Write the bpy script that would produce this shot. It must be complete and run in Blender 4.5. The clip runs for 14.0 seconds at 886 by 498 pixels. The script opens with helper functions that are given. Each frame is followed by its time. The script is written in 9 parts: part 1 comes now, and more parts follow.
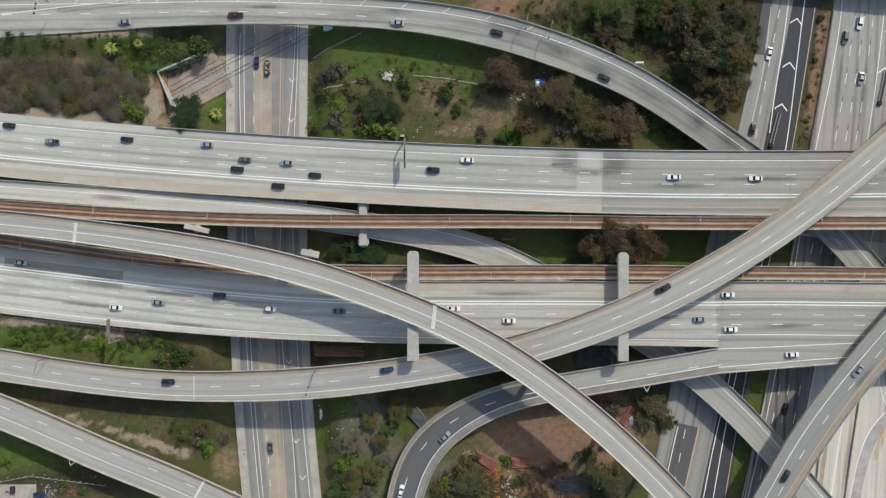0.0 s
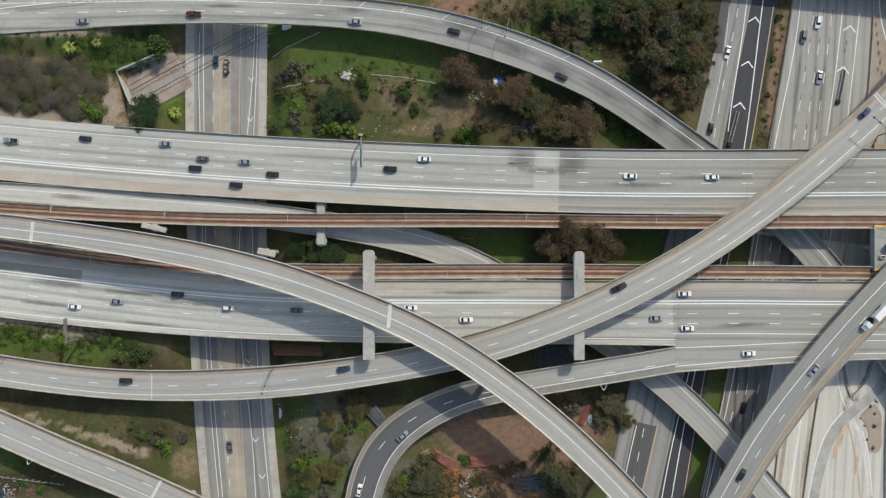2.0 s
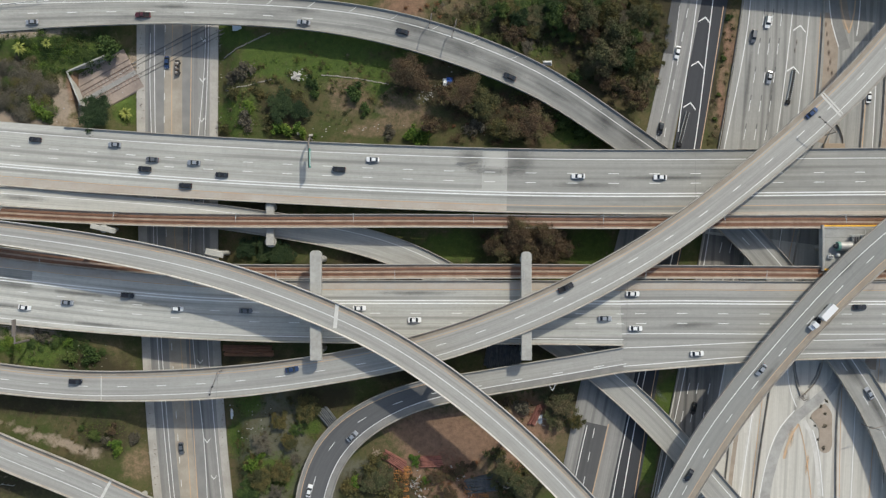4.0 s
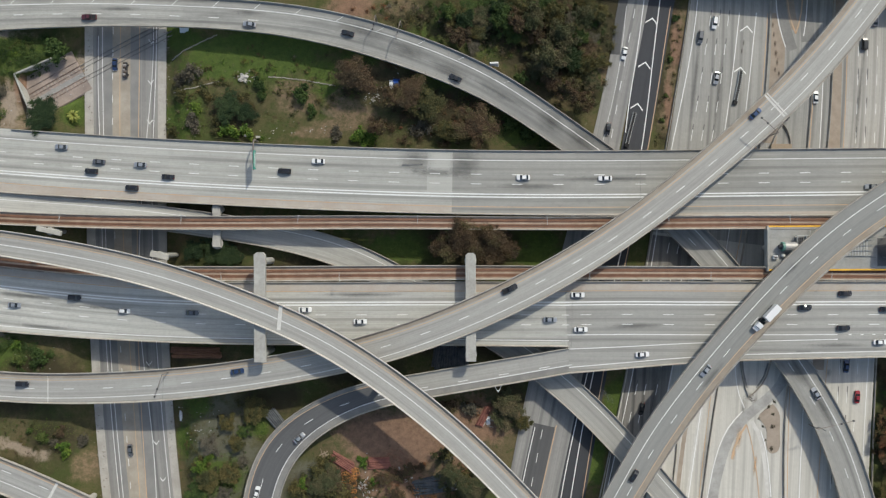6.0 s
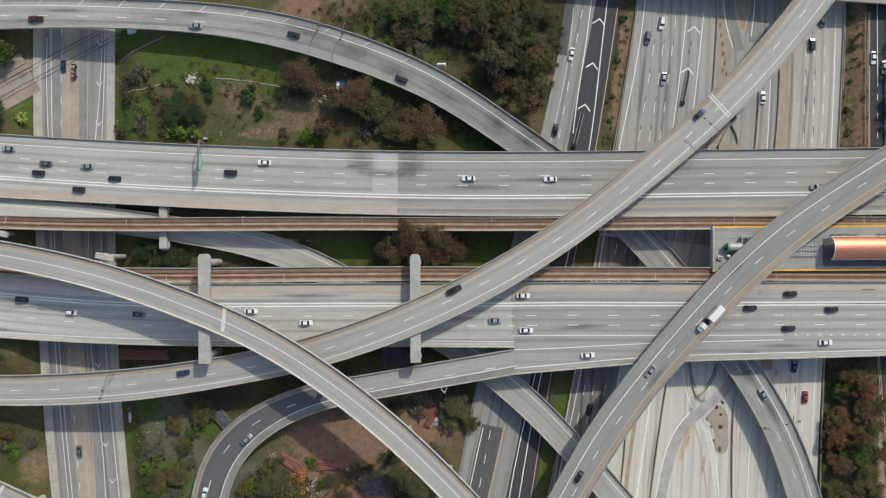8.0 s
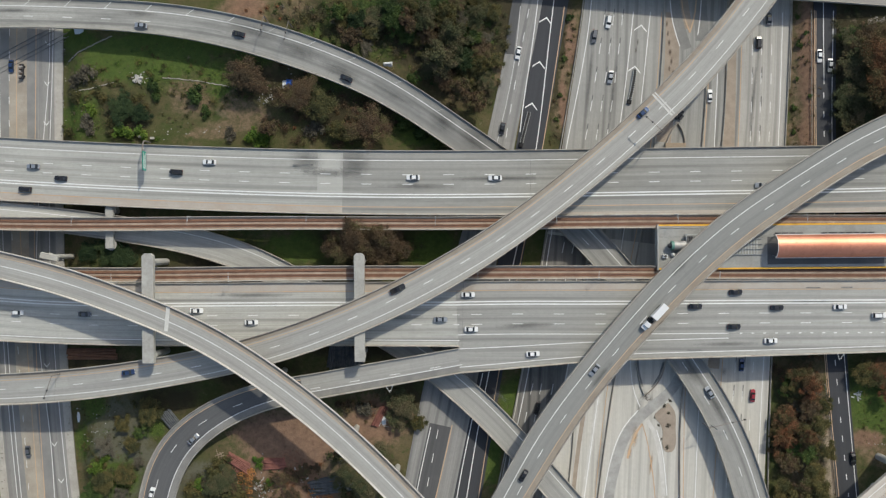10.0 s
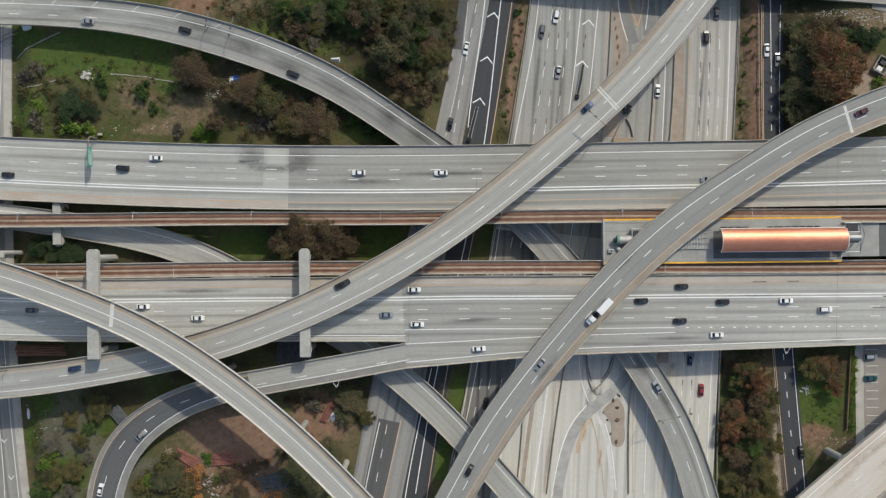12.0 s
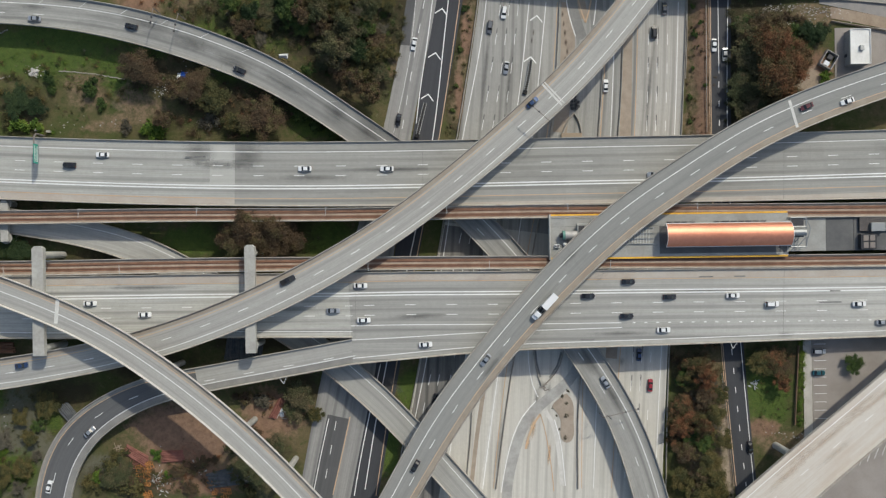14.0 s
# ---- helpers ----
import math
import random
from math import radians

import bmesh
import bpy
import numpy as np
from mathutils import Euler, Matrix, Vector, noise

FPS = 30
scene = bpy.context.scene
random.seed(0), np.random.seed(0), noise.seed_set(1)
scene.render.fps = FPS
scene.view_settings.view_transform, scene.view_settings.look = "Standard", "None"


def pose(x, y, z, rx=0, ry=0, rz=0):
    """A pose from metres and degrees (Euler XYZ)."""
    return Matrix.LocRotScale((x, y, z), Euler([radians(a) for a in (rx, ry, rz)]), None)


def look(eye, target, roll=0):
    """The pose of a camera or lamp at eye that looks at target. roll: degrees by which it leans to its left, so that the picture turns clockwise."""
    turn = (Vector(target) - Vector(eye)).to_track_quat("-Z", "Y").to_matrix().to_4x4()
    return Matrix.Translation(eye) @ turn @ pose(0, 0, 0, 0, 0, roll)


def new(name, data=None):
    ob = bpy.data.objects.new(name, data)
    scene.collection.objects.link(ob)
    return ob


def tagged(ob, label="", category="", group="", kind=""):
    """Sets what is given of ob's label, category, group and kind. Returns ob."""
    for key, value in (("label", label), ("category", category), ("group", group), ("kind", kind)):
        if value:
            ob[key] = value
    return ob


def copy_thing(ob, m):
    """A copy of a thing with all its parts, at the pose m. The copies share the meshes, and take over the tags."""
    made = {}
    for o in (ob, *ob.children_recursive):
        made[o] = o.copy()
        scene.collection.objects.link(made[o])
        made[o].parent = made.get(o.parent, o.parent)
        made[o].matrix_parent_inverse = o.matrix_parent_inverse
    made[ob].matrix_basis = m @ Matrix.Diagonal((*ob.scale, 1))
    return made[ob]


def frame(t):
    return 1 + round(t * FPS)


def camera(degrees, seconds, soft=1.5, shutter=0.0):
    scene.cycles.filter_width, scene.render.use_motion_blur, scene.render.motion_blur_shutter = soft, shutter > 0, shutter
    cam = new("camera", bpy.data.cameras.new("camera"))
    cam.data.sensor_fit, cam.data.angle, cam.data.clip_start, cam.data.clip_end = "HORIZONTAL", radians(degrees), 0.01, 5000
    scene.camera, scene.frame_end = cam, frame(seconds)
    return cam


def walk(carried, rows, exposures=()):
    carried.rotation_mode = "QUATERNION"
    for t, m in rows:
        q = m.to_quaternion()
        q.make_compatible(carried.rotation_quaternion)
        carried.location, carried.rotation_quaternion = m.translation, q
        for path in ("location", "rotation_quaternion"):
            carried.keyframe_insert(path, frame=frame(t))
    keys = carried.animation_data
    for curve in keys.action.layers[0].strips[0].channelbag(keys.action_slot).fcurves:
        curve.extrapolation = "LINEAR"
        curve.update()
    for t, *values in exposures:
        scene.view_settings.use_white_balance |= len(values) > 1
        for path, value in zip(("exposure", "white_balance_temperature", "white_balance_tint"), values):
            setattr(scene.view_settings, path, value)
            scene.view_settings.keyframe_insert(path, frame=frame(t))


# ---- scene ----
cam = camera(57.12, 14.0, soft=1.3)
EYE = 301.0
PATH = [
    (0, 0.00, 0.00, 0.000),
    (0.5, 3.29, -0.04, -0.013),
    (1, 7.11, -0.21, -0.008),
    (1.5, 11.12, -0.27, -0.038),
    (2, 15.35, -0.37, -0.017),
    (2.5, 19.73, -0.41, -0.032),
    (3, 24.30, -0.39, -0.048),
    (5.5, 48.23, 0.09, -0.207),
    (6, 53.13, 0.21, -0.241),
    (6.5, 57.94, 0.31, -0.269),
    (7, 62.67, 0.37, -0.296),
    (7.5, 67.48, 0.45, -0.319),
    (8, 72.45, 0.49, -0.344),
    (10.5, 96.74, -0.37, -0.522),
    (11, 101.51, -0.88, -0.573),
    (11.5, 106.28, -1.44, -0.610),
    (12, 111.04, -1.92, -0.640),
    (12.5, 115.63, -2.47, -0.684),
    (13, 120.32, -2.87, -0.705),
    (13.5, 125.35, -3.41, -0.771),
    (14, 130.00, -3.66, -0.815),
]
walk(cam, [(t, pose(x, y, EYE, 0, 0, turn)) for t, x, y, turn in PATH],
     exposures=[(0, 0.12, 6700, 4), (14, 0.0, 6700, 4)])

# ---- light: sun from the upper right of the plan, broken cloud ----
SUN_AZ = math.atan2(0.83, 0.56)
SUN_EL = radians(44.3)
world = bpy.data.worlds.new("sky")
scene.world = world
world.use_nodes = True
wn, wl = world.node_tree.nodes, world.node_tree.links
sky = wn.new("ShaderNodeTexSky")
sky.sky_type = "NISHITA"
sky.sun_disc = False
sky.dust_density = 2.2
sky.sun_elevation = SUN_EL
sky.sun_rotation = math.pi / 2 - SUN_AZ
wn["Background"].inputs["Strength"].default_value = 0.15
wl.new(sky.outputs["Color"], wn["Background"].inputs["Color"])
sun = new("sun", bpy.data.lights.new("sun", "SUN"))
sun.data.energy = 2.6
sun.data.angle = radians(1.5)
sun.data.color = (1.0, 0.945, 0.87)
sun_way = Vector((math.cos(SUN_EL) * math.cos(SUN_AZ), math.cos(SUN_EL) * math.sin(SUN_AZ), math.sin(SUN_EL)))
sun.matrix_world = look(sun_way * 800, (0, 0, 0))
scene.view_settings.exposure = 0.0

# ---- materials ----
def material(name, rough=0.85, metal=0.0, spec=0.3):
    m = bpy.data.materials.new(name)
    m.use_nodes = True
    b = m.node_tree.nodes["Principled BSDF"]
    b.inputs["Roughness"].default_value = rough
    b.inputs["Metallic"].default_value = metal
    b.inputs["Specular IOR Level"].default_value = spec
    return m, m.node_tree.nodes, m.node_tree.links, b


def rgb(c):
    return (c[0], c[1], c[2], 1.0)


def noise_node(n, l, vec, scale, detail=4.0, rough=0.6):
    t = n.new("ShaderNodeTexNoise")
    t.inputs["Scale"].default_value = scale
    t.inputs["Detail"].default_value = detail
    t.inputs["Roughness"].default_value = rough
    if vec is not None:
        l.new(vec, t.inputs["Vector"])
    return t.outputs["Fac"]


def ramp(n, l, fac, lo, hi, a=0.0, b=1.0):
    r = n.new("ShaderNodeMapRange")
    r.inputs["From Min"].default_value, r.inputs["From Max"].default_value = lo, hi
    r.inputs["To Min"].default_value, r.inputs["To Max"].default_value = a, b
    l.new(fac, r.inputs["Value"])
    return r.outputs["Result"]


def blend(n, l, fac, a, b, kind="MIX"):
    x = n.new("ShaderNodeMix")
    x.data_type, x.blend_type = "RGBA", kind
    if isinstance(fac, float):
        x.inputs[0].default_value = fac
    else:
        l.new(fac, x.inputs[0])
    for k, c in ((6, a), (7, b)):
        if isinstance(c, tuple):
            x.inputs[k].default_value = rgb(c)
        else:
            l.new(c, x.inputs[k])
    return x.outputs[2]


def arith(n, l, op, a, b=None):
    x = n.new("ShaderNodeMath")
    x.operation = op
    for k, v in ((0, a), (1, b)):
        if v is None:
            continue
        if isinstance(v, (int, float)):
            x.inputs[k].default_value = v
        else:
            l.new(v, x.inputs[k])
    return x.outputs[0]


def bump(n, l, b, height, strength=0.3, distance=0.05):
    x = n.new("ShaderNodeBump")
    x.inputs["Strength"].default_value = strength
    x.inputs["Distance"].default_value = distance
    l.new(height, x.inputs["Height"])
    l.new(x.outputs["Normal"], b.inputs["Normal"])


def scaled(n, l, vec, s):
    x = n.new("ShaderNodeMapping")
    x.inputs["Scale"].default_value = s
    l.new(vec, x.inputs["Vector"])
    return x.outputs["Vector"]


def pavement(name, base, dark, lane=3.6, shift=0.0, track=0.35, patch=0.25, joint=4.6, fade=None):
    """Road surface. UV x: metres from the left edge, UV y: metres along."""
    m, n, l, b = material(name, 0.82)
    tc = n.new("ShaderNodeTexCoord")
    uv, ob = tc.outputs["UV"], tc.outputs["Object"]
    sep = n.new("ShaderNodeSeparateXYZ")
    l.new(uv, sep.inputs[0])
    # two wheel tracks and an oil line for each lane
    ph = arith(n, l, "MULTIPLY", arith(n, l, "SUBTRACT", sep.outputs[0], shift), 2 * math.pi / lane)
    wheel = ramp(n, l, arith(n, l, "COSINE", ph), 0.15, 1.0)
    along = noise_node(n, l, scaled(n, l, uv, (0.28, 0.007, 1)), 1.0, 3)
    wheel = arith(n, l, "MULTIPLY", wheel, ramp(n, l, along, 0.36, 0.62, 0.12, 1.0))
    streak = noise_node(n, l, scaled(n, l, uv, (2.3, 0.012, 1)), 1.0, 6, 0.75)
    big = noise_node(n, l, scaled(n, l, uv, (0.14, 0.022, 1)), 1.0, 6, 0.7)
    fine = noise_node(n, l, ob, 2.5, 5, 0.7)
    if fade:
        # base colour shifts gradually further along
        wob = arith(n, l, "MULTIPLY", arith(n, l, "SUBTRACT", big, 0.5), (fade[1] - fade[0]) * 1.2)
        base = blend(n, l, ramp(n, l, arith(n, l, "ADD", sep.outputs[1], wob), fade[0], fade[1]), base, fade[2])
    c = blend(n, l, arith(n, l, "MULTIPLY", wheel, track), base, dark)
    c = blend(n, l, arith(n, l, "MULTIPLY", ramp(n, l, streak, 0.44, 0.72), 0.5), c, dark)
    c = blend(n, l, arith(n, l, "MULTIPLY", ramp(n, l, big, 0.48, 0.70), patch), c, dark)
    # slabs of slightly different age, cut across the road
    slab = n.new("ShaderNodeTexWhiteNoise")
    slab.noise_dimensions = "2D"
    cell = n.new("ShaderNodeCombineXYZ")
    l.new(arith(n, l, "FLOOR", arith(n, l, "DIVIDE", sep.outputs[0], lane)), cell.inputs[0])
    l.new(arith(n, l, "FLOOR", arith(n, l, "DIVIDE", sep.outputs[1], joint * 4)), cell.inputs[1])
    l.new(cell.outputs[0], slab.inputs["Vector"])
    c = blend(n, l, arith(n, l, "MULTIPLY", slab.outputs["Value"], 0.13), c, dark)
    edge = arith(n, l, "PINGPONG", sep.outputs[1], joint / 2)
    c = blend(n, l, ramp(n, l, edge, 0.0, 0.09, 0.13, 0.0), c, dark)
    c = blend(n, l, ramp(n, l, noise_node(n, l, ob, 0.7, 6, 0.75), 0.45, 0.75, 0.0, 0.22), c, dark)
    c = blend(n, l, ramp(n, l, fine, 0.3, 0.8, 0.0, 0.28), c, dark)
    l.new(c, b.inputs["Base Color"])
    bump(n, l, b, fine, 0.25, 0.02)
    return m


def mottled(name, a, c2, scale=0.6, fine=6.0, rough=0.9, metal=0.0, bumpy=0.3, distance=0.05):
    """A surface that varies between two colours at two scales."""
    m, n, l, b = material(name, rough, metal)
    ob = n.new("ShaderNodeTexCoord").outputs["Object"]
    big = noise_node(n, l, ob, scale, 4)
    small = noise_node(n, l, ob, fine, 4, 0.7)
    c = blend(n, l, ramp(n, l, big, 0.35, 0.68), a, c2)
    c = blend(n, l, ramp(n, l, small, 0.45, 0.8, 0.0, 0.35), c, tuple(v * 0.6 for v in c2))
    l.new(c, b.inputs["Base Color"])
    bump(n, l, b, small, bumpy, distance)
    return m


def leafy(name, a, c2, c3):
    """Leaves: three greens or browns, by clump, by leaf and by tree."""
    m, n, l, b = material(name, 0.75, 0.0, 0.12)
    isl = n.new("ShaderNodeNewGeometry").outputs["Random Per Island"]
    tree = n.new("ShaderNodeObjectInfo").outputs["Random"]
    tone = n.new("ShaderNodeAttribute")
    tone.attribute_name = "tone"
    ob = n.new("ShaderNodeTexCoord").outputs["Object"]
    patch = noise_node(n, l, ob, 0.16, 3)
    mixed = arith(n, l, "ADD", arith(n, l, "MULTIPLY", tone.outputs["Fac"], 0.8), arith(n, l, "MULTIPLY", arith(n, l, "SUBTRACT", tree, 0.4), 0.45))
    mixed = arith(n, l, "ADD", mixed, arith(n, l, "MULTIPLY", arith(n, l, "SUBTRACT", patch, 0.5), 1.1))
    c = blend(n, l, ramp(n, l, mixed, 0.05, 0.5), c2, a)
    c = blend(n, l, ramp(n, l, mixed, 0.45, 0.95), c, c3)
    c = blend(n, l, ramp(n, l, isl, 0.0, 1.0, 0.0, 0.28), c, tuple(v * 0.5 for v in c2))
    l.new(c, b.inputs["Base Color"])
    return m


def plain(name, c, rough=0.6, metal=0.0, spec=0.4, vary=0.12):
    m, n, l, b = material(name, rough, metal, spec)
    ob = n.new("ShaderNodeTexCoord").outputs["Object"]
    t = noise_node(n, l, ob, 3.0, 4)
    l.new(blend(n, l, ramp(n, l, t, 0.3, 0.75, 0.0, vary * 2), tuple(c), tuple(v * 0.55 for v in c)), b.inputs["Base Color"])
    return m


CONC = (0.455, 0.447, 0.408)
M_FREEWAY = pavement("freeway_concrete", (0.57, 0.56, 0.51), (0.17, 0.168, 0.156), 3.6, 10.3, 0.7, fade=(60, 230, CONC))
M_EASTWAY = pavement("freeway_concrete_south", (0.64, 0.63, 0.575), (0.16, 0.158, 0.148), 3.6, 13.5, 0.7, 0.35, fade=(80, 240, (0.52, 0.51, 0.465)))
M_EASTWAY_OLD = pavement("freeway_concrete_east", (0.385, 0.377, 0.348), (0.16, 0.158, 0.15), 3.6, 13.5, 0.65, 0.35, fade=(70, 190, (0.545, 0.535, 0.495)))
M_FREEWAY_OLD = pavement("freeway_concrete_old", (0.365, 0.357, 0.327), (0.15, 0.148, 0.138), 3.6, 10.3, 0.6, 0.4)
M_FLYOVER = pavement("flyover_concrete", (0.415, 0.41, 0.378), (0.18, 0.168, 0.16), 3.6, 3.8, 0.3)
M_FLYDARK = pavement("flyover_concrete_dark", (0.285, 0.282, 0.264), (0.15, 0.155, 0.148), 3.6, 3.8, 0.3)
M_FREEWAY_LOW = pavement("lower_freeway_concrete", (0.40, 0.39, 0.36), (0.16, 0.157, 0.148), 3.5, 1.0, 0.75, 0.35)
M_FREEWAY_PALE = pavement("pale_freeway_concrete", (0.61, 0.588, 0.53), (0.30, 0.282, 0.25), 3.5, 1.0, 0.5, 0.3)
M_FREEWAY_DARK = pavement("dark_freeway_concrete", (0.25, 0.236, 0.215), (0.075, 0.073, 0.070), 3.5, 1.0, 0.85, 0.4)
M_FREEWAY_EAST = pavement("pale_lane_concrete", (0.50, 0.475, 0.43), (0.20, 0.195, 0.18), 3.5, 0.6, 0.75, 0.3)
M_TINTED = mottled("tinted_shoulder", (0.40, 0.345, 0.29), (0.44, 0.405, 0.36), 0.12, 1.5)
M_RAMP = pavement("ramp_concrete", (0.46, 0.45, 0.41), (0.115, 0.115, 0.11), 3.8, 5.1, 0.7, 0.55, fade=(150, 330, (0.27, 0.268, 0.252)))
M_RAMPM = pavement("ramp_concrete_grey", (0.36, 0.352, 0.325), (0.13, 0.13, 0.125), 3.8, 5.1, 0.6, 0.5)
M_RAMPM_WEST = pavement("ramp_concrete_pale", (0.60, 0.585, 0.53), (0.20, 0.197, 0.185), 3.8, 5.1, 0.5, 0.4, fade=(170, 290, (0.40, 0.392, 0.36)))
M_LOOP = pavement("loop_asphalt", (0.135, 0.135, 0.135), (0.07, 0.07, 0.072), 3.6, 3.0, 0.4, 0.3)
M_LOOPSIDE = mottled("dusty_asphalt", (0.27, 0.26, 0.24), (0.20, 0.195, 0.185), 0.2, 2.0)
M_OVERPASS = pavement("overpass_asphalt", (0.30, 0.285, 0.265), (0.19, 0.18, 0.165), 3.6, 2.0, 0.4, 0.4)
M_PALE = pavement("pale_concrete", (0.58, 0.56, 0.515), (0.42, 0.33, 0.25), 3.6, 2.0, 0.2, 0.5)
M_STREET = pavement("street_concrete", (0.33, 0.32, 0.30), (0.12, 0.12, 0.12), 3.5, 1.4, 0.7, 0.35)
M_ASPHALT = pavement("asphalt", (0.062, 0.064, 0.070), (0.035, 0.036, 0.040), 3.6, 1.8, 0.3, 0.3)
M_ASPHALT_OLD = pavement("old_asphalt", (0.11, 0.11, 0.112), (0.06, 0.06, 0.06), 3.6, 1.8, 0.4, 0.3)
M_LOT = mottled("parking_asphalt", (0.31, 0.28, 0.255), (0.25, 0.222, 0.20), 0.12, 3.0)
M_BARRIER = mottled("barrier_concrete", (0.41, 0.385, 0.345), (0.30, 0.265, 0.225), 0.25, 2.0)
M_COPING = mottled("pale_coping_concrete", (0.53, 0.51, 0.48), (0.41, 0.38, 0.34), 0.25, 2.0)
M_SHOULDER = mottled("dirty_shoulder", (0.27, 0.225, 0.18), (0.33, 0.29, 0.24), 0.2, 2.0)
M_WALL = mottled("structure_concrete", (0.43, 0.42, 0.385), (0.32, 0.31, 0.285), 0.15, 1.2)
M_WHITE = mottled("white_marking", (0.80, 0.80, 0.78), (0.70, 0.70, 0.68), 0.15, 3.0, 0.7)
M_ORANGE = mottled("yellow_marking", (0.57, 0.375, 0.235), (0.47, 0.36, 0.25), 0.2, 3.0, 0.7)
M_RUST = mottled("rusty_trackbed", (0.245, 0.128, 0.082), (0.17, 0.095, 0.064), 0.3, 4.0)
M_RAIL = mottled("rail_steel", (0.25, 0.16, 0.12), (0.15, 0.10, 0.08), 1.0, 6.0, 0.5, 0.6)
M_TRACKSLAB = mottled("track_slab", (0.40, 0.32, 0.25), (0.30, 0.22, 0.165), 0.3, 2.0)
M_BLACK = plain("black_rubber", (0.015, 0.015, 0.016), 0.8)
M_STEEL = plain("galvanised_steel", (0.30, 0.31, 0.31), 0.5, 0.7)
M_DIRT = mottled("bare_soil", (0.225, 0.145, 0.095), (0.16, 0.105, 0.07), 0.12, 1.5, 0.95, 0, 0.6, 0.15)
M_SAND = mottled("pale_soil", (0.34, 0.27, 0.20), (0.25, 0.19, 0.14), 0.2, 1.5, 0.95, 0, 0.6, 0.15)
M_BARK = mottled("bark", (0.09, 0.065, 0.05), (0.05, 0.035, 0.028), 1.0, 6.0)
M_LEAF_GREEN = leafy("green_leaves", (0.066, 0.104, 0.030), (0.036, 0.060, 0.020), (0.104, 0.126, 0.036))
M_LEAF_OLIVE = leafy("olive_leaves", (0.100, 0.092, 0.036), (0.055, 0.058, 0.026), (0.135, 0.105, 0.040))
M_LEAF_BROWN = leafy("brown_leaves", (0.112, 0.070, 0.043), (0.074, 0.058, 0.036), (0.112, 0.112, 0.048))
M_LEAF_RUST = leafy("rust_leaves", (0.128, 0.078, 0.042), (0.072, 0.068, 0.031), (0.205, 0.088, 0.045))
M_LEAF_LIME = leafy("bright_leaves", (0.105, 0.165, 0.028), (0.060, 0.110, 0.022), (0.165, 0.205, 0.040))
M_LEAF_GREY = leafy("grey_leaves", (0.122, 0.108, 0.080), (0.080, 0.074, 0.055), (0.150, 0.138, 0.102))
M_LEAF_DEEP = leafy("deep_green_leaves", (0.034, 0.056, 0.024), (0.020, 0.036, 0.017), (0.052, 0.074, 0.030))
M_LEAF_DARK = leafy("dark_leaves", (0.092, 0.090, 0.045), (0.058, 0.068, 0.033), (0.130, 0.104, 0.062))
M_LEAF_GOLD = leafy("golden_weeds", (0.165, 0.140, 0.052), (0.120, 0.105, 0.045), (0.200, 0.165, 0.075))


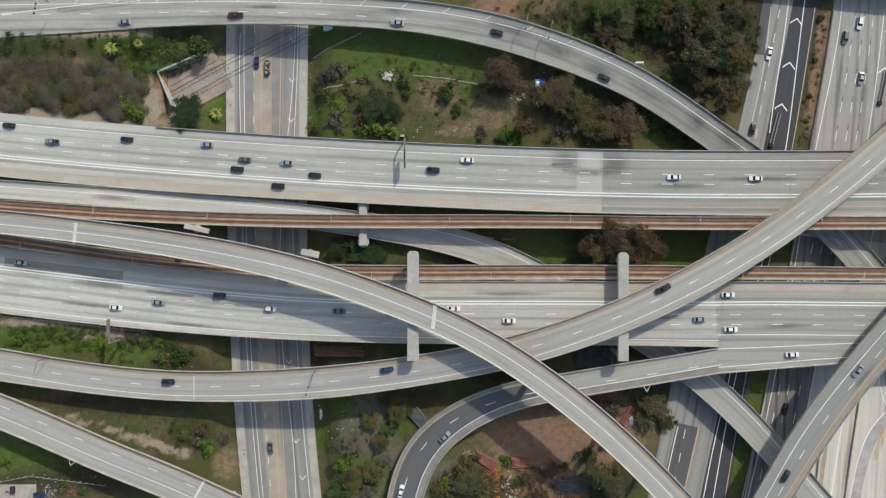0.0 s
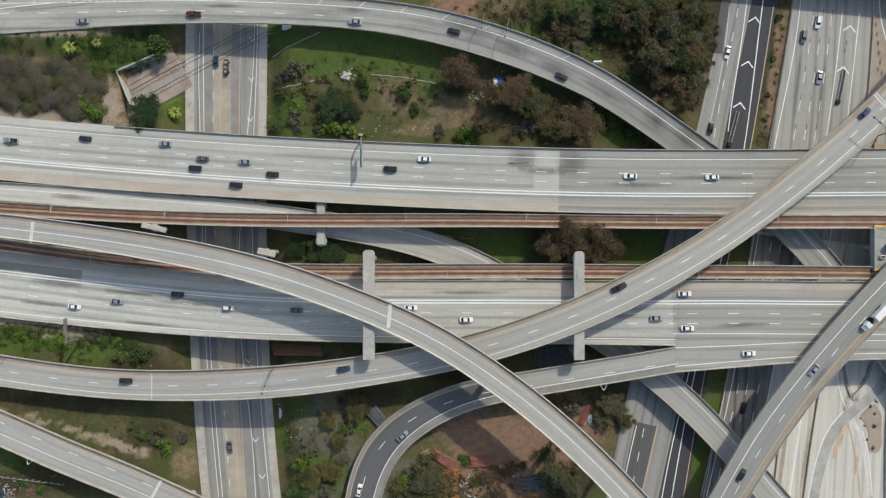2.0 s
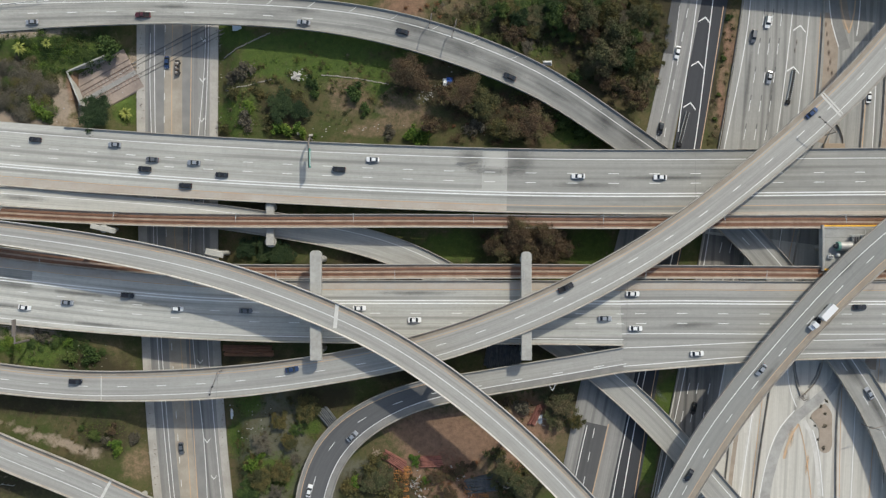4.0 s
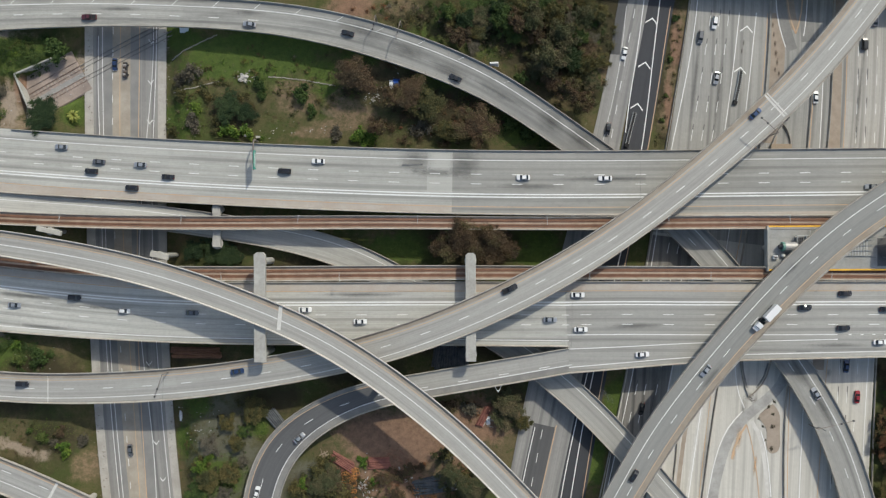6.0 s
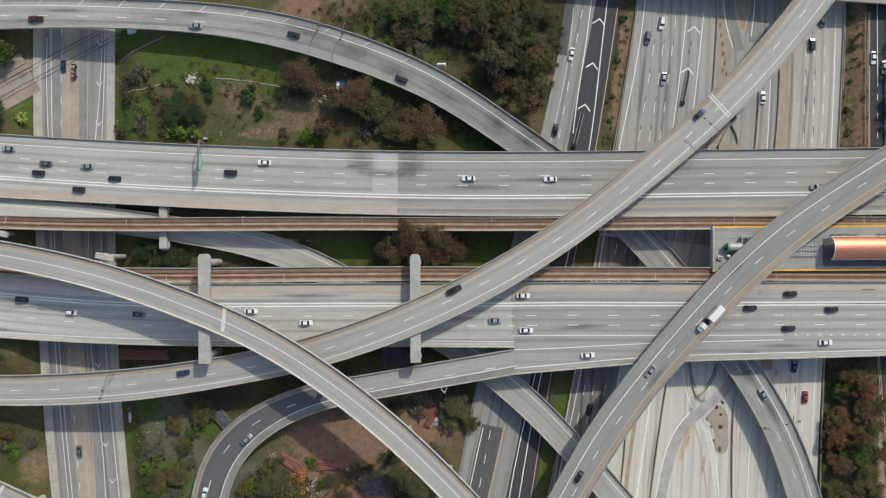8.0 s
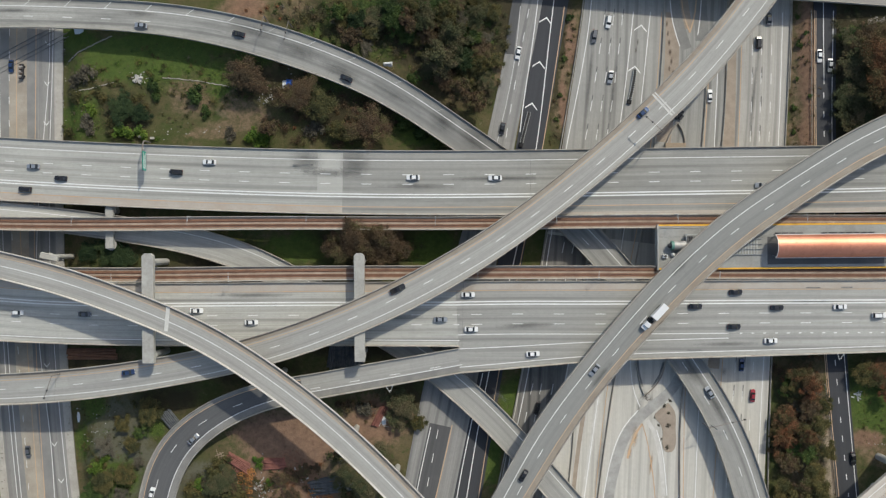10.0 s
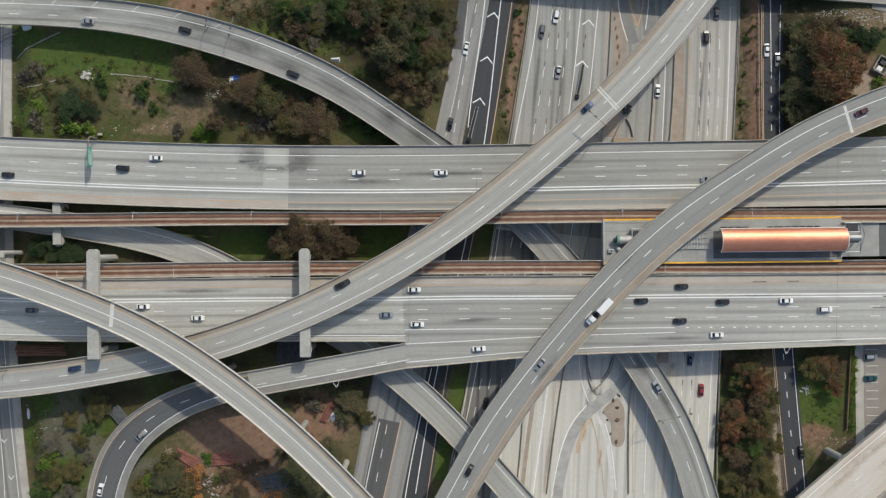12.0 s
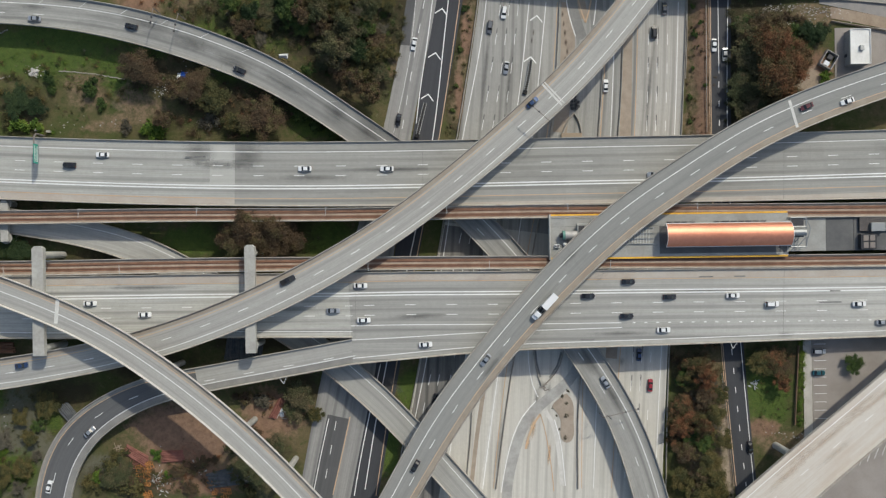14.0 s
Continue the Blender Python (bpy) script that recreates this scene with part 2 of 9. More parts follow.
def ground_material():
    m, n, l, b = material("rough_ground", 0.95, 0.0, 0.1)
    ob = n.new("ShaderNodeTexCoord").outputs["Object"]
    big = noise_node(n, l, ob, 0.05, 5, 0.65)
    mid = noise_node(n, l, ob, 0.22, 5, 0.7)
    fine = noise_node(n, l, ob, 1.1, 5, 0.75)
    soil, lush, brush, sand, dust, clay = (n.new("ShaderNodeAttribute") for _ in range(6))
    soil.attribute_name, lush.attribute_name, brush.attribute_name, sand.attribute_name, dust.attribute_name, clay.attribute_name = "soil", "lush", "brush", "sand", "dust", "clay"
    wobble = arith(n, l, "MULTIPLY", arith(n, l, "SUBTRACT", mid, 0.5), 2.0)
    c = blend(n, l, ramp(n, l, big, 0.40, 0.62), (0.070, 0.086, 0.030), (0.125, 0.100, 0.055))
    weeds = noise_node(n, l, ob, 0.45, 6, 0.75)
    c = blend(n, l, ramp(n, l, weeds, 0.52, 0.66, 0.0, 0.85), c, (0.052, 0.074, 0.022))
    c = blend(n, l, ramp(n, l, weeds, 0.44, 0.30, 0.0, 0.7), c, (0.185, 0.150, 0.095))
    c = blend(n, l, ramp(n, l, mid, 0.48, 0.72, 0.0, 0.8), c, (0.086, 0.086, 0.036))
    c = blend(n, l, ramp(n, l, arith(n, l, "ADD", dust.outputs["Fac"], wobble), 0.25, 0.8, 0.0, 0.92), c, (0.135, 0.132, 0.098))
    grass = blend(n, l, ramp(n, l, weeds, 0.35, 0.65), (0.098, 0.136, 0.034), (0.066, 0.100, 0.027))
    c = blend(n, l, ramp(n, l, arith(n, l, "ADD", lush.outputs["Fac"], wobble), 0.25, 0.75), c, grass)
    # brush: dark litter colour that also imitates shade under trees and decks
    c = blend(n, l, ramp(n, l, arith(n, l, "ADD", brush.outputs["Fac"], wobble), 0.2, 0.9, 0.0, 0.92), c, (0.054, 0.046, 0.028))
    earth = blend(n, l, ramp(n, l, weeds, 0.38, 0.60), (0.225, 0.158, 0.104), (0.112, 0.100, 0.052))
    c = blend(n, l, ramp(n, l, arith(n, l, "ADD", soil.outputs["Fac"], wobble), 0.3, 0.8), c, earth)
    red = blend(n, l, ramp(n, l, weeds, 0.36, 0.64), (0.265, 0.165, 0.110), (0.170, 0.108, 0.076))
    c = blend(n, l, ramp(n, l, arith(n, l, "ADD", clay.outputs["Fac"], arith(n, l, "MULTIPLY", wobble, 0.7)), 0.3, 0.8), c, red)
    c = blend(n, l, ramp(n, l, arith(n, l, "ADD", sand.outputs["Fac"], wobble), 0.3, 0.8), c, (0.325, 0.262, 0.20))
    c = blend(n, l, ramp(n, l, fine, 0.52, 0.75, 0.0, 0.55), c, (0.042, 0.046, 0.020))
    c = blend(n, l, ramp(n, l, fine, 0.38, 0.22, 0.0, 0.35), c, (0.19, 0.155, 0.105))
    l.new(c, b.inputs["Base Color"])
    bump(n, l, b, fine, 0.8, 0.3)
    return m


M_GROUND = ground_material()


def stain_material(name, c, strength):
    """A see-through film of grime, thick in the middle and ragged at its edge."""
    m, n, l, b = material(name, 0.8, 0.0, 0.2)
    tc = n.new("ShaderNodeTexCoord")
    sep = n.new("ShaderNodeSeparateXYZ")
    l.new(tc.outputs["UV"], sep.inputs[0])
    d = arith(n, l, "SQRT", arith(n, l, "ADD", arith(n, l, "POWER", sep.outputs[0], 2.0), arith(n, l, "POWER", sep.outputs[1], 2.0)))
    ragged = noise_node(n, l, tc.outputs["Object"], 0.5, 5, 0.7)
    fill = arith(n, l, "ADD", arith(n, l, "SUBTRACT", 1.0, d), arith(n, l, "MULTIPLY", arith(n, l, "SUBTRACT", ragged, 0.55), 0.9))
    l.new(ramp(n, l, fill, 0.0, 0.9, 0.0, strength), b.inputs["Alpha"])
    b.inputs["Base Color"].default_value = rgb(c)
    return m


M_SEAM = mottled("tar_seam", (0.15, 0.15, 0.145), (0.26, 0.255, 0.24), 0.5, 3.0)
M_STAIN = stain_material("grime_stain", (0.085, 0.085, 0.083), 0.42)
M_STAIN_BROWN = stain_material("rust_stain", (0.44, 0.29, 0.18), 0.28)

# ---- building blocks ----
def mesh_of(name, verts, faces, mat, uvs=None, smooth=False):
    me = bpy.data.meshes.new(name)
    me.from_pydata([tuple(v) for v in verts], [], faces)
    me.materials.append(mat)
    if uvs is not None:
        lay = me.uv_layers.new(name="UVMap")
        idx = np.empty(len(me.loops), dtype=np.int32)
        me.loops.foreach_get("vertex_index", idx)
        lay.data.foreach_set("uv", np.asarray(uvs, dtype=np.float32)[idx].ravel())
    if smooth:
        for p in me.polygons:
            p.use_smooth = True
    return me


def child(name, me, parent, label=""):
    ob = new(name, me)
    ob.parent = parent
    if label:
        ob["label"] = label
    return ob


def part(name, bm, mat, parent=None, label="", smooth=False):
    """Links a bmesh as one mesh object, under a thing if one is given."""
    me = bpy.data.meshes.new(name)
    bm.to_mesh(me)
    bm.free()
    me.materials.append(mat)
    if smooth:
        for p in me.polygons:
            p.use_smooth = True
    ob = new(name, me)
    if parent:
        ob.parent = parent
    if label:
        ob["label"] = label
    return ob


def box(bm, x0, x1, y0, y1, z0, z1, bevel=0.0, m=None):
    r = bmesh.ops.create_cube(bm, size=1.0)
    vs = r["verts"]
    for v in vs:
        v.co = Vector((x0 + (v.co.x + 0.5) * (x1 - x0), y0 + (v.co.y + 0.5) * (y1 - y0), z0 + (v.co.z + 0.5) * (z1 - z0)))
    if bevel:
        es = list({e for v in vs for e in v.link_edges})
        vs = list({v for f in bmesh.ops.bevel(bm, geom=es, offset=bevel, segments=2, affect="EDGES", profile=0.5)["faces"] for v in f.verts} | {v for v in vs if v.is_valid})
    if m is not None:
        for v in vs:
            v.co = m @ v.co
    return vs


def tube(bm, a, b, r0, r1=None, seg=10):
    a, b = Vector(a), Vector(b)
    d = b - a
    m = Matrix.Translation((a + b) / 2) @ d.to_track_quat("Z", "Y").to_matrix().to_4x4()
    return bmesh.ops.create_cone(bm, cap_ends=True, segments=seg, radius1=r0, radius2=r0 if r1 is None else r1, depth=d.length, matrix=m)["verts"]


def spline(rows, step=3.0):
    """Natural cubic through rows of any width; the first two columns are the plan."""
    p = np.array(rows, dtype=float)
    s = np.r_[0, np.cumsum(np.hypot(*np.diff(p[:, :2], axis=0).T))]
    k = len(p)
    h = np.diff(s)
    a = np.eye(k)
    rhs = np.zeros((k, p.shape[1]))
    for i in range(1, k - 1):
        a[i, i - 1], a[i, i], a[i, i + 1] = h[i - 1], 2 * (h[i - 1] + h[i]), h[i]
        rhs[i] = 6 * ((p[i + 1] - p[i]) / h[i] - (p[i] - p[i - 1]) / h[i - 1])
    c = np.linalg.solve(a, rhs)
    u = np.linspace(0, s[-1], max(2, int(s[-1] / step) + 1))
    i = np.clip(np.searchsorted(s, u, "right") - 1, 0, k - 2)
    t0, t1, hh = (u - s[i])[:, None], (s[i + 1] - u)[:, None], h[i][:, None]
    return (c[i] * t1 ** 3 + c[i + 1] * t0 ** 3) / (6 * hh) + (p[i] / hh - c[i] * hh / 6) * t1 + (p[i + 1] / hh - c[i + 1] * hh / 6) * t0


class Course(list):
    """Rows of a road whose distances count from an inner point."""
    origin = None


class Way:
    """A road's course: rows of x, y, z, width. Offsets are metres from its left edge."""

    def __init__(self, rows, step=3.0):
        q = spline(rows, step)
        self.p, self.w = q[:, :3], q[:, 3]
        t = np.gradient(q[:, :2], axis=0)
        t /= np.hypot(t[:, 0], t[:, 1])[:, None]
        self.t, self.n = t, np.stack([-t[:, 1], t[:, 0]], 1)
        self.s = np.r_[0, np.cumsum(np.hypot(*np.diff(q[:, :2], axis=0).T))]
        if isinstance(rows, Course) and rows.origin:
            i = int(np.argmin(np.hypot(q[:, 0] - rows.origin[0], q[:, 1] - rows.origin[1])))
            self.s -= self.s[i] + (rows.origin[0] - q[i, 0]) * t[i, 0] + (rows.origin[1] - q[i, 1]) * t[i, 1]
        self.length = self.s[-1]

    def at(self, s, off=None, frac=None):
        s = np.atleast_1d(s)
        f = lambda c: np.interp(s, self.s, c)
        w = f(self.w)
        o = w / 2 - (np.asarray(off) if frac is None else frac * w)
        x = f(self.p[:, 0]) + f(self.n[:, 0]) * o
        y = f(self.p[:, 1]) + f(self.n[:, 1]) * o
        return np.stack([x, y, f(self.p[:, 2])], 1)

    def heading(self, s):
        return math.atan2(np.interp(s, self.s, self.t[:, 1]), np.interp(s, self.s, self.t[:, 0]))

    def profile(self, s0, s1, ring, close=True, step=3.0, ref="L"):
        """Sweeps a cross-section [(offset, height)...]; offsets from the left edge, the right edge ('R') or the middle ('C')."""
        n = max(2, int((s1 - s0) / step) + 1)
        ss = np.linspace(s0, s1, n)
        w = np.interp(ss, self.s, self.w)
        verts, uvs = [], []
        k = len(ring)
        for off, hz in ring:
            o = off if ref == "L" else (w - off if ref == "R" else w / 2 + off)
            if ref == "F":
                o = off * w
            q = self.at(ss, o)
            q[:, 2] += hz
            verts.append(q)
            uvs.append(np.stack([np.broadcast_to(o, ss.shape), ss], 1))
        verts, uvs = np.stack(verts, 1).reshape(-1, 3), np.stack(uvs, 1).reshape(-1, 2)
        faces = []
        for i in range(n - 1):
            for j in range(k if close else k - 1):
                a, b = i * k + j, i * k + (j + 1) % k
                faces.append((a, a + k, b + k, b))
        if close:
            faces += [tuple(range(k)), tuple((n - 1) * k + j for j in reversed(range(k)))]
        return verts, faces, uvs


def sweep(name, way, ring, mat, parent, s0=None, s1=None, close=True, ref="L", label="", step=3.0):
    v, f, u = way.profile(way.s[0] if s0 is None else s0, way.length if s1 is None else s1, ring, close, step, ref)
    return child(name, mesh_of(name, v, f, mat, u), parent, label)


def stripes(name, way, specs, mat, parent, lift=0.06, label=""):
    """Lane lines in one mesh: specs of (offset, width, dash, gap, s0, s1, ref)."""
    verts, faces = [], []
    for off, wid, dash, gap, s0, s1, ref in specs:
        s1 = way.length if s1 is None else s1
        if s0 == 0:
            s0 = way.s[0]
        elif dash and s0 < 16:
            s0 -= (dash + gap) * int((s0 - way.s[0]) / (dash + gap))
        runs = [(s0, s1)] if not dash else [(a, min(a + dash, s1)) for a in np.arange(s0, s1, dash + gap)]
        for a, b in runs:
            if ref == "F":
                v, f, _ = way.profile(a, b, [(off, lift), (off + wid, lift)], False, 3.0, "F")
            else:
                v, f, _ = way.profile(a, b, [(off - wid / 2, lift), (off + wid / 2, lift)] if ref != "R" else [(off + wid / 2, lift), (off - wid / 2, lift)], False, 3.0, ref)
            k = len(verts)
            verts += v.tolist()
            faces += [tuple(k + i for i in q) for q in f]
    return child(name, mesh_of(name, verts, faces, mat), parent, label)


ALL_WAYS = []


def elevated(name, rows, surface, label, category="flyover", depth=1.9, parapets=(True, True), box_frac=0.56, barrier=M_BARRIER, split=None, dirt=None, grade=None):
    """A bridge: deck, box girder and two parapets."""
    w = Way(rows)
    thing = tagged(new(name), label, category, kind="structure")
    runs = [(w.s[0], w.length, surface)] if split is None else [(w.s[0], split[0], split[1]), (split[0], w.length, surface)]
    for a, b, mat in runs:
        v, f, u = w.profile(a, b, [(0, 0), (0.25, 0), (0.5, 0), (0.75, 0), (1, 0)], False, 3.0, "F")
        child("road_surface", mesh_of("road_surface", v, f, mat, u), thing, "worn grey road surface")
    sweep("deck", w, [(0, -0.14), (1, -0.14), (1, -0.35), (1 - 0.5 + box_frac / 2, -0.7), (1 - 0.5 + box_frac / 2 - 0.02, -depth), (0.5 - box_frac / 2 + 0.02, -depth), (0.5 - box_frac / 2, -0.7), (0, -0.35)], M_WALL, thing, ref="F")
    for on, ref in zip(parapets, "LR"):
        if on:
            sweep("parapet", w, [(0.0, -0.3), (0.05, 0.85), (0.27, 0.85), (0.33, 0.3), (0.5, 0.012), (0.5, -0.3)], barrier, thing, ref=ref, s0=grade[1] if grade and ref in grade[0] else None, label="weathered concrete parapet")
    if dirt:
        sweep("dirty_shoulder", w, [(0.5, 0.02), (dirt[1], 0.02)] if dirt[0] == "L" else [(dirt[1], 0.02), (0.5, 0.02)], dirt[2] if len(dirt) > 2 else M_SHOULDER, thing, close=False, ref=dirt[0], label="brown dirt-stained shoulder")
    ALL_WAYS.append((w, thing, depth))
    return w, thing


def blocked(x, y, z, own):
    for w, thing, depth in ALL_WAYS:
        if thing is own:
            continue
        d = np.hypot(w.p[:, 0] - x, w.p[:, 1] - y)
        i = int(np.argmin(d))
        if d[i] < w.w[i] / 2 + 1.6 and w.p[i, 2] < z + 1:
            return True
    return False


def column(thing, x, y, z0, z1, r=1.1):
    bm = bmesh.new()
    tube(bm, (x, y, z0 - 1.5), (x, y, z1 - 1.8), r, r, 16)
    tube(bm, (x, y, z1 - 1.8), (x, y, z1), r, r * 1.7, 16)
    return part("column", bm, M_WALL, thing, "round concrete bridge column")


def columns(w, thing, depth, spacing=34.0, start=12.0, r=1.1):
    for s in np.arange(start - spacing * int((start - w.s[0]) / spacing), w.length, spacing):
        for d in (0, 5, -5, 9, -9, 13, -13):
            if w.s[0] < s + d < w.length:
                x, y, z = w.at(s + d, frac=0.5)[0]
                if z - depth < ground_height(x, y) + 1.5:
                    break
                if not blocked(x, y, z - depth, thing):
                    column(thing, x, y, ground_height(x, y), z - depth, r)
                    break

# ---- ground ----
# bare soil and lush grass: centre and half sizes in plan
SOIL = [(0.0, 54.5, 9, 6), (142.0, 82.0, 3, 9), (138.2, 62.0, 3, 9), (135.4, 47.0, 3, 7), (14.0, 46.0, 12, 3), (22.0, 50.0, 8, 5), (-80.9, -81.6, 6, 6), (225.5, -50.0, 4, 6), (-2.0, 60.0, 10, 3), (117.5, 52.0, 4, 16), (113.0, 42.0, 4, 8), (246.0, -71.5, 8, 5), (20.0, 88.0, 10, 5), (-139.2, 70.5, 9, 3), (-122.5, 69.4, 6, 3), (31.6, -67.7, 22, 11), (47.2, -72.9, 16, 9), (36.8, -84.4, 22, 8), (58.7, -72.9, 9, 9), (-109.8, 56.0, 5, 9), (-105.0, 47.5, 12, 3), (-1.9, 58.7, 9, 5), (15.9, 52.5, 7, 7), (7.5, 43.7, 11, 3), 
        (-81.0, -78.9, 5, 5), (19.9, 89.5, 12, 6), (36.5, 89.9, 10, 4), (87.4, 73.3, 6, 3), (97.8, 61.5, 7, 3), (112.3, 64.6, 4, 8), (89.5, 77.4, 4, 4), (256.0, -76.4, 14, 6), (266.5, 79.6, 14, 5), (268.2, 54.4, 12, 8), (225.3, 63.5, 6, 40), (222.0, 34.5, 4, 20), (225.5, -71.0, 9, 34), (68.1, -62.5, 16, 12), (-38.8, 88.9, 10, 8)]
LUSH = [(-14.0, 75.5, 34, 6), (22.0, 70.0, 8, 4), (50.0, 61.0, 12, 4), (70.0, 51.0, 12, 4), (-20.0, 68.5, 30, 6.5), (10.0, 66.0, 9, 4), (2.0, 60.5, 15, 3.5), (14.0, 57.0, 9, 4), (-153.9, -79.4, 16, 6), (-133.0, -83.0, 14, 4), (64.0, 56.0, 6, 3), (80.0, 45.5, 12, 4), (-15.2, -66.3, 4, 4), (-44.6, -71.0, 3.5, 8), (-37.0, -80.0, 4, 4), (248.0, -56.0, 8, 12), (-38.6, -54.3, 6, 10), (-30.1, -83.4, 12, 8), (-17.6, 70.2, 32, 8), (-114.4, 73.8, 20, 9), (-95.5, 71.7, 12, 7), (-146.0, -33.5, 34, 7), (-116.5, -37.7, 14, 8), (-152.8, -78.9, 26, 9), (-93.7, -67.3, 9, 4), (36.8, 0.2, 14, 7), (86.9, 0.2, 12, 8), (84.8, 43.0, 12, 6),
        (-45.2, 80.4, 10, 6), (248.6, -58.6, 9, 17), (116.9, -55.5, 5, 9), (109.3, -78.4, 4, 12), (-42.8, 50.5, 10, 10), (49.0, 80.1, 16, 8), (72.9, 74.9, 10, 6), (105.0, 83.2, 8, 7), (101.9, 73.9, 7, 6), (-85.5, 53.1, 5, 7)]

# pale sandy strips along the road edges
SAND = [(-152.3, 50.1, 36, 3.2), (-125.0, 47.3, 26, 3.2), (-109.8, 53.9, 6, 10), (-128.7, 80.3, 30, 3), (-152.3, -28.2, 26, 1.6), (-122.9, -31.3, 18, 2), (221.7, 30.4, 5, 10), (233.7, -73.2, 3, 30), (265.6, 54.2, 7, 6), (-82.9, 68.4, 3, 8),]
SAND += [(-150 + 5.4 * i, -59.4 - 1.68 * i, 4.2, 0.9 + 0.10 * i) for i in range(11)]
# ground under trees and decks: leaf litter, undergrowth, and shade put into the colour
BRUSH_SHADE = [(84, 72, 14, 9), (104, 60, 12, 10), (222.5, 60, 3, 26), (76, 88, 18, 7), (112, 84, 5, 14), (-40, -41, 16, 5), (-10, -55, 14, 7), (20, -44, 20, 6), (10, -10, 40, 9), (-40, 14, 12, 4), (60, -36, 22, 5), (-20, 20, 24, 5), (78, -30, 18, 6), (225.5, -38, 9, 8), (250, -34, 10, 5), (244.8, 80.5, 18, 10), (241.5, 67.1, 12, 20), (61.9, -81.3, 14, 14), (-96.1, -45.3, 18, 8), (116.2, 79.6, 8, 26), (138.7, 76.9, 4, 22), (135.1, 51.9, 4, 22), (-152.8, -88.4, 26, 6), (-123.3, -84.2, 30, 9), (-123.3, -57.8, 34, 5), (96.7, 77.0, 30, 24), (67.7, 83.2, 26, 12), (42.8, 87.4, 16, 8), (57.3, 50.0, 26, 11), (36.5, 58.3, 12, 9), (22.0, 62.5, 9, 8), (223.8, -67.1, 11, 34), (249.7, 58.8, 22, 24), (241.2, 44.5, 12, 16), (15.9, -87.6, 22, 8),
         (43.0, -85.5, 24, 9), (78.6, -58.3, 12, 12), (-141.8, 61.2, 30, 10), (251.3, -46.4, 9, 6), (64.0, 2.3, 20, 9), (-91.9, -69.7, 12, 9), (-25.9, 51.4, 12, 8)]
# dusty grey-green weeds
DUST = [(-28.0, -74.0, 15, 24), (-12.0, -88.0, 8, 12), (2.0, -84.0, 9, 7), (-150.7, -88.4, 20, 5), (62.0, -88.0, 6, 8), (16.0, 51.5, 7, 4), (36.0, 57.0, 7, 5)]
# bare reddish earth
CLAY = [(31.6, -67.7, 22, 10), (45.0, -70.5, 16, 9), (34.0, -78.0, 20, 7), (58.7, -72.9, 9, 9), (68.1, -62.5, 14, 10), (226.5, 70.0, 3.5, 34), (226.0, 40.0, 3.5, 14), (19.9, 89.5, 9, 5), (-105.0, 60.0, 2.5, 8), (140.0, 76.0, 2.2, 14), (137.0, 54.0, 2.2, 12), (247.0, -70.5, 7, 4), (40.0, -88.0, 26, 6), (268.0, 60.0, 5, 8)]

RIGHT = [(232.8, 130, 3.05, 8.3), (232.6, 86.1, 3.05, 8.3), (232.3, 49.6, 3.05, 7.6), (233.2, 13.0, 3.05, 7.6), (234.7, -23.5, 3.05, 7.7), (237.0, -60.0, 3.05, 7.8), (240.1, -96.5, 3.05, 8.0), (244, -135, 3.05, 8)]
STREET = [(-65.8, 130, -6.5, 31.0), (-66.6, 47.0, -6.5, 30.6), (-66.2, -0.1, -6.5, 30.0), (-64.7, -47.2, -6.5, 29.6), (-60.8, -94.2, -6.5, 29.6), (-56, -135, -6.5, 29.6)]


def smooth01(a, b, x):
    t = min(1.0, max(0.0, (x - a) / (b - a)))
    return t * t * (3 - 2 * t)


def ground_height(x, y):
    xs = np.interp(-y, [-r[1] for r in STREET], [r[0] for r in STREET])
    d = abs(x - xs)
    side = -2.6 if x < xs else -1.8 + 2.0 * smooth01(-45, 5, x)
    h = -6.9 + (side + 6.9) * smooth01(15.6, 25, d)
    h += 3.2 * math.exp(-((x - 45) / 32) ** 2 - ((y - 62) / 26) ** 2)
    # bank that carries the north ramp, and the slopes beside the freeway in the west
    h += (0.3 * smooth01(62, 72, y) + 2.9 * smooth01(70, 79, y)) * (1 - smooth01(-112, -100, x))
    d = 5.2 * smooth01(-10, 60, y)
    h -= 0.45 * smooth01(60, 80, x) * (1 - smooth01(215 + d, 222 + d, x))
    h += 3.0 * smooth01(216 + d, 227 + 0.2 * d, x) + 1.8 * smooth01(246, 262, x)
    # bed of the side road and the sunken rail spur
    xr = np.interp(-y, [-r[1] for r in RIGHT], [r[0] for r in RIGHT])
    h += (2.7 - h) * (1 - smooth01(4.6, 7.0, abs(x - xr)))
    v = 0.872 * (y - 57.5) - 0.49 * (x + 98.0)
    if -105.5 < x < -70:
        h = min(h, h + (-6.85 - h) * (1 - smooth01(8.4, 9.2, abs(v - 1.8))) * smooth01(-105.5, -103.5, x))
    far = smooth01(150, 300, abs(y)) + smooth01(320, 460, x) + smooth01(-200, -320, x) * 0
    h += 0.35 * noise.noise(Vector((x * 0.07, y * 0.07, 3.0))) * (1 - smooth01(60, 75, x) * (1 - smooth01(215, 226, x)))
    return h


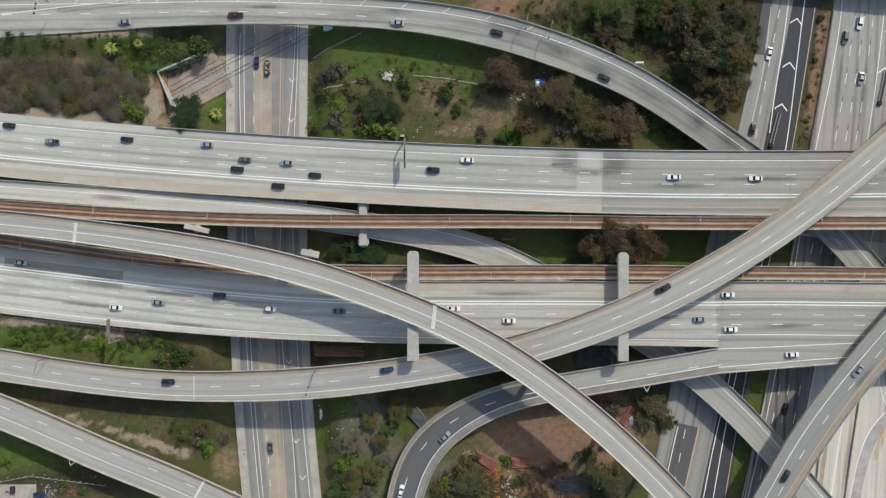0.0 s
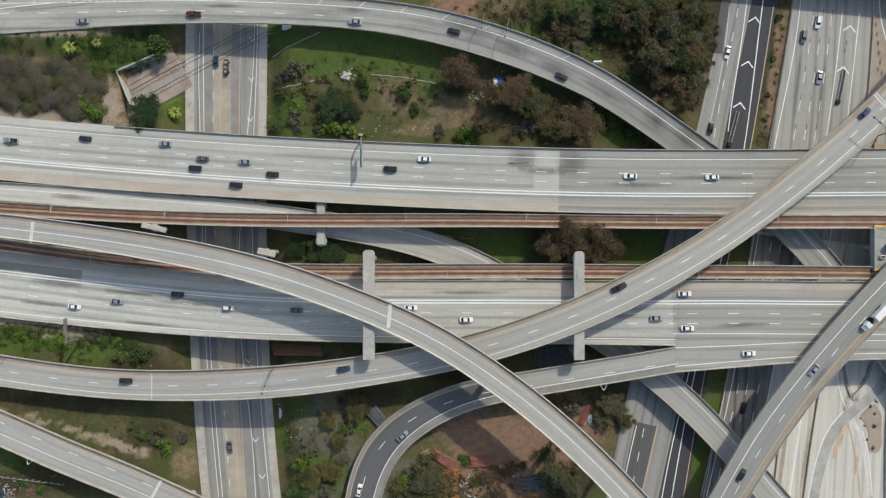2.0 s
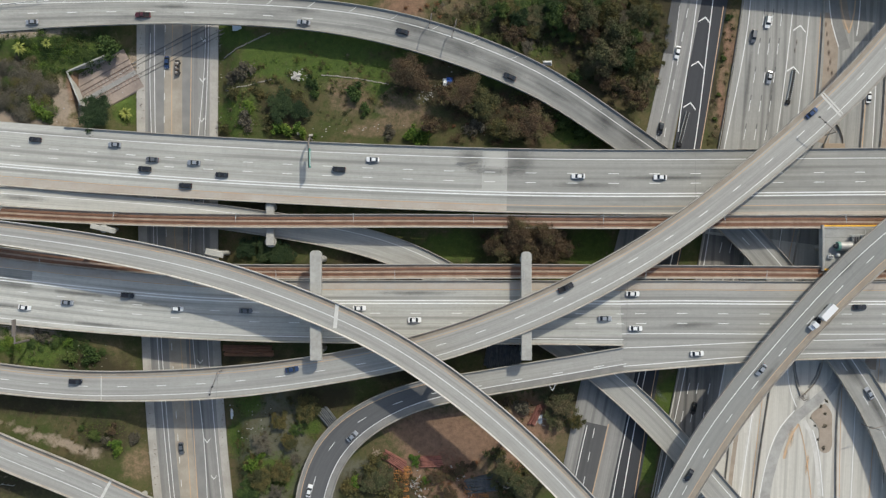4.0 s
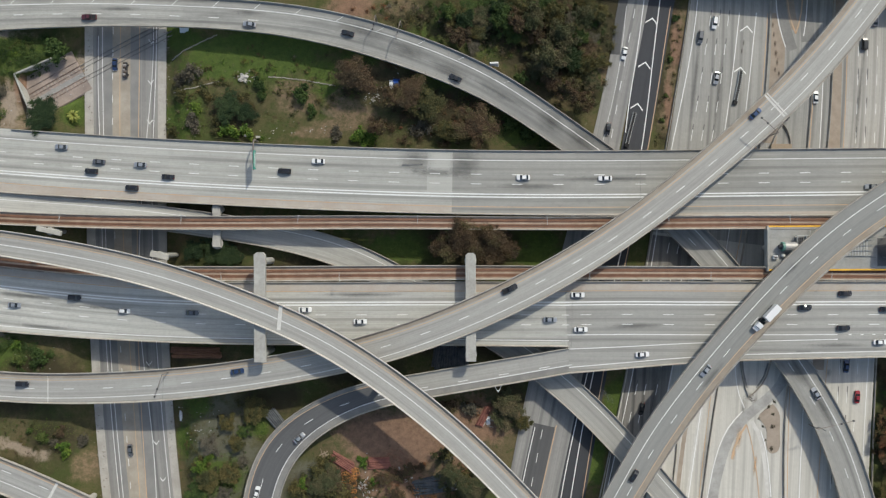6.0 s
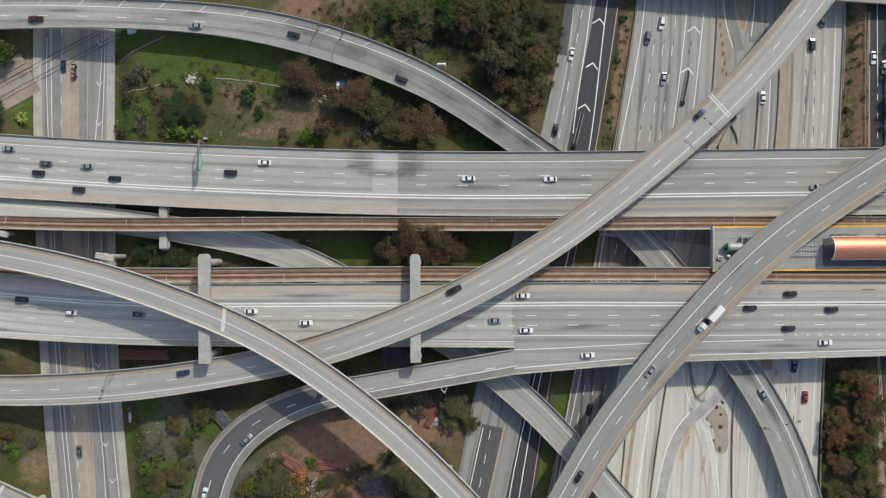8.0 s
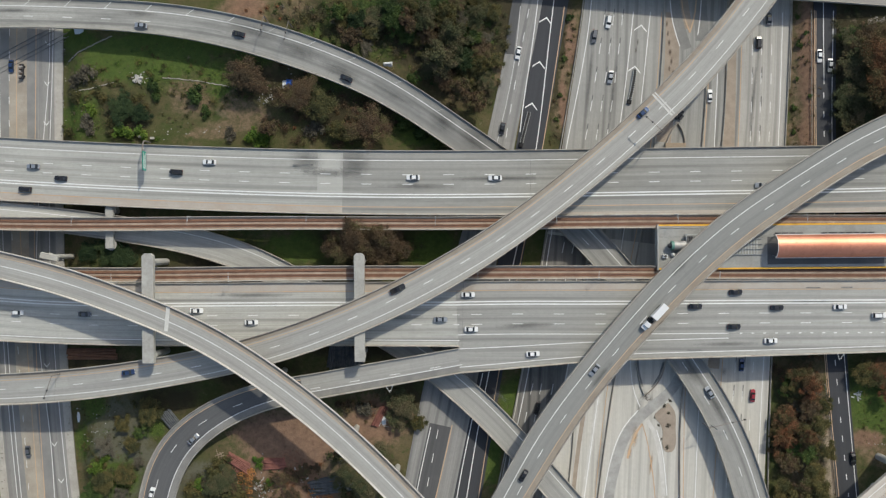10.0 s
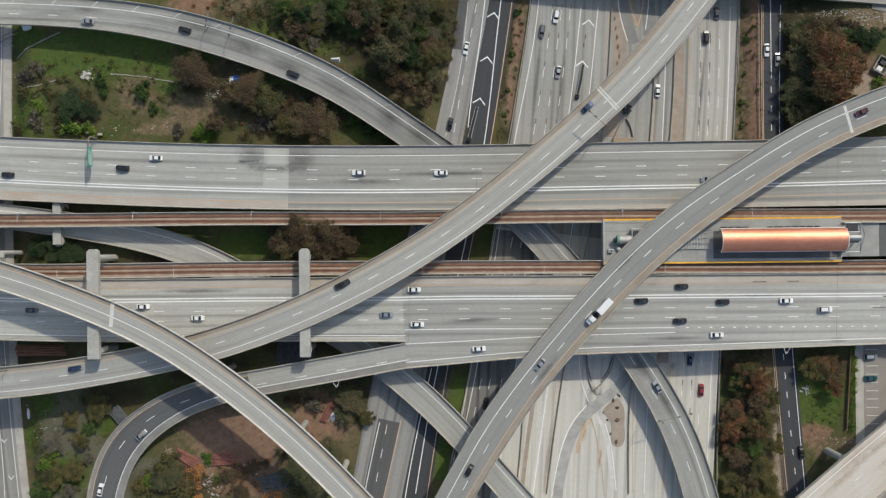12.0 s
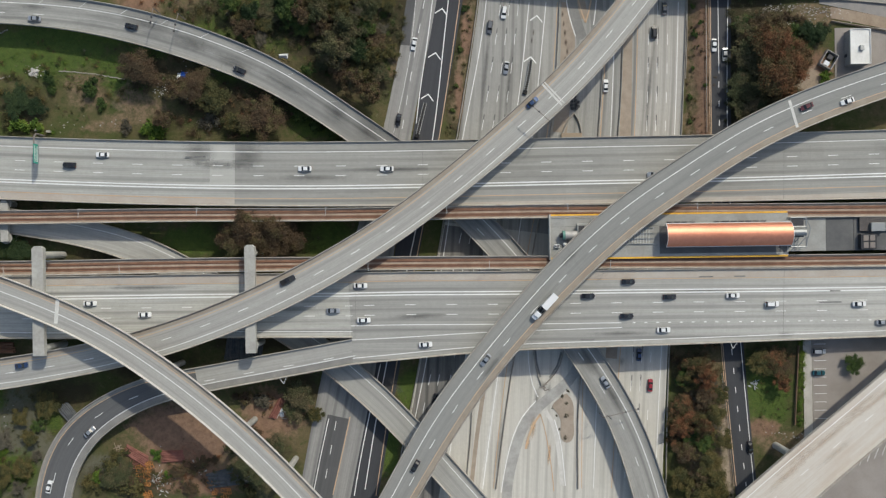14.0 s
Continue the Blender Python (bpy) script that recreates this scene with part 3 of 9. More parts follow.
gx = np.r_[-2600, -1400, -800, -480, -320, -240, np.arange(-200, -110, 2.5), np.arange(-110, -66, 0.8), np.arange(-66, 330, 2.5), 340, 380, 450, 600, 900, 1500, 2700]
gy = np.r_[-2600, -1400, -800, -480, -300, -200, -150, np.arange(-120, 42, 2.5), np.arange(42, 82, 0.8), np.arange(82, 121, 2.5), 150, 200, 300, 480, 800, 1400, 2600]
gv = [(x, y, ground_height(x, y)) for y in gy for x in gx]
gf = [(j * len(gx) + i, j * len(gx) + i + 1, (j + 1) * len(gx) + i + 1, (j + 1) * len(gx) + i) for j in range(len(gy) - 1) for i in range(len(gx) - 1)]
ground_mesh = mesh_of("ground", gv, gf, M_GROUND, smooth=True)
# ground cover amounts per vertex; brush includes the painted shade
for key, spots in (("soil", SOIL), ("lush", LUSH), ("brush", BRUSH_SHADE), ("sand", SAND), ("dust", DUST), ("clay", CLAY)):
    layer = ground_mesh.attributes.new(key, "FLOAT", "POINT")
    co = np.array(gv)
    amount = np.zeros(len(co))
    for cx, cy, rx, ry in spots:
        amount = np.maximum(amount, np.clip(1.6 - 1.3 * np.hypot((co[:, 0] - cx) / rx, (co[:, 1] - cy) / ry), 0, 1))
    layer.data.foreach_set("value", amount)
ground = tagged(new("ground", ground_mesh), "rough ground of patchy grass, weeds and bare brown soil", "ground", kind="structure")

# ---- roads run on past the interchange ----
def onward(rows, far, z_far, at_start=False):
    """Carries a road on along its end's direction."""
    start = rows[0][:2]
    rows = rows[::-1] if at_start else rows
    (x0, y0, *_), (x1, y1, z1, w1) = rows[-2], rows[-1]
    d = math.hypot(x1 - x0, y1 - y0)
    ux, uy = (x1 - x0) / d, (y1 - y0) / d
    rows = rows + [(x1 + ux * f * far, y1 + uy * f * far, z1 + (z_far - z1) * f, w1) for f in (0.35, 1.0)]
    if not at_start:
        return rows
    rows = Course(rows[::-1])
    rows.origin = start
    return rows


# ---- roads on the ground ----
def paved(name, rows, surface, label, category="road", split=None):
    w = Way(onward(onward(rows, 500, rows[-1][2]), 500, rows[0][2], True))
    thing = tagged(new(name), label, category, kind="structure")
    runs = [(w.s[0], w.length, surface)] if split is None else [(w.s[0], split[0], surface), (split[0], w.length, split[1])]
    for a, b, mat in runs:
        sweep("road_surface", w, [(0, 0), (1, 0), (1, -0.8), (0, -0.8)], mat, thing, a, b, ref="F")
    ALL_WAYS.append((w, thing, 0.3))
    return w, thing


street, street_ob = paved("street", STREET, M_STREET, "wide worn concrete street in a cutting under the freeway")
FRONT = [(133, 130, 0, 10.4), (124.3, 89.6, 0, 10.4), (114.5, 43.6, 0, 10.4), (104.5, -2.3, 0, 15.2), (94.6, -48.3, 0, 19.0), (85.0, -94.3, 0, 19.0), (77, -135, 0, 19)]
BLACK = [(141.5, 130, 0.01, 9.5), (134.0, 89.5, 0.01, 9.5), (125.4, 43.5, 0.01, 10.0), (117.1, -2.5, 0.01, 9.0), (108.7, -48.6, 0.01, 8.6), (99.7, -94.4, 0.01, 10.0), (92, -135, 0.01, 10)]
HARBOR = [(187.5, 130, 0, 74), (183.3, 88.9, 0, 76.2), (179.6, 52.0, 0, 80.4), (174.7, 15.2, 0, 83.4), (170.0, -21.6, 0, 87.6), (165.4, -58.4, 0, 92.5), (160.7, -95.2, 0, 98), (156, -135, 0, 103)]
front, front_ob = paved("frontage_road", FRONT, M_STREET, "pale concrete collector road beside the lower freeway")
black, black_ob = paved("bypass_lane", BLACK, M_ASPHALT, "dark fresh asphalt lane with white chevrons")
harbor, harbor_ob = paved("lower_freeway", HARBOR, M_FREEWAY_LOW, "broad concrete freeway passing under the interchange", split=(130.0, M_FREEWAY_PALE))
sweep("west_lanes", harbor, [(16, 0.006), (8, 0.006), (0.3, 0.006)], M_FREEWAY_DARK, harbor_ob, 131.0, None, False, "R", label="worn grey concrete lanes")
sweep("east_lanes", harbor, [(0.3, 0.006), (9, 0.006), (18, 0.006)], M_FREEWAY_EAST, harbor_ob, None, 131.0, False, "L", label="pale concrete lanes with dark tyre tracks")
right, right_ob = paved("side_road", RIGHT, M_ASPHALT, "narrow dark asphalt road with dashed lines")

# ---- elevated roads ----
WB = [(-230, 45.8, -2.2, 23.6), (-163.9, 38.6, -1.0, 23.6), (-107.8, 33.4, 0.9, 23.7), (-51.7, 29.4, 4.7, 23.1), (4.6, 26.1, 8.9, 23.0), (60.9, 23.9, 12.4, 22.9), (117.2, 23.3, 12.5, 23.2), (173.5, 23.4, 12.3, 23.8), (229.8, 23.7, 11.7, 24.0), (286.1, 24.3, 11.1, 24.6), (350, 25, 10.5, 24.6)]
EB = [(-230, -3, -2.2, 24.8), (-164.3, -11.5, -1.6, 24.6), (-108.1, -17.7, 0.6, 24.1), (-51.8, -21.8, 5.6, 22.6), (4.6, -22.7, 10.0, 22.7), (61.1, -22.8, 12.0, 22.9), (97.6, -23.1, 12.895, 23.1)]
EB_EAST = [(96.9, -27.8, 12.9, 32.6), (118, -26.9, 12.9, 31.0), (139, -26.2, 12.8, 29.2), (193, -25.5, 12.4, 27.4), (289, -24.6, 11.5, 25.0), (350, -24, 11, 25)]
XL = [(98.2, -39.4, 12.892, 9.0), (81.5, -42.4, 11.9, 9.1), (62.7, -45.7, 10.6, 9.3), (43.8, -49.1, 9.3, 9.4), (25.1, -53.2, 7.5, 10.5), (7.6, -60.9, 5.6, 12.0), (-6.6, -73.6, 3.5, 13.4), (-13.8, -91.1, 2.3, 13.2), (-14, -130, 0.6, 12)]
BC = [(-225, -32, 2.5, 12), (-161.2, -42.2, 4.1, 11.8), (-130.6, -46.6, 4.9, 11.1), (-99.9, -49.4, 5.7, 10.9), (-69.1, -49.3, 7.7, 11.3), (-38.3, -47.1, 10.5, 11.4), (-7.8, -42.7, 13.2, 10.9), (22.4, -36.5, 15.7, 11.1), (51.8, -27.2, 18.1, 11.5), (80.1, -14.8, 19.0, 11.6), (106.9, 0.4, 19.0, 11.1), (132.0, 18.2, 18.7, 10.8), (155.8, 37.6, 18.3, 11.3), (178.4, 58.6, 17.9, 11.7), (198.6, 81.9, 17.5, 11.7), (226, 118, 17, 11.7)]
AA = [(-225, 14, 7, 8.6), (-158.0, 9.6, 9.9, 8.6), (-129.1, 6.5, 11.6, 8.7), (-100.4, 2.5, 13.6, 9.2), (-71.8, -2.5, 15.7, 9.6), (-43.6, -9.3, 17.8, 9.8), (-16.1, -18.6, 20.0, 9.8), (10.5, -30.2, 22.2, 9.8), (35.1, -45.6, 24.1, 9.8), (57.6, -63.8, 25.0, 9.8), (78.2, -84.3, 25.0, 9.8), (112, -122, 25, 9.8)]
FF = [(94.3, -121.9, 15.6, 12.1), (113.8, -89.2, 16.7, 12.1), (126.8, -67.4, 17.0, 12.8), (141.6, -46.8, 17.4, 12.4), (158.0, -27.5, 17.8, 12.6), (175.6, -9.3, 18.0, 13.2), (194.7, 7.3, 18.3, 13.2), (215.7, 21.5, 18.5, 12.9), (237.4, 34.5, 18.5, 12.6), (260.6, 44.8, 18.3, 12.5), (284.6, 53.0, 17.8, 12.3), (327.8, 66.1, 17, 12.3)]
NN = [(-225, 82, 0.2, 16.5), (-162.9, 85.7, 0.8, 15.2), (-133.1, 86.7, 1.4, 13.7), (-103.3, 87.7, 1.9, 12.4), (-73.5, 88.0, 3.1, 11.7), (-43.7, 86.9, 4.7, 11.1), (-14.0, 84.5, 6.5, 11.4), (15.4, 79.2, 8.2, 12.2), (43.9, 70.5, 8.5, 12.4), (71.1, 58.7, 7.5, 11.8), (96.1, 42.6, 6.5, 11.4), (120.3, 25.2, 5.7, 11.4), (143.5, 4.8, 5.2, 11), (162.7, -17.6, 5.2, 11.2), (180.1, -41.5, 5.2, 11), (194.8, -67.1, 5.2, 11.6), (204.2, -95.1, 5.2, 12.4), (212, -130, 5.2, 12.4)]
MM = [(-225, 27.4, -2.2, 7.0), (-164.0, 22.2, -1.2, 7.1), (-127.5, 19.5, -0.2, 7.2), (-91.1, 16.5, 0.8, 7.6), (-54.7, 12.5, 3.0, 8.9), (-18.5, 7.2, 3.2, 9.5), (17.0, -1.6, 3.6, 10.4), (49.4, -18.4, 4.4, 10.6), (80.7, -37.4, 5.3, 10.2), (108.4, -60.8, 5.4, 10.2), (133.0, -88.0, 5.5, 9.8), (168, -127, 5.5, 9.6)]
DD = [(-212.2, -40.4, 4.5, 12.2), (-156.7, -60.2, 6.3, 12.2), (-138.2, -67.8, 6.8, 12.2), (-119.8, -75.5, 7.4, 12.2), (-101.1, -82.8, 8.0, 12.2), (-82.7, -90.7, 8.5, 12.2), (-36.7, -111.2, 9.5, 12.2)]
HH = [(210, -121, 19, 18.8), (244.5, -91.4, 19.0, 18.8), (258.7, -79.4, 19.0, 18.6), (273.0, -67.7, 19.0, 18.5), (287.4, -56.0, 19.0, 18.8), (330, -21, 19, 18.8)]
OV = [(40, 114, 5.0, 16), (90, 109, 6.4, 16), (140, 104, 7.2, 16), (200, 98.2, 7.6, 16), (235, 95.6, 7.4, 16), (250, 94.6, 6.7, 16), (272, 92.9, 5.6, 16), (345, 85.8, 5.5, 16)]
OV = onward(onward(OV, 300, 5.5), 300, 0.5, True)
WB = onward(onward(WB, 400, 5), 400, -2.2, True)
EB = onward(EB, 400, -2.2, True)
EB_EAST = onward(EB_EAST, 400, 5)
BC = onward(onward(BC, 220, 6), 250, -2.2, True)
AA = onward(onward(AA, 260, 6), 250, -1, True)
FF = onward(onward(FF, 250, 6), 220, 2, True)
NN = onward(onward(NN, 200, 0.5), 250, -2.2, True)
MM = onward(onward(MM, 200, 0.5), 250, -2.2, True)
XL = onward(XL, 200, -1)
DD = onward(onward(DD, 200, 0), 250, -2, True)
HH = onward(onward(HH, 250, 6), 250, 6, True)
north, north_ob = elevated("westbound_viaduct", WB, M_FREEWAY, "wide grey concrete freeway viaduct with double white lines", "freeway", dirt=("R", 3.2, M_TINTED), grade=("L", 124.0))
south, south_ob = elevated("eastbound_viaduct", EB, M_EASTWAY, "wide grey concrete freeway viaduct with exit lane", "freeway", dirt=("L", 3.1, M_TINTED))
south2, south2_ob = elevated("eastbound_viaduct_merge", EB_EAST, M_EASTWAY_OLD, "wide grey concrete freeway viaduct with merging lane", "freeway", dirt=("L", 3.1, M_TINTED))
loop, loop_ob = elevated("loop_ramp", XL, M_LOOP, "dark curving loop ramp with pale concrete parapets", "ramp", 1.5, split=(58.0, M_FLYOVER), dirt=("L", 2.7, M_LOOPSIDE))
sweep("outer_shoulder", loop, [(1.5, 0.02), (0.5, 0.02)], M_LOOPSIDE, loop_ob, 58.0, None, False, "R", label="dusty pale shoulder")
flyb, flyb_ob = elevated("connector_flyover", BC, M_FLYOVER, "long two-lane concrete flyover crossing the freeway", dirt=("L", 1.9), split=None)
flya, flya_ob = elevated("single_lane_flyover", AA, M_FLYOVER, "high curved single-lane concrete flyover", barrier=M_COPING, dirt=("L", 1.9))
flyf, flyf_ob = elevated("east_flyover", FF, M_FLYDARK, "curved two-lane concrete flyover above the station", dirt=("R", 2.1))
rampn, rampn_ob = elevated("north_ramp", NN, M_RAMPM, "stained grey concrete ramp curving under the freeway", "ramp", 1.5, split=(364.0, M_RAMP), grade=("R", 112.0))
rampm, rampm_ob = elevated("middle_ramp", MM, M_RAMPM_WEST, "grey concrete ramp passing under the rail viaduct", "ramp", 1.4)
rampd, rampd_ob = elevated("south_ramp", DD, M_FLYOVER, "two-lane concrete ramp on columns over grass", "ramp", 1.7, dirt=("L", 1.7))
flyh, flyh_ob = elevated("pale_flyover", HH, M_PALE, "broad pale concrete flyover stained with rust", "flyover")
over, over_ob = elevated("street_overpass", OV, M_OVERPASS, "grey street overpass crossing above the lower freeway", "overpass", 1.5)

RW = [(-225, 20, -2.2, 5.2), (-164.1, 15.8, -1.0, 5.2), (-99.7, 11.8, 1.5, 5.0), (-35.3, 10.0, 6.8, 5.1), (29.2, 9.8, 11.0, 4.9), (93.7, 9.1, 12.6, 4.8), (158.2, 9.2, 13.0, 4.9), (222.7, 8.6, 12.6, 5.0), (287.2, 8.1, 12.1, 5.2), (350, 8, 12, 5.2)]
RE = [(-225, 12, -2.2, 4.9), (-164.3, 3.5, -1.4, 4.8), (-100.3, -4.9, 1.1, 4.8), (-35.9, -8.3, 6.8, 5.4), (28.7, -8.2, 11.2, 5.4), (93.2, -8.35, 12.9, 5.0), (157.8, -8.8, 12.6, 4.8), (222.4, -9.5, 12.2, 4.7), (287.0, -9.8, 12.0, 4.7), (350, -10, 12, 4.7)]


RW = onward(onward(RW, 400, 8), 400, -2.2, True)
RE = onward(onward(RE, 400, 8), 400, -2.2, True)


def rail_line(name, rows, label):
    w, thing = elevated(name, rows, M_TRACKSLAB, label, "railway", 1.7, box_frac=0.6)
    sweep("trackbed", w, [(-1.45, 0.01), (-1.45, 0.06), (-0.35, 0.06), (-0.35, 0.01)], M_RUST, thing, ref="C")
    sweep("trackbed", w, [(0.35, 0.01), (0.35, 0.06), (1.45, 0.06), (1.45, 0.01)], M_RUST, thing, ref="C")
    for o in (-0.72, 0.72):
        sweep("rail", w, [(o - 0.05, 0.06), (o - 0.05, 0.24), (o + 0.05, 0.24), (o + 0.05, 0.06)], M_RAIL, thing, ref="C")
    return w, thing


railn, railn_ob = rail_line("north_rail_viaduct", RW, "rail viaduct with a single rust-brown track")
rails, rails_ob = rail_line("south_rail_viaduct", RE, "rail viaduct with a single rust-brown track")

# masts of the overhead line, one arm each across the track
def line_mast(w, x, side, thing_label="slim pale steel mast with an arm over a railway track"):
    i = int(np.argmin(np.abs(w.p[:, 0] - x)))
    thing = tagged(new("overhead_line_mast"), thing_label, "mast", "overhead line masts")
    n, z, half = Vector((w.n[i, 0], w.n[i, 1], 0)), w.p[i, 2], w.w[i] / 2
    foot = Vector((w.p[i, 0], w.p[i, 1], z + 0.8)) + n * side * (half - 0.16)
    bm = bmesh.new()
    tube(bm, foot - Vector((0, 0, 0.7)), foot + Vector((0, 0, 5.6)), 0.13, 0.1, 8)
    part("post", bm, M_RAILING, thing)
    tip = foot - n * side * (half + 0.6)
    bm = bmesh.new()
    tube(bm, foot + Vector((0, 0, 5.4)), tip + Vector((0, 0, 5.5)), 0.08, 0.06, 6)
    part("arm", bm, M_RAILING, thing)
    bm = bmesh.new()
    tube(bm, foot + Vector((0, 0, 4.2)), foot.lerp(tip, 0.7) + Vector((0, 0, 5.45)), 0.05, 0.05, 6)
    part("stay", bm, M_RAILING, thing)


M_RAILING = mottled("pale_galvanised_rail", (0.46, 0.47, 0.46), (0.36, 0.37, 0.36), 0.5, 3.0, 0.6)
for k in range(-1, 9):
    line_mast(railn, -127 + 43 * k, 1)
    line_mast(rails, -154.5 + 43 * k, -1)

# ---- lane markings ----
D_, G_ = 3.7, 10.9
stripes("lane_lines", north, [(3.6, .24, 0, 0, 0, None, "L"), (15.6, .42, 0, 0, 0, None, "L"), (16.6, .42, 0, 0, 0, None, "L"), (8.6, .22, D_, G_, 2, None, "L"), (12.0, .22, D_, G_, 2, None, "L")], M_WHITE, north_ob)
stripes("shoulder_line", north, [(20.1, .26, 0, 0, 0, None, "L")], M_ORANGE, north_ob)
for w, o in ((south, south_ob), (south2, south2_ob)):
    stripes("lane_lines", w, [(7.3, .42, 0, 0, 0, None, "L"), (8.3, .42, 0, 0, 0, None, "L"), (11.8, .22, D_, G_, 5, None, "L"), (15.3, .22, D_, G_, 5, None, "L"), (2.2, .26, 0, 0, 0, None, "R")], M_WHITE, o)
    stripes("shoulder_line", w, [(3.4, .26, 0, 0, 0, None, "L")], M_ORANGE, o)
stripes("merge_lines", south2, [(18.9, .26, 0, 0, 0, 96, "L"), (18.9, .3, 1.0, 3.2, 100, None, "L")], M_WHITE, south2_ob)
taper = Way([(97.3, -35.4, 12.93, 1.0), (118, -34.6, 12.93, 1), (139, -33.6, 12.83, 1), (165, -32.9, 12.63, 1), (193, -32.4, 12.43, 1)])
stripes("taper_line", taper, [(0.5, .26, 0, 0, 0, None, "L")], M_WHITE, south2_ob)
for w, o, a, b, c in ((flyb, flyb_ob, 2.5, 5.7, 9.0), (rampd, rampd_ob, 1.8, 4.2, 8.0)):
    stripes("lane_lines", w, [(b, .22, D_, G_, 10.6, None, "L"), (c, .21, 0, 0, 0, None, "L")], M_WHITE, o)
    stripes("shoulder_line", w, [(a, .26, 0, 0, 0, None, "L")], M_ORANGE, o)
stripes("lane_lines", loop, [(5.4, .22, D_, G_, 7.8, None, "R"), (2.9, .26, 0, 0, 0, None, "L")], M_WHITE, loop_ob)
stripes("shoulder_line", loop, [(1.7, .26, 0, 0, 58, None, "R")], M_ORANGE, loop_ob)
stripes("lane_lines", flyf, [(7.4, .22, 3.7, 11.1, 12.7, None, "L"), (3.9, .26, 0, 0, 0, None, "L")], M_WHITE, flyf_ob)
stripes("shoulder_line", flyf, [(2.35, .26, 0, 0, 0, None, "R")], M_ORANGE, flyf_ob)
stripes("lane_lines", flya, [(5.1, .24, 0, 0, 0, None, "L")], M_WHITE, flya_ob)
stripes("shoulder_line", flya, [(2.2, .24, 0, 0, 0, None, "L")], M_ORANGE, flya_ob)
stripes("lane_lines", rampn, [(3.3, .24, 0, 0, 0, None, "L"), (7.0, .22, D_, G_, 4, 215, "L"), (7.0, .2, D_, G_, 362, None, "L")], M_WHITE, rampn_ob)
stripes("tar_line", rampn, [(7.1, .1, 11, 5, 228, 345, "L")], M_SEAM, rampn_ob, 0.05, "dark tar crack along the ramp")
stripes("lane_lines", rampm, [(2.6, .24, 0, 0, 0, None, "L")], M_WHITE, rampm_ob)
stripes("lane_lines", flyh, [(2.6, .26, 0, 0, 0, None, "L"), (9.0, .2, D_, G_, 0, None, "L")], M_WHITE, flyh_ob)

# slanting white ticks across the north ramp's shoulder
verts, faces = [], []
for x in np.arange(-149.0, 100.0, 14.8):
    q = float(rampn.s[np.argmin(np.abs(rampn.p[:, 0] - x))])
    a, b = rampn.at(q, 3.1)[0], rampn.at(q + 2.3, 0.8)[0]
    k = len(verts)
    verts += [(a[0] - 0.14, a[1], a[2] + 0.07), (a[0] + 0.14, a[1], a[2] + 0.07), (b[0] + 0.14, b[1], b[2] + 0.07), (b[0] - 0.14, b[1], b[2] + 0.07)]
    faces.append((k, k + 1, k + 2, k + 3))
child("shoulder_ticks", mesh_of("shoulder_ticks", verts, faces, M_WHITE), rampn_ob)

# ---- bents across the eastbound carriageway ----
def bent(x0, x1, y0, y1, z1, drop, legs, label):
    thing = tagged(new("outrigger_bent"), label, "bridge bent", kind="structure")
    ch = 0.9
    outline = [(x0, y0), (x1, y0), (x1, y1 - ch), (x1 - ch, y1), (x0 + ch, y1), (x0, y1 - ch)]
    bm = bmesh.new()
    low = [bm.verts.new((x, y, z1 - drop)) for x, y in outline]
    high = [bm.verts.new((x, y, z1)) for x, y in outline]
    bm.faces.new(list(reversed(low)))
    bm.faces.new(high)
    for i in range(6):
        j = (i + 1) % 6
        bm.faces.new((low[i], low[j], high[j], high[i]))
    bmesh.ops.bevel(bm, geom=bm.edges[:], offset=0.15, segments=2, affect="EDGES", profile=0.5)
    part("cap_beam", bm, M_WALL, thing)
    for y in legs:
        x = (x0 + x1) / 2
        column(thing, x, y, ground_height(x, y), z1 - drop, 1.25)
    return thing


bent(-12.4, -8.4, -38.8, -0.7, 19.6, 2.2, (-3.8, -36.6), "pale concrete bent straddling the eastbound freeway")
bent(60.9, 64.5, -39.0, -1.2, 18.4, 2.2, (-4.0, -36.8), "pale concrete bent straddling the eastbound freeway")
bent(-30.5, -27.6, 1.2, 16.4, 5.9, 1.5, (2.6, 15.2), "concrete pier cap carrying the rail viaduct")
for w, o, d in list(ALL_WAYS):
    if d > 1:
        columns(w, o, d, start=30.0 if w is flya else 12.0)

# ---- lines, barriers and islands of the lower freeway and the streets ----
def line_way(pts, z=0.0, width=1.0, step=4.0):
    return Way([(x, y, z, width) for x, y in pts], step)


def ground_lines(parent, mat, courses, z=0.0, wid=0.24, dash=0, gap=0, name="lane_lines", lift=0.06):
    verts, faces = [], []
    for pts in courses:
        w = line_way(pts, z)
        runs = [(0, w.length)] if not dash else [(a, min(a + dash, w.length)) for a in np.arange(1, w.length, dash + gap)]
        for a, b in runs:
            v, f, _ = w.profile(a, b, [(0.5 - wid / 2, lift), (0.5 + wid / 2, lift)], False, 4.0)
            k = len(verts)
            verts += v.tolist()
            faces += [tuple(k + i for i in q) for q in f]
    return child(name, mesh_of(name, verts, faces, mat), parent)


def barrier(pts, label="concrete median barrier", z=0.0, h=0.9, wide=0.6, mat=M_BARRIER, name="median_barrier"):
    w = line_way(pts, z)
    v, f, u = w.profile(0, w.length, [(0.5 - wide / 2, 0), (0.5 - wide / 5, h), (0.5 + wide / 5, h), (0.5 + wide / 2, 0)], True)
    return tagged(new(name, mesh_of(name, v, f, mat, u)), label, "barrier", kind="structure")


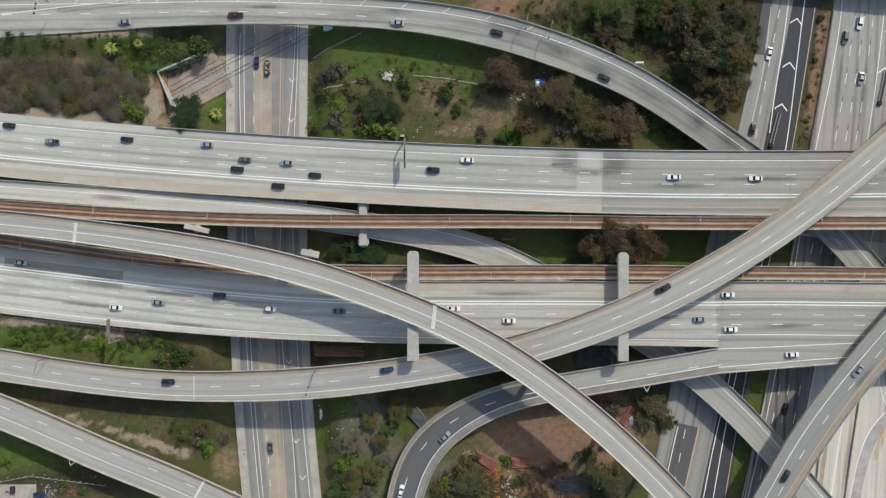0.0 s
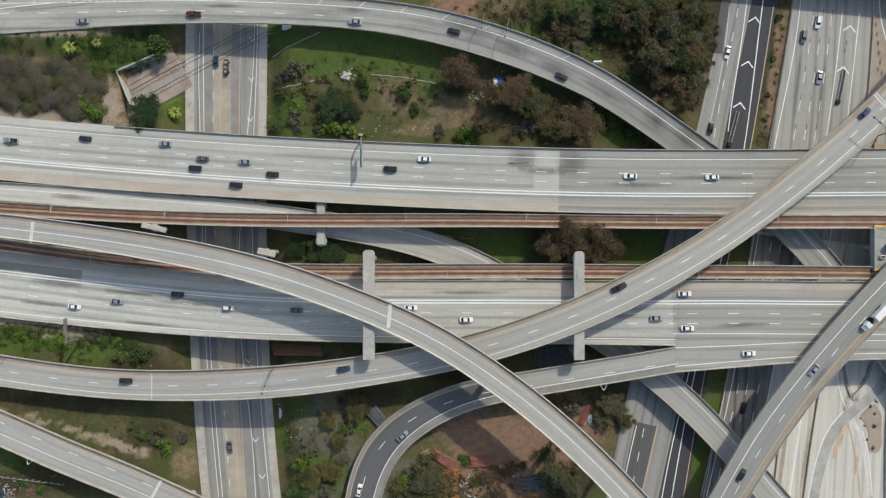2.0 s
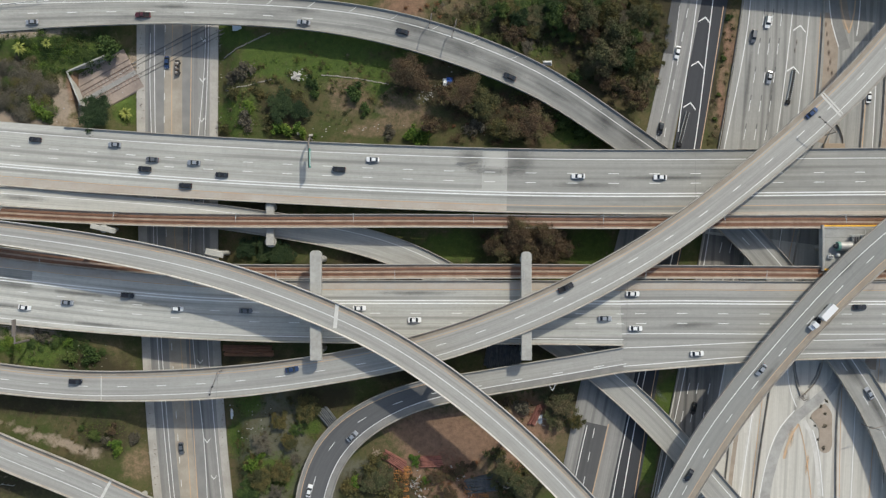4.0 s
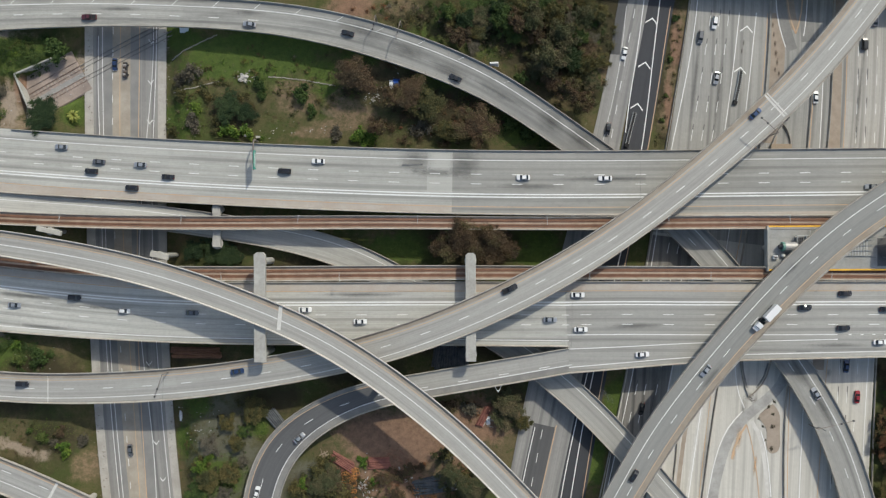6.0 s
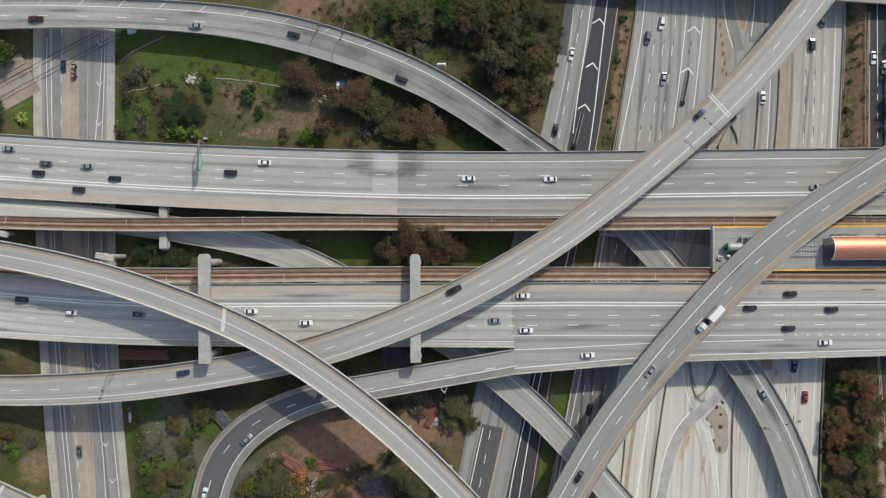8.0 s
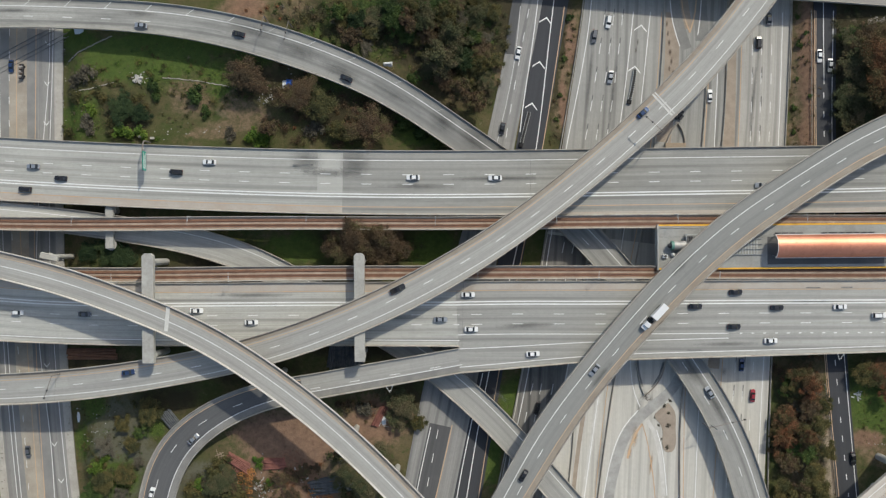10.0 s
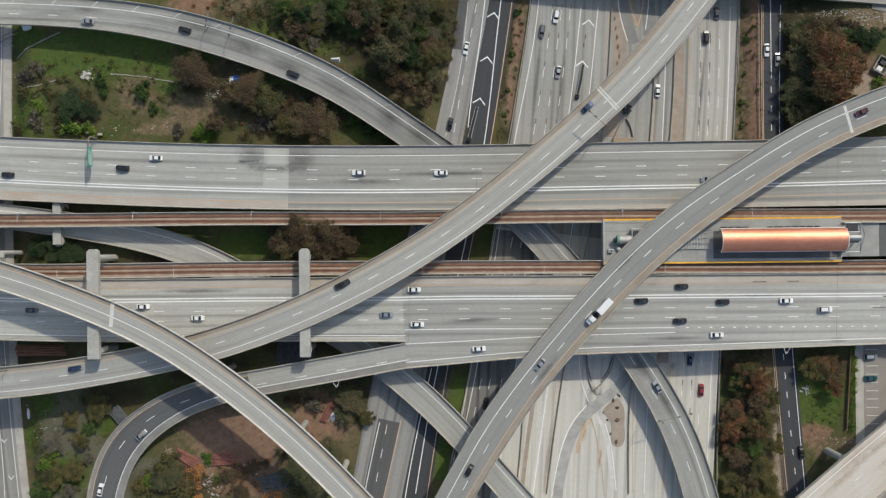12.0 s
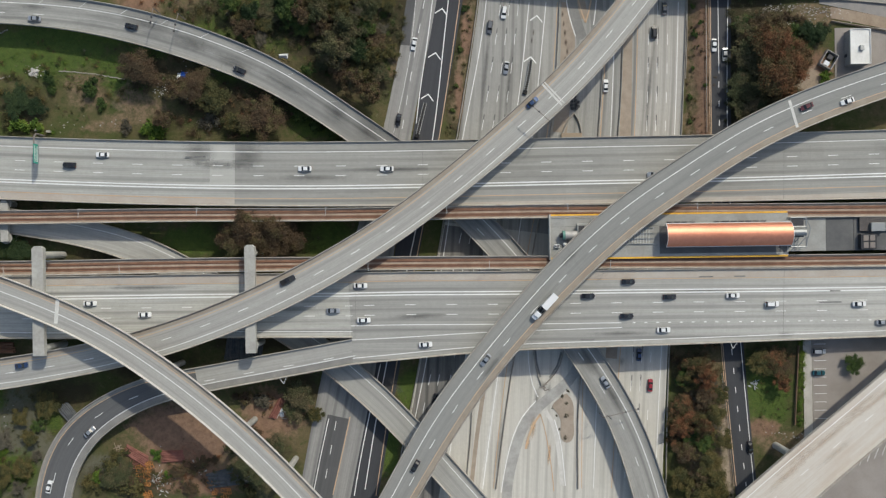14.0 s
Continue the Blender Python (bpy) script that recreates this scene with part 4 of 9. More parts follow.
def flat_strip(pts, wide, mat, name, label, z=0.012, category="road"):
    w = line_way(pts, z, wide)
    v, f, u = w.profile(0, w.length, [(0, 0), (wide / 2, 0.01), (wide, 0)], False, 2.0)
    return tagged(new(name, mesh_of(name, v, f, mat, u)), label, category, kind="structure")


ground_lines(harbor_ob, M_WHITE, [
    [(148.4, 101.8), (147.2, 87.2), (138.3, 39.3), (123.0, -46.2), (112.7, -92.1)],
    [(163.1, 87.0), (156.7, 39.0), (137.3, -46.4), (129.4, -92.3)],
    [(169.4, 87.0), (163.8, 39.0), (149.3, -52.8), (143.4, -92.5)],
    [(194.8, 80.4), (192.6, 37.6), (186.3, -55.4), (184.4, -93.0)],
    [(218.3, 86.4), (216.2, 37.3), (210.0, -45.2), (207.3, -93.2)]], wid=0.3)
ground_lines(harbor_ob, M_WHITE, [
    [(152.7, 87.2), (144.8, 39.2), (125.6, -46.3), (115.8, -92.1)],
    [(156.0, 87.1), (148.7, 39.1), (128.9, -46.3), (119.6, -92.2)],
    [(159.3, 87.1), (152.5, 39.1), (133.1, -46.4), (124.6, -92.2)],
    [(207.4, 86.5), (205.8, 37.4), (199.6, -45.1), (195.6, -93.1)],
    [(210.7, 86.5), (209.1, 37.4), (202.9, -45.1), (199.4, -93.1)],
    [(214.5, 86.4), (212.7, 37.3), (206.2, -45.1), (203.2, -93.2)]], wid=0.22, dash=4.0, gap=6.7, name="dashed_lines")
M_TAR = mottled("worn_black_dash", (0.10, 0.10, 0.10), (0.17, 0.17, 0.165), 0.8, 4.0, 0.7)
ground_lines(harbor_ob, M_TAR, [
    [(153.0, 89.2), (145.1, 41.3), (125.9, -44.2), (116.2, -90.0)],
    [(156.3, 89.2), (149.1, 41.2), (129.2, -44.2), (119.9, -90.1)],
    [(159.7, 89.2), (152.8, 41.2), (133.4, -44.3), (124.9, -90.2)],
    [(207.7, 88.6), (206.1, 39.5), (199.9, -43.0), (196.0, -91.0)],
    [(211.1, 88.6), (209.4, 39.5), (203.2, -43.0), (199.7, -91.0)]], wid=0.34, dash=4.0, gap=6.7, name="tar_dashes", lift=0.04)
ground_lines(harbor_ob, M_ORANGE, [
    [(173.6, 86.9), (169.2, 38.9), (152.2, -52.9), (147.4, -92.5)],
    [(190.8, 63.7), (188.8, 37.6), (181.0, -55.3), (180.0, -92.9)],
    [(203.4, 86.6), (201.4, 37.5), (194.8, -45.0), (191.0, -93.0)]], wid=0.3, name="yellow_lines")
barrier([(174.9, 97.3), (174.4, 86.9), (170.5, 38.9), (153.9, -55.0), (148.4, -92.5)])
barrier([(198.5, 97.1), (197.7, 76.2), (195.3, 37.5), (179.8, -55.3), (178.7, -92.9)])
barrier([(190.5, 70.0), (188.0, 37.6), (184.3, 5.3)])
barrier([(140.3, -54.8), (139.7, -67.3), (137.1, -92.4)])
barrier([(145.5, 97.7), (144.1, 87.3), (135.8, 38.2), (121.0, -44.1), (110.6, -92.1)], "low concrete wall beside the freeway", 0, 0.7, 0.5)
barrier([(221.9, 96.8), (221.2, 84.3), (218.7, 37.3), (212.9, -45.2), (211.1, -93.3)], "low concrete wall beside the freeway", 0, 0.7, 0.5)
M_ISLAND = mottled("brown_island", (0.37, 0.31, 0.25), (0.30, 0.245, 0.195), 0.3, 2.0)
flat_strip([(200.4, 97.0), (199.7, 86.6), (198.0, 37.5), (191.6, -45.0)], 4.2, M_ISLAND, "median_strip", "brown concrete median strip", category="median")
flat_strip([(177.7, 86.9), (176.8, 63.9), (173.8, 38.8)], 5.2, M_ISLAND, "median_strip", "brown stained island beside the ramp", category="median")
flat_strip([(144.2, -56.9), (141.5, -73.6), (139.4, -90.3)], 1.5, M_ISLAND, "median_strip", "brown concrete median strip", category="median")


def island(pts, label, h=0.16, name="paved_island"):
    """A raised traffic island with a rounded outline through the given corners."""
    q = spline([(*p, 0.0) for p in pts + pts[:1]], 0.7)[:-1]
    k = len(q)
    v = [(x, y, 0.0) for x, y, _ in q] + [(x, y, h) for x, y, _ in q]
    f = [(i, (i + 1) % k, k + (i + 1) % k, k + i) for i in range(k)] + [tuple(range(k, 2 * k))]
    return tagged(new(name, mesh_of(name, v, f, M_ISLAND)), label, "traffic island", kind="structure")


island([(174.8, -57.6), (171.6, -60.0), (169.6, -62.4), (171.2, -64.8), (172.6, -68.5), (172.5, -73.4), (173.8, -75.7), (176.1, -75.5), (177.3, -73.4), (177.4, -67.8), (176.9, -60.4)], "rounded buff traffic island dotted with small dry shrubs")
M_GREYLANE = mottled("worn_grey_lane", (0.42, 0.41, 0.385), (0.30, 0.292, 0.275), 0.22, 1.5)
M_PALEWORN = mottled("pale_worn_paving", (0.62, 0.60, 0.56), (0.50, 0.48, 0.44), 0.4, 2.0)
flat_strip([(152.2, -98.0), (152.6, -92.0), (155.0, -80.7), (157.3, -73.3), (160.4, -67.3), (165.5, -61.7), (171.1, -57.1), (176.7, -52.0), (180.5, -43.7), (181.5, -30.0)], 3.7, M_GREYLANE, "bus_lane", "narrow curving grey asphalt lane", 0.04, "road")
flat_strip([(167.0, -64.0), (169.2, -67.8), (170.9, -73.4), (171.9, -80.8), (172.8, -91.9)], 1.5, M_PALEWORN, "worn_strip", "pale worn strip of paving beside an island", 0.03, "pavement")
flat_strip([(150.0, -50.0), (147.9, -62.1), (145.5, -76.9), (143.1, -91.8), (141.8, -100.0)], 1.5, M_PALEWORN, "worn_strip", "pale worn strip of paving along a lane edge", 0.03, "pavement")
# kerbs of the gore under the viaduct
barrier([(162.6, -38.0), (163.0, -41.7), (163.6, -47.3), (164.7, -52.0), (165.8, -54.6)], "low curved concrete kerb wall", 0, 0.7, 0.45)
barrier([(222.2, 104.0), (221.6, 88.0), (221.1, 72.0), (220.4, 58.0)], "weathered concrete edge barrier of the lower freeway", 0, 0.8, 0.4)
barrier([(174.6, -38.5), (174.0, -42.7), (172.1, -48.3), (169.3, -52.4), (166.5, -54.6)], "low curved concrete kerb wall", 0, 0.7, 0.45)
ground_lines(harbor_ob, M_SEAM, [[(163.5, -40.5), (164.2, -47.2), (165.3, -51.6)], [(173.2, -42.5), (171.4, -47.9), (168.8, -51.8)]], wid=0.7, name="gutter", lift=0.02)
ground_lines(harbor_ob, M_WHITE, [
    [(160.9, -40.4), (161.3, -48.8), (162.7, -55.1), (164.3, -58.9)],
    [(150.2, -94.0), (152.8, -80.6), (155.2, -72.6), (158.6, -65.9), (163.6, -60.2)],
    [(174.0, -91.9), (173.1, -80.8), (172.0, -73.4), (170.3, -67.4)]], wid=0.32, name="curved_lines", lift=0.1)
ground_lines(harbor_ob, M_ORANGE, [
    [(165.1, -65.2), (162.7, -68.7), (160.8, -73.0), (159.5, -78.0)]], wid=0.8, name="curved_yellow_lines", lift=0.1)
ground_lines(harbor_ob, M_ORANGE, [
    [(165.1, -65.2), (166.4, -69.6), (167.8, -77.1), (168.9, -84.5), (169.7, -93.8)]], wid=0.35, name="curved_yellow_lines", lift=0.1)
M_RAMPLANE = mottled("worn_ramp_asphalt", (0.27, 0.265, 0.25), (0.21, 0.205, 0.195), 0.15, 1.5)
flat_strip([(181.6, 95.2), (182.3, 86.8), (183.7, 80.9)], 3.0, M_ISLAND, "paved_island", "pointed brown island edged in yellow", 0.05, "traffic island")
ground_lines(harbor_ob, M_ORANGE, [[(180.8, 95.2), (181.5, 86.8), (183.9, 79.3)], [(186.4, 95.1), (185.9, 86.8), (183.9, 79.3)]], wid=0.5, name="island_edge", lift=0.1)
ground_lines(harbor_ob, M_WHITE, [[(176.6, 95.2), (177.3, 84.8), (180.1, 74.3)], [(188.3, 95.1), (187.7, 84.7), (186.8, 78.4)]], wid=0.35, name="ramp_lines", lift=0.1)
flat_strip([(187.5, 101.4), (187.8, 88.8), (188.5, 76.3)], 5.0, M_RAMPLANE, "ramp_lane", "worn grey asphalt ramp lane", 0.03, "road")
flat_strip([(178.7, 101.5), (178.8, 88.9), (180.6, 79.5), (182.6, 73.2)], 4.0, M_RAMPLANE, "ramp_lane", "worn grey asphalt ramp lane", 0.03, "road")


def chevrons(parent, tips, z=0.0, arm=5.0, spread=2.3, wid=0.4, lean=0.0):
    """White arrow heads painted on the road, pointing along +y turned by lean."""
    verts, faces = [], []
    for x, y in tips:
        for sx in (-1, 1):
            k = len(verts)
            c, s = math.cos(lean), math.sin(lean)
            for u, v in ((0, 0), (sx * spread, -arm * 0.42), (sx * spread, -arm * 0.42 - wid * 1.4), (0, -wid * 1.4)):
                verts.append((x + u * c - v * s, y + u * s + v * c, z + 0.08))
            faces.append((k, k + 1, k + 2, k + 3))
    return child("chevron_marking", mesh_of("chevron_marking", verts, faces, M_WHITE), parent)


chevrons(black_ob, [(131.0, 85.5), (128.3, 69.2), (125.4, 53.9)], lean=-0.2)
chevrons(harbor_ob, [(166.0, 82.4), (163.5, 67.2)], lean=-0.15)
ground_lines(black_ob, M_WHITE, [[(133.8, 92.2), (131.2, 71.3), (127.5, 42.0), (106.8, -54.1), (99.9, -92.2)], [(127.9, 92.2), (125.0, 71.3), (122.0, 52.5), (120.8, 43.0)], [(106.3, -46.0), (97.1, -87.7), (95.9, -94.4)]], 0.01, 0.34)
ground_lines(black_ob, M_ORANGE, [[(137.6, 89.4), (129.1, 37.3), (112.2, -46.1), (103.9, -94.5)]], 0.01, 0.3, name="yellow_line")
ground_lines(front_ob, M_WHITE, [[(121.3, 89.6), (119.0, 69.8), (112.4, 39.6)]], 0.0, 0.14, name="edge_line")
ground_lines(front_ob, M_WHITE, [[(86.9, -65.7), (83.8, -79.2), (81.1, -91.7)]], 0.0, 0.3)
ground_lines(front_ob, M_WHITE, [[(124.7, 89.6), (119.8, 64.6), (115.3, 39.5)], [(89.8, -65.7), (86.7, -81.3), (84.5, -91.8)]], 0.0, 0.22, 3.5, 5.5, "dashed_lines")
flat_strip([(122.6, 104.0), (120.3, 92.2), (118.4, 82.0), (117.1, 71.9)], 3.4, M_ASPHALT_OLD, "asphalt_patch", "dark asphalt shoulder of the collector road", 0.03, "road")
flat_strip([(90.4, -65.1), (86.7, -81.3), (83.6, -95.9)], 8.0, M_ASPHALT_OLD, "asphalt_patch", "dark asphalt resurfacing on the collector road", 0.03, "road")
ground_lines(front_ob, M_ORANGE, [[(94.8, -65.1), (91.3, -80.3), (88.0, -93.9)]], 0.03, 0.35, name="yellow_line")
# side road on the east
ground_lines(right_ob, M_WHITE, [[(235.6, 86.1), (234.7, 38.5), (238.5, -40.2), (242.6, -92.0)], [(231.9, 92.3), (231.9, 73.7), (231.9, 59.2)]], 3.05, 0.24)
ground_lines(right_ob, M_WHITE, [[(231.8, 57.2), (231.8, 38.5), (235.0, -40.1), (239.7, -91.9)]], 3.05, 0.26, 2.2, 4.8, "dashed_lines")
ground_lines(right_ob, M_ORANGE, [[(229.2, 86.2), (228.9, 37.6), (231.9, -40.1), (236.1, -91.9)], [(228.6, 86.2), (228.4, 37.6), (231.3, -40.1), (235.3, -91.9)]], 3.05, 0.26, name="yellow_lines")
# street in the cutting
SZ = -6.5
ground_lines(street_ob, M_WHITE, [[(-74.9, 98.4), (-75.2, 77.1), (-74.9, 44.0), (-72.8, -34.0), (-67.9, -94.2)], [(-55.9, 94.2), (-56.1, 72.8), (-58.5, 44.0), (-60.9, -34.0), (-56.6, -74.5), (-55.5, -94.2)],
                                [(-54.6, 94.2), (-54.9, 72.8), (-56.1, 44.0), (-55.3, -34.0), (-52.1, -74.5), (-50.2, -94.2)], [(-76.6, 81.3), (-76.9, 66.4), (-76.4, 44.0), (-74.3, -34.0), (-69.4, -94.2)]], SZ, 0.24)
ground_lines(street_ob, M_WHITE, [[(-70.9, 94.2), (-71.5, 44.0), (-69.0, -34.0), (-64.9, -94.2)]], SZ, 0.2, 2.6, 6.0, "dashed_lines")
ground_lines(street_ob, M_ORANGE, [[(-68.1, 94.2), (-68.7, 44.0), (-65.5, -34.0), (-61.7, -94.2)], [(-60.9, 94.2), (-61.7, 44.0), (-62.1, -34.0), (-59.1, -94.2)]], SZ, 0.3, name="yellow_lines")
chevrons(street_ob, [(-56.6, 78.1), (-57.0, 62.8), (-57.4, 47.8), (-58.1, -43.5), (-55.5, -73.4), (-53.0, -87.3)], SZ, 3.4, 1.1, 0.3, math.pi)
M_WALK = mottled("sidewalk_concrete", (0.47, 0.445, 0.40), (0.36, 0.335, 0.30), 0.2, 2.0)
for frac0, frac1 in ((0.0, 0.10), (0.895, 1.0)):
    sweep("sidewalk", street, [(frac0, 0.012), (frac0, 0.17), (frac1, 0.17), (frac1, 0.012)], M_WALK, street_ob, ref="F", label="pale concrete sidewalk with litter")
M_MEDIAN = mottled("street_median", (0.40, 0.36, 0.30), (0.31, 0.27, 0.22), 0.2, 2.0)
sweep("painted_median", street, [(0.44, 0.012), (0.44, 0.03), (0.66, 0.03), (0.66, 0.012)], M_MEDIAN, street_ob, ref="F", label="buff paved street median")
M_DARKLANE = mottled("worn_dark_lane", (0.215, 0.212, 0.205), (0.27, 0.264, 0.25), 0.15, 2.0)
for a, b in ((0.31, 0.435), (0.665, 0.76)):
    sweep("asphalt_lane", street, [(a, 0.012), (a, 0.03), (b, 0.03), (b, 0.012)], M_DARKLANE, street_ob, ref="F", label="dark worn asphalt lane")


# ---- expansion joints and patches on the decks ----
def joint(parent, a, b, z, wide=0.9, mat=M_WHITE, name="expansion_joint"):
    for w, thing, _ in ALL_WAYS:
        if thing is parent:
            i = int(np.argmin(np.hypot(w.p[:, 0] - (a[0] + b[0]) / 2, w.p[:, 1] - (a[1] + b[1]) / 2)))
            z = float(w.p[i, 2]) + 0.07
    a, b = Vector((*a, z)), Vector((*b, z))
    d = (b - a).normalized()
    s = Vector((-d.y, d.x, 0)) * wide / 2
    return child(name, mesh_of(name, [a - s, b - s, b + s, a + s], [(0, 1, 2, 3)], mat), parent)


M_JOINT = mottled("joint_concrete", (0.62, 0.61, 0.57), (0.52, 0.51, 0.48), 0.6, 3.0)
joint(flya_ob, (-130.5, 9.4), (-131.3, 1.8), 11.72, 1.2, M_JOINT)
joint(flya_ob, (-2.7, -19.1), (-3.5, -27.4), 21.12, 1.3, M_JOINT)
joint(flyb_ob, (-89.7, -45.1), (-89.7, -54.9), 6.22, 1.3, M_JOINT)
joint(flyb_ob, (165.2, 53.3), (172.0, 45.8), 18.3, 0.7, M_JOINT)
joint(flyb_ob, (165.8, 54.1), (172.8, 46.5), 18.3, 0.5, M_JOINT)
joint(flyf_ob, (251.0, 46.2), (253.6, 36.8), 18.5, 1.0, M_JOINT)
joint(rampd_ob, (-85.9, -83.4), (-89.6, -90.2), 5, 1.0, M_JOINT)
M_PATCH = pavement("newer_concrete", (0.465, 0.455, 0.415), (0.30, 0.295, 0.275), 3.6, 10.5, 0.2)
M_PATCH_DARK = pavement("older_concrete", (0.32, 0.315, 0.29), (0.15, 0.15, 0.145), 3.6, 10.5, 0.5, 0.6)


def deck_patch(way, parent, x0, x1, off0, off1, mat, label, lift=0.025):
    """A stretch of different paving, between two places along the way."""
    s0, s1 = (float(way.s[np.argmin(np.abs(way.p[:, 0] - x))]) for x in (x0, x1))
    v, f, u = way.profile(min(s0, s1), max(s0, s1), [(off0, lift), ((off0 + off1) / 2, lift), (off1, lift)], False, 3.0)
    return child("paving_patch", mesh_of("paving_patch", v, f, mat, u), parent, label)


deck_patch(north, north_ob, 48.5, 57.0, 1.2, 15.2, M_PATCH, "paler concrete replacement slab")
deck_patch(north, north_ob, 57.5, 349, 0.52, 22.3, M_FREEWAY_OLD, "older darker concrete paving")
deck_patch(south, south_ob, -163, -120, 3.8, 7.0, M_PATCH_DARK, "dark stained shoulder")


# ---- crash cushions ----
M_POLE_DARK = plain("weathered_rubber", (0.11, 0.105, 0.10), 0.8)
def crash_cushion(pts, rungs, label):
    w = line_way(pts, 0.05)
    thing = tagged(new("crash_cushion"), label, "crash cushion")
    for o in (-0.05, 1.05):
        sweep("side_rail", w, [(o - 0.1, 0.0), (o - 0.1, 0.8), (o + 0.1, 0.8), (o + 0.1, 0.0)], M_RAILING, thing)
    for s in np.linspace(0.3, w.length - 0.3, rungs):
        x, y, z = w.at(s, 0.5)[0]
        bm = bmesh.new()
        box(bm, -0.16, 0.16, -0.6, 0.6, 0, 0.85, 0.05, Matrix.Translation((x, y, z)) @ Matrix.Rotation(w.heading(s), 4, "Z"))
        part("cushion_cell", bm, M_POLE_DARK, thing)
    x, y, z = w.at(w.length, 0.5)[0]
    bm = bmesh.new()
    box(bm, -0.5, 0.9, -0.75, 0.75, 0, 0.95, 0.1, Matrix.Translation((x, y, z)) @ Matrix.Rotation(w.heading(w.length), 4, "Z"))
    part("backstop", bm, M_BLACK, thing)
    return thing


crash_cushion([(163.5, 65.7), (162.6, 59.9), (161.2, 54.0)], 15, "black and grey crash cushion at a freeway gore")
crash_cushion([(124.2, 50.3), (122.7, 44.7), (121.1, 38.4)], 15, "black and grey crash cushion at a freeway gore")

# seams, skid marks and dark stains on the decks
for ob, a, b, z in ((south_ob, (99.1, -12.2), (98.4, -34.6), 13.0), (south2_ob, (251.1, -12.2), (250.3, -37.3), 11.9), (north_ob, (251.8, 35.5), (251.4, 12.5), 11.65), 
                    (flyb_ob, (-46.8, -43.2), (-47.6, -54.1), 9.2), (north_ob, (123.2, 33.9), (123.2, 11.4), 12.6), (rampn_ob, (56.1, 71.4), (50.0, 61.2), 7.95), (flyf_ob, (172.4, -2.5), (177.8, -11.6), 18.25)):
    joint(ob, a, b, z, 0.1, M_SEAM, "deck_seam")
for ob, x, y, z, ln in ((south2_ob, 267.0, -20.5, 11.72, 8.0), (south2_ob, 267.4, -24.5, 11.72, 8.0), (north_ob, 43.3, 30.3, 12.3, 9.0), (south2_ob, 180.7, -36.6, 12.75, 5.0), (south_ob, -45.4, -8.5, 9.6, 6.0), (south2_ob, 223.2, -14.8, 12.2, 5), (south2_ob, 235.2, -14.8, 12.1, 4)):
    joint(ob, (x - ln / 2, y), (x + ln / 2, y), z, 0.45, M_SEAM, "skid_mark")

# gore of the north ramp: railing with posts and pale chevrons
rail = tagged(new("guard_rail"), "low steel railing on posts along the ramp gore", "guard rail")
ga, gb = Vector((-141.2, 88.2)), Vector((-112.7, 91.1))
for i in range(12):
    q = ga.lerp(gb, i / 11)
    bm = bmesh.new()
    box(bm, q.x - 0.07, q.x + 0.07, q.y - 0.07, q.y + 0.07, 0.9, 2.9, 0.01)
    part("post", bm, M_STEEL, rail)
bm = bmesh.new()
tube(bm, (ga.x, ga.y, 2.6), (gb.x, gb.y, 3.0), 0.1, 0.1, 6)
part("railing", bm, M_STEEL, rail)
gore = line_way([(-163.0, 86.5), (-125.6, 90.4), (-108.9, 91.5)])
verts, faces = [], []
for q in np.arange(0, gore.length - 1, 2.0):
    for o in (0.35, 0.65):
        x, y, _ = gore.at(q, o)[0]
        i = int(np.argmin(np.abs(rampn.p[:, 0] - x)))
        verts.append((x, y, rampn.p[i, 2] + 0.06))
faces = [(2 * i, 2 * i + 1, 2 * i + 3, 2 * i + 2) for i in range(len(verts) // 2 - 1)]
child("gore_line", mesh_of("gore_line", verts, faces, M_WHITE), rampn_ob)


def stain(way, parent, spots, mat=None, lift=0.045):
    """Grime on a road: x, y, half length along the way, half width across."""
    for x, y, a, b in spots:
        i = int(np.argmin(np.hypot(way.p[:, 0] - x, way.p[:, 1] - y)))
        t, n, z = way.t[i], way.n[i], way.p[i, 2]
        slope = np.gradient(way.p[:, 2], way.s)[i]
        v, u = [], []
        for p in (-1, 0, 1):
            for q in (-1, 0, 1):
                v.append((x + t[0] * a * p + n[0] * b * q, y + t[1] * a * p + n[1] * b * q, z + lift + slope * (a * p + (x - way.p[i, 0]) * t[0] + (y - way.p[i, 1]) * t[1])))
                u.append((p, q))
        f = [(3 * p + q, 3 * p + q + 3, 3 * p + q + 4, 3 * p + q + 1) for p in (0, 1) for q in (0, 1)]
        child("grime_stain", mesh_of("grime_stain", v, f, M_STAIN if mat is None else mat, u), parent, "dark ragged stain on the paving")


stain(north, north_ob, [(43.6, 31.9, 7, 5), (61.0, 30.3, 7, 6), (51.4, 27.3, 12, 2), (83.5, 22.3, 16, 1.2), (113.5, 24.9, 22, 1.2), (224.0, 30.3, 14, 1.5)])
stain(rampn, rampn_ob, [(92.1, 46.1, 6, 4.5), (103.3, 39.5, 7, 4), (40.9, 71.4, 9, 3), (56.1, 64.3, 9, 3), (23.6, 79.6, 12, 2.5), (74.0, 56.0, 12, 1.6), (-17.2, 86.2, 10, 1.0), (-64.8, 88.5, 8, 1.0), (191.1, -57.8, 10, 2.4), (182.0, -45.3, 6, 3)])
stain(south, south_ob, [(-126.2, -12.3, 16, 3), (-100.5, -16.4, 18, 1.2), (-132.5, -20.7, 18, 1.0), (-74.8, -20.4, 16, 1.2), (-151.8, -8.2, 14, 3), (-93.9, -27.7, 14, 1.0), (23.4, -15.9, 18, 1.0), (73.4, -23.9, 16, 1.0)])
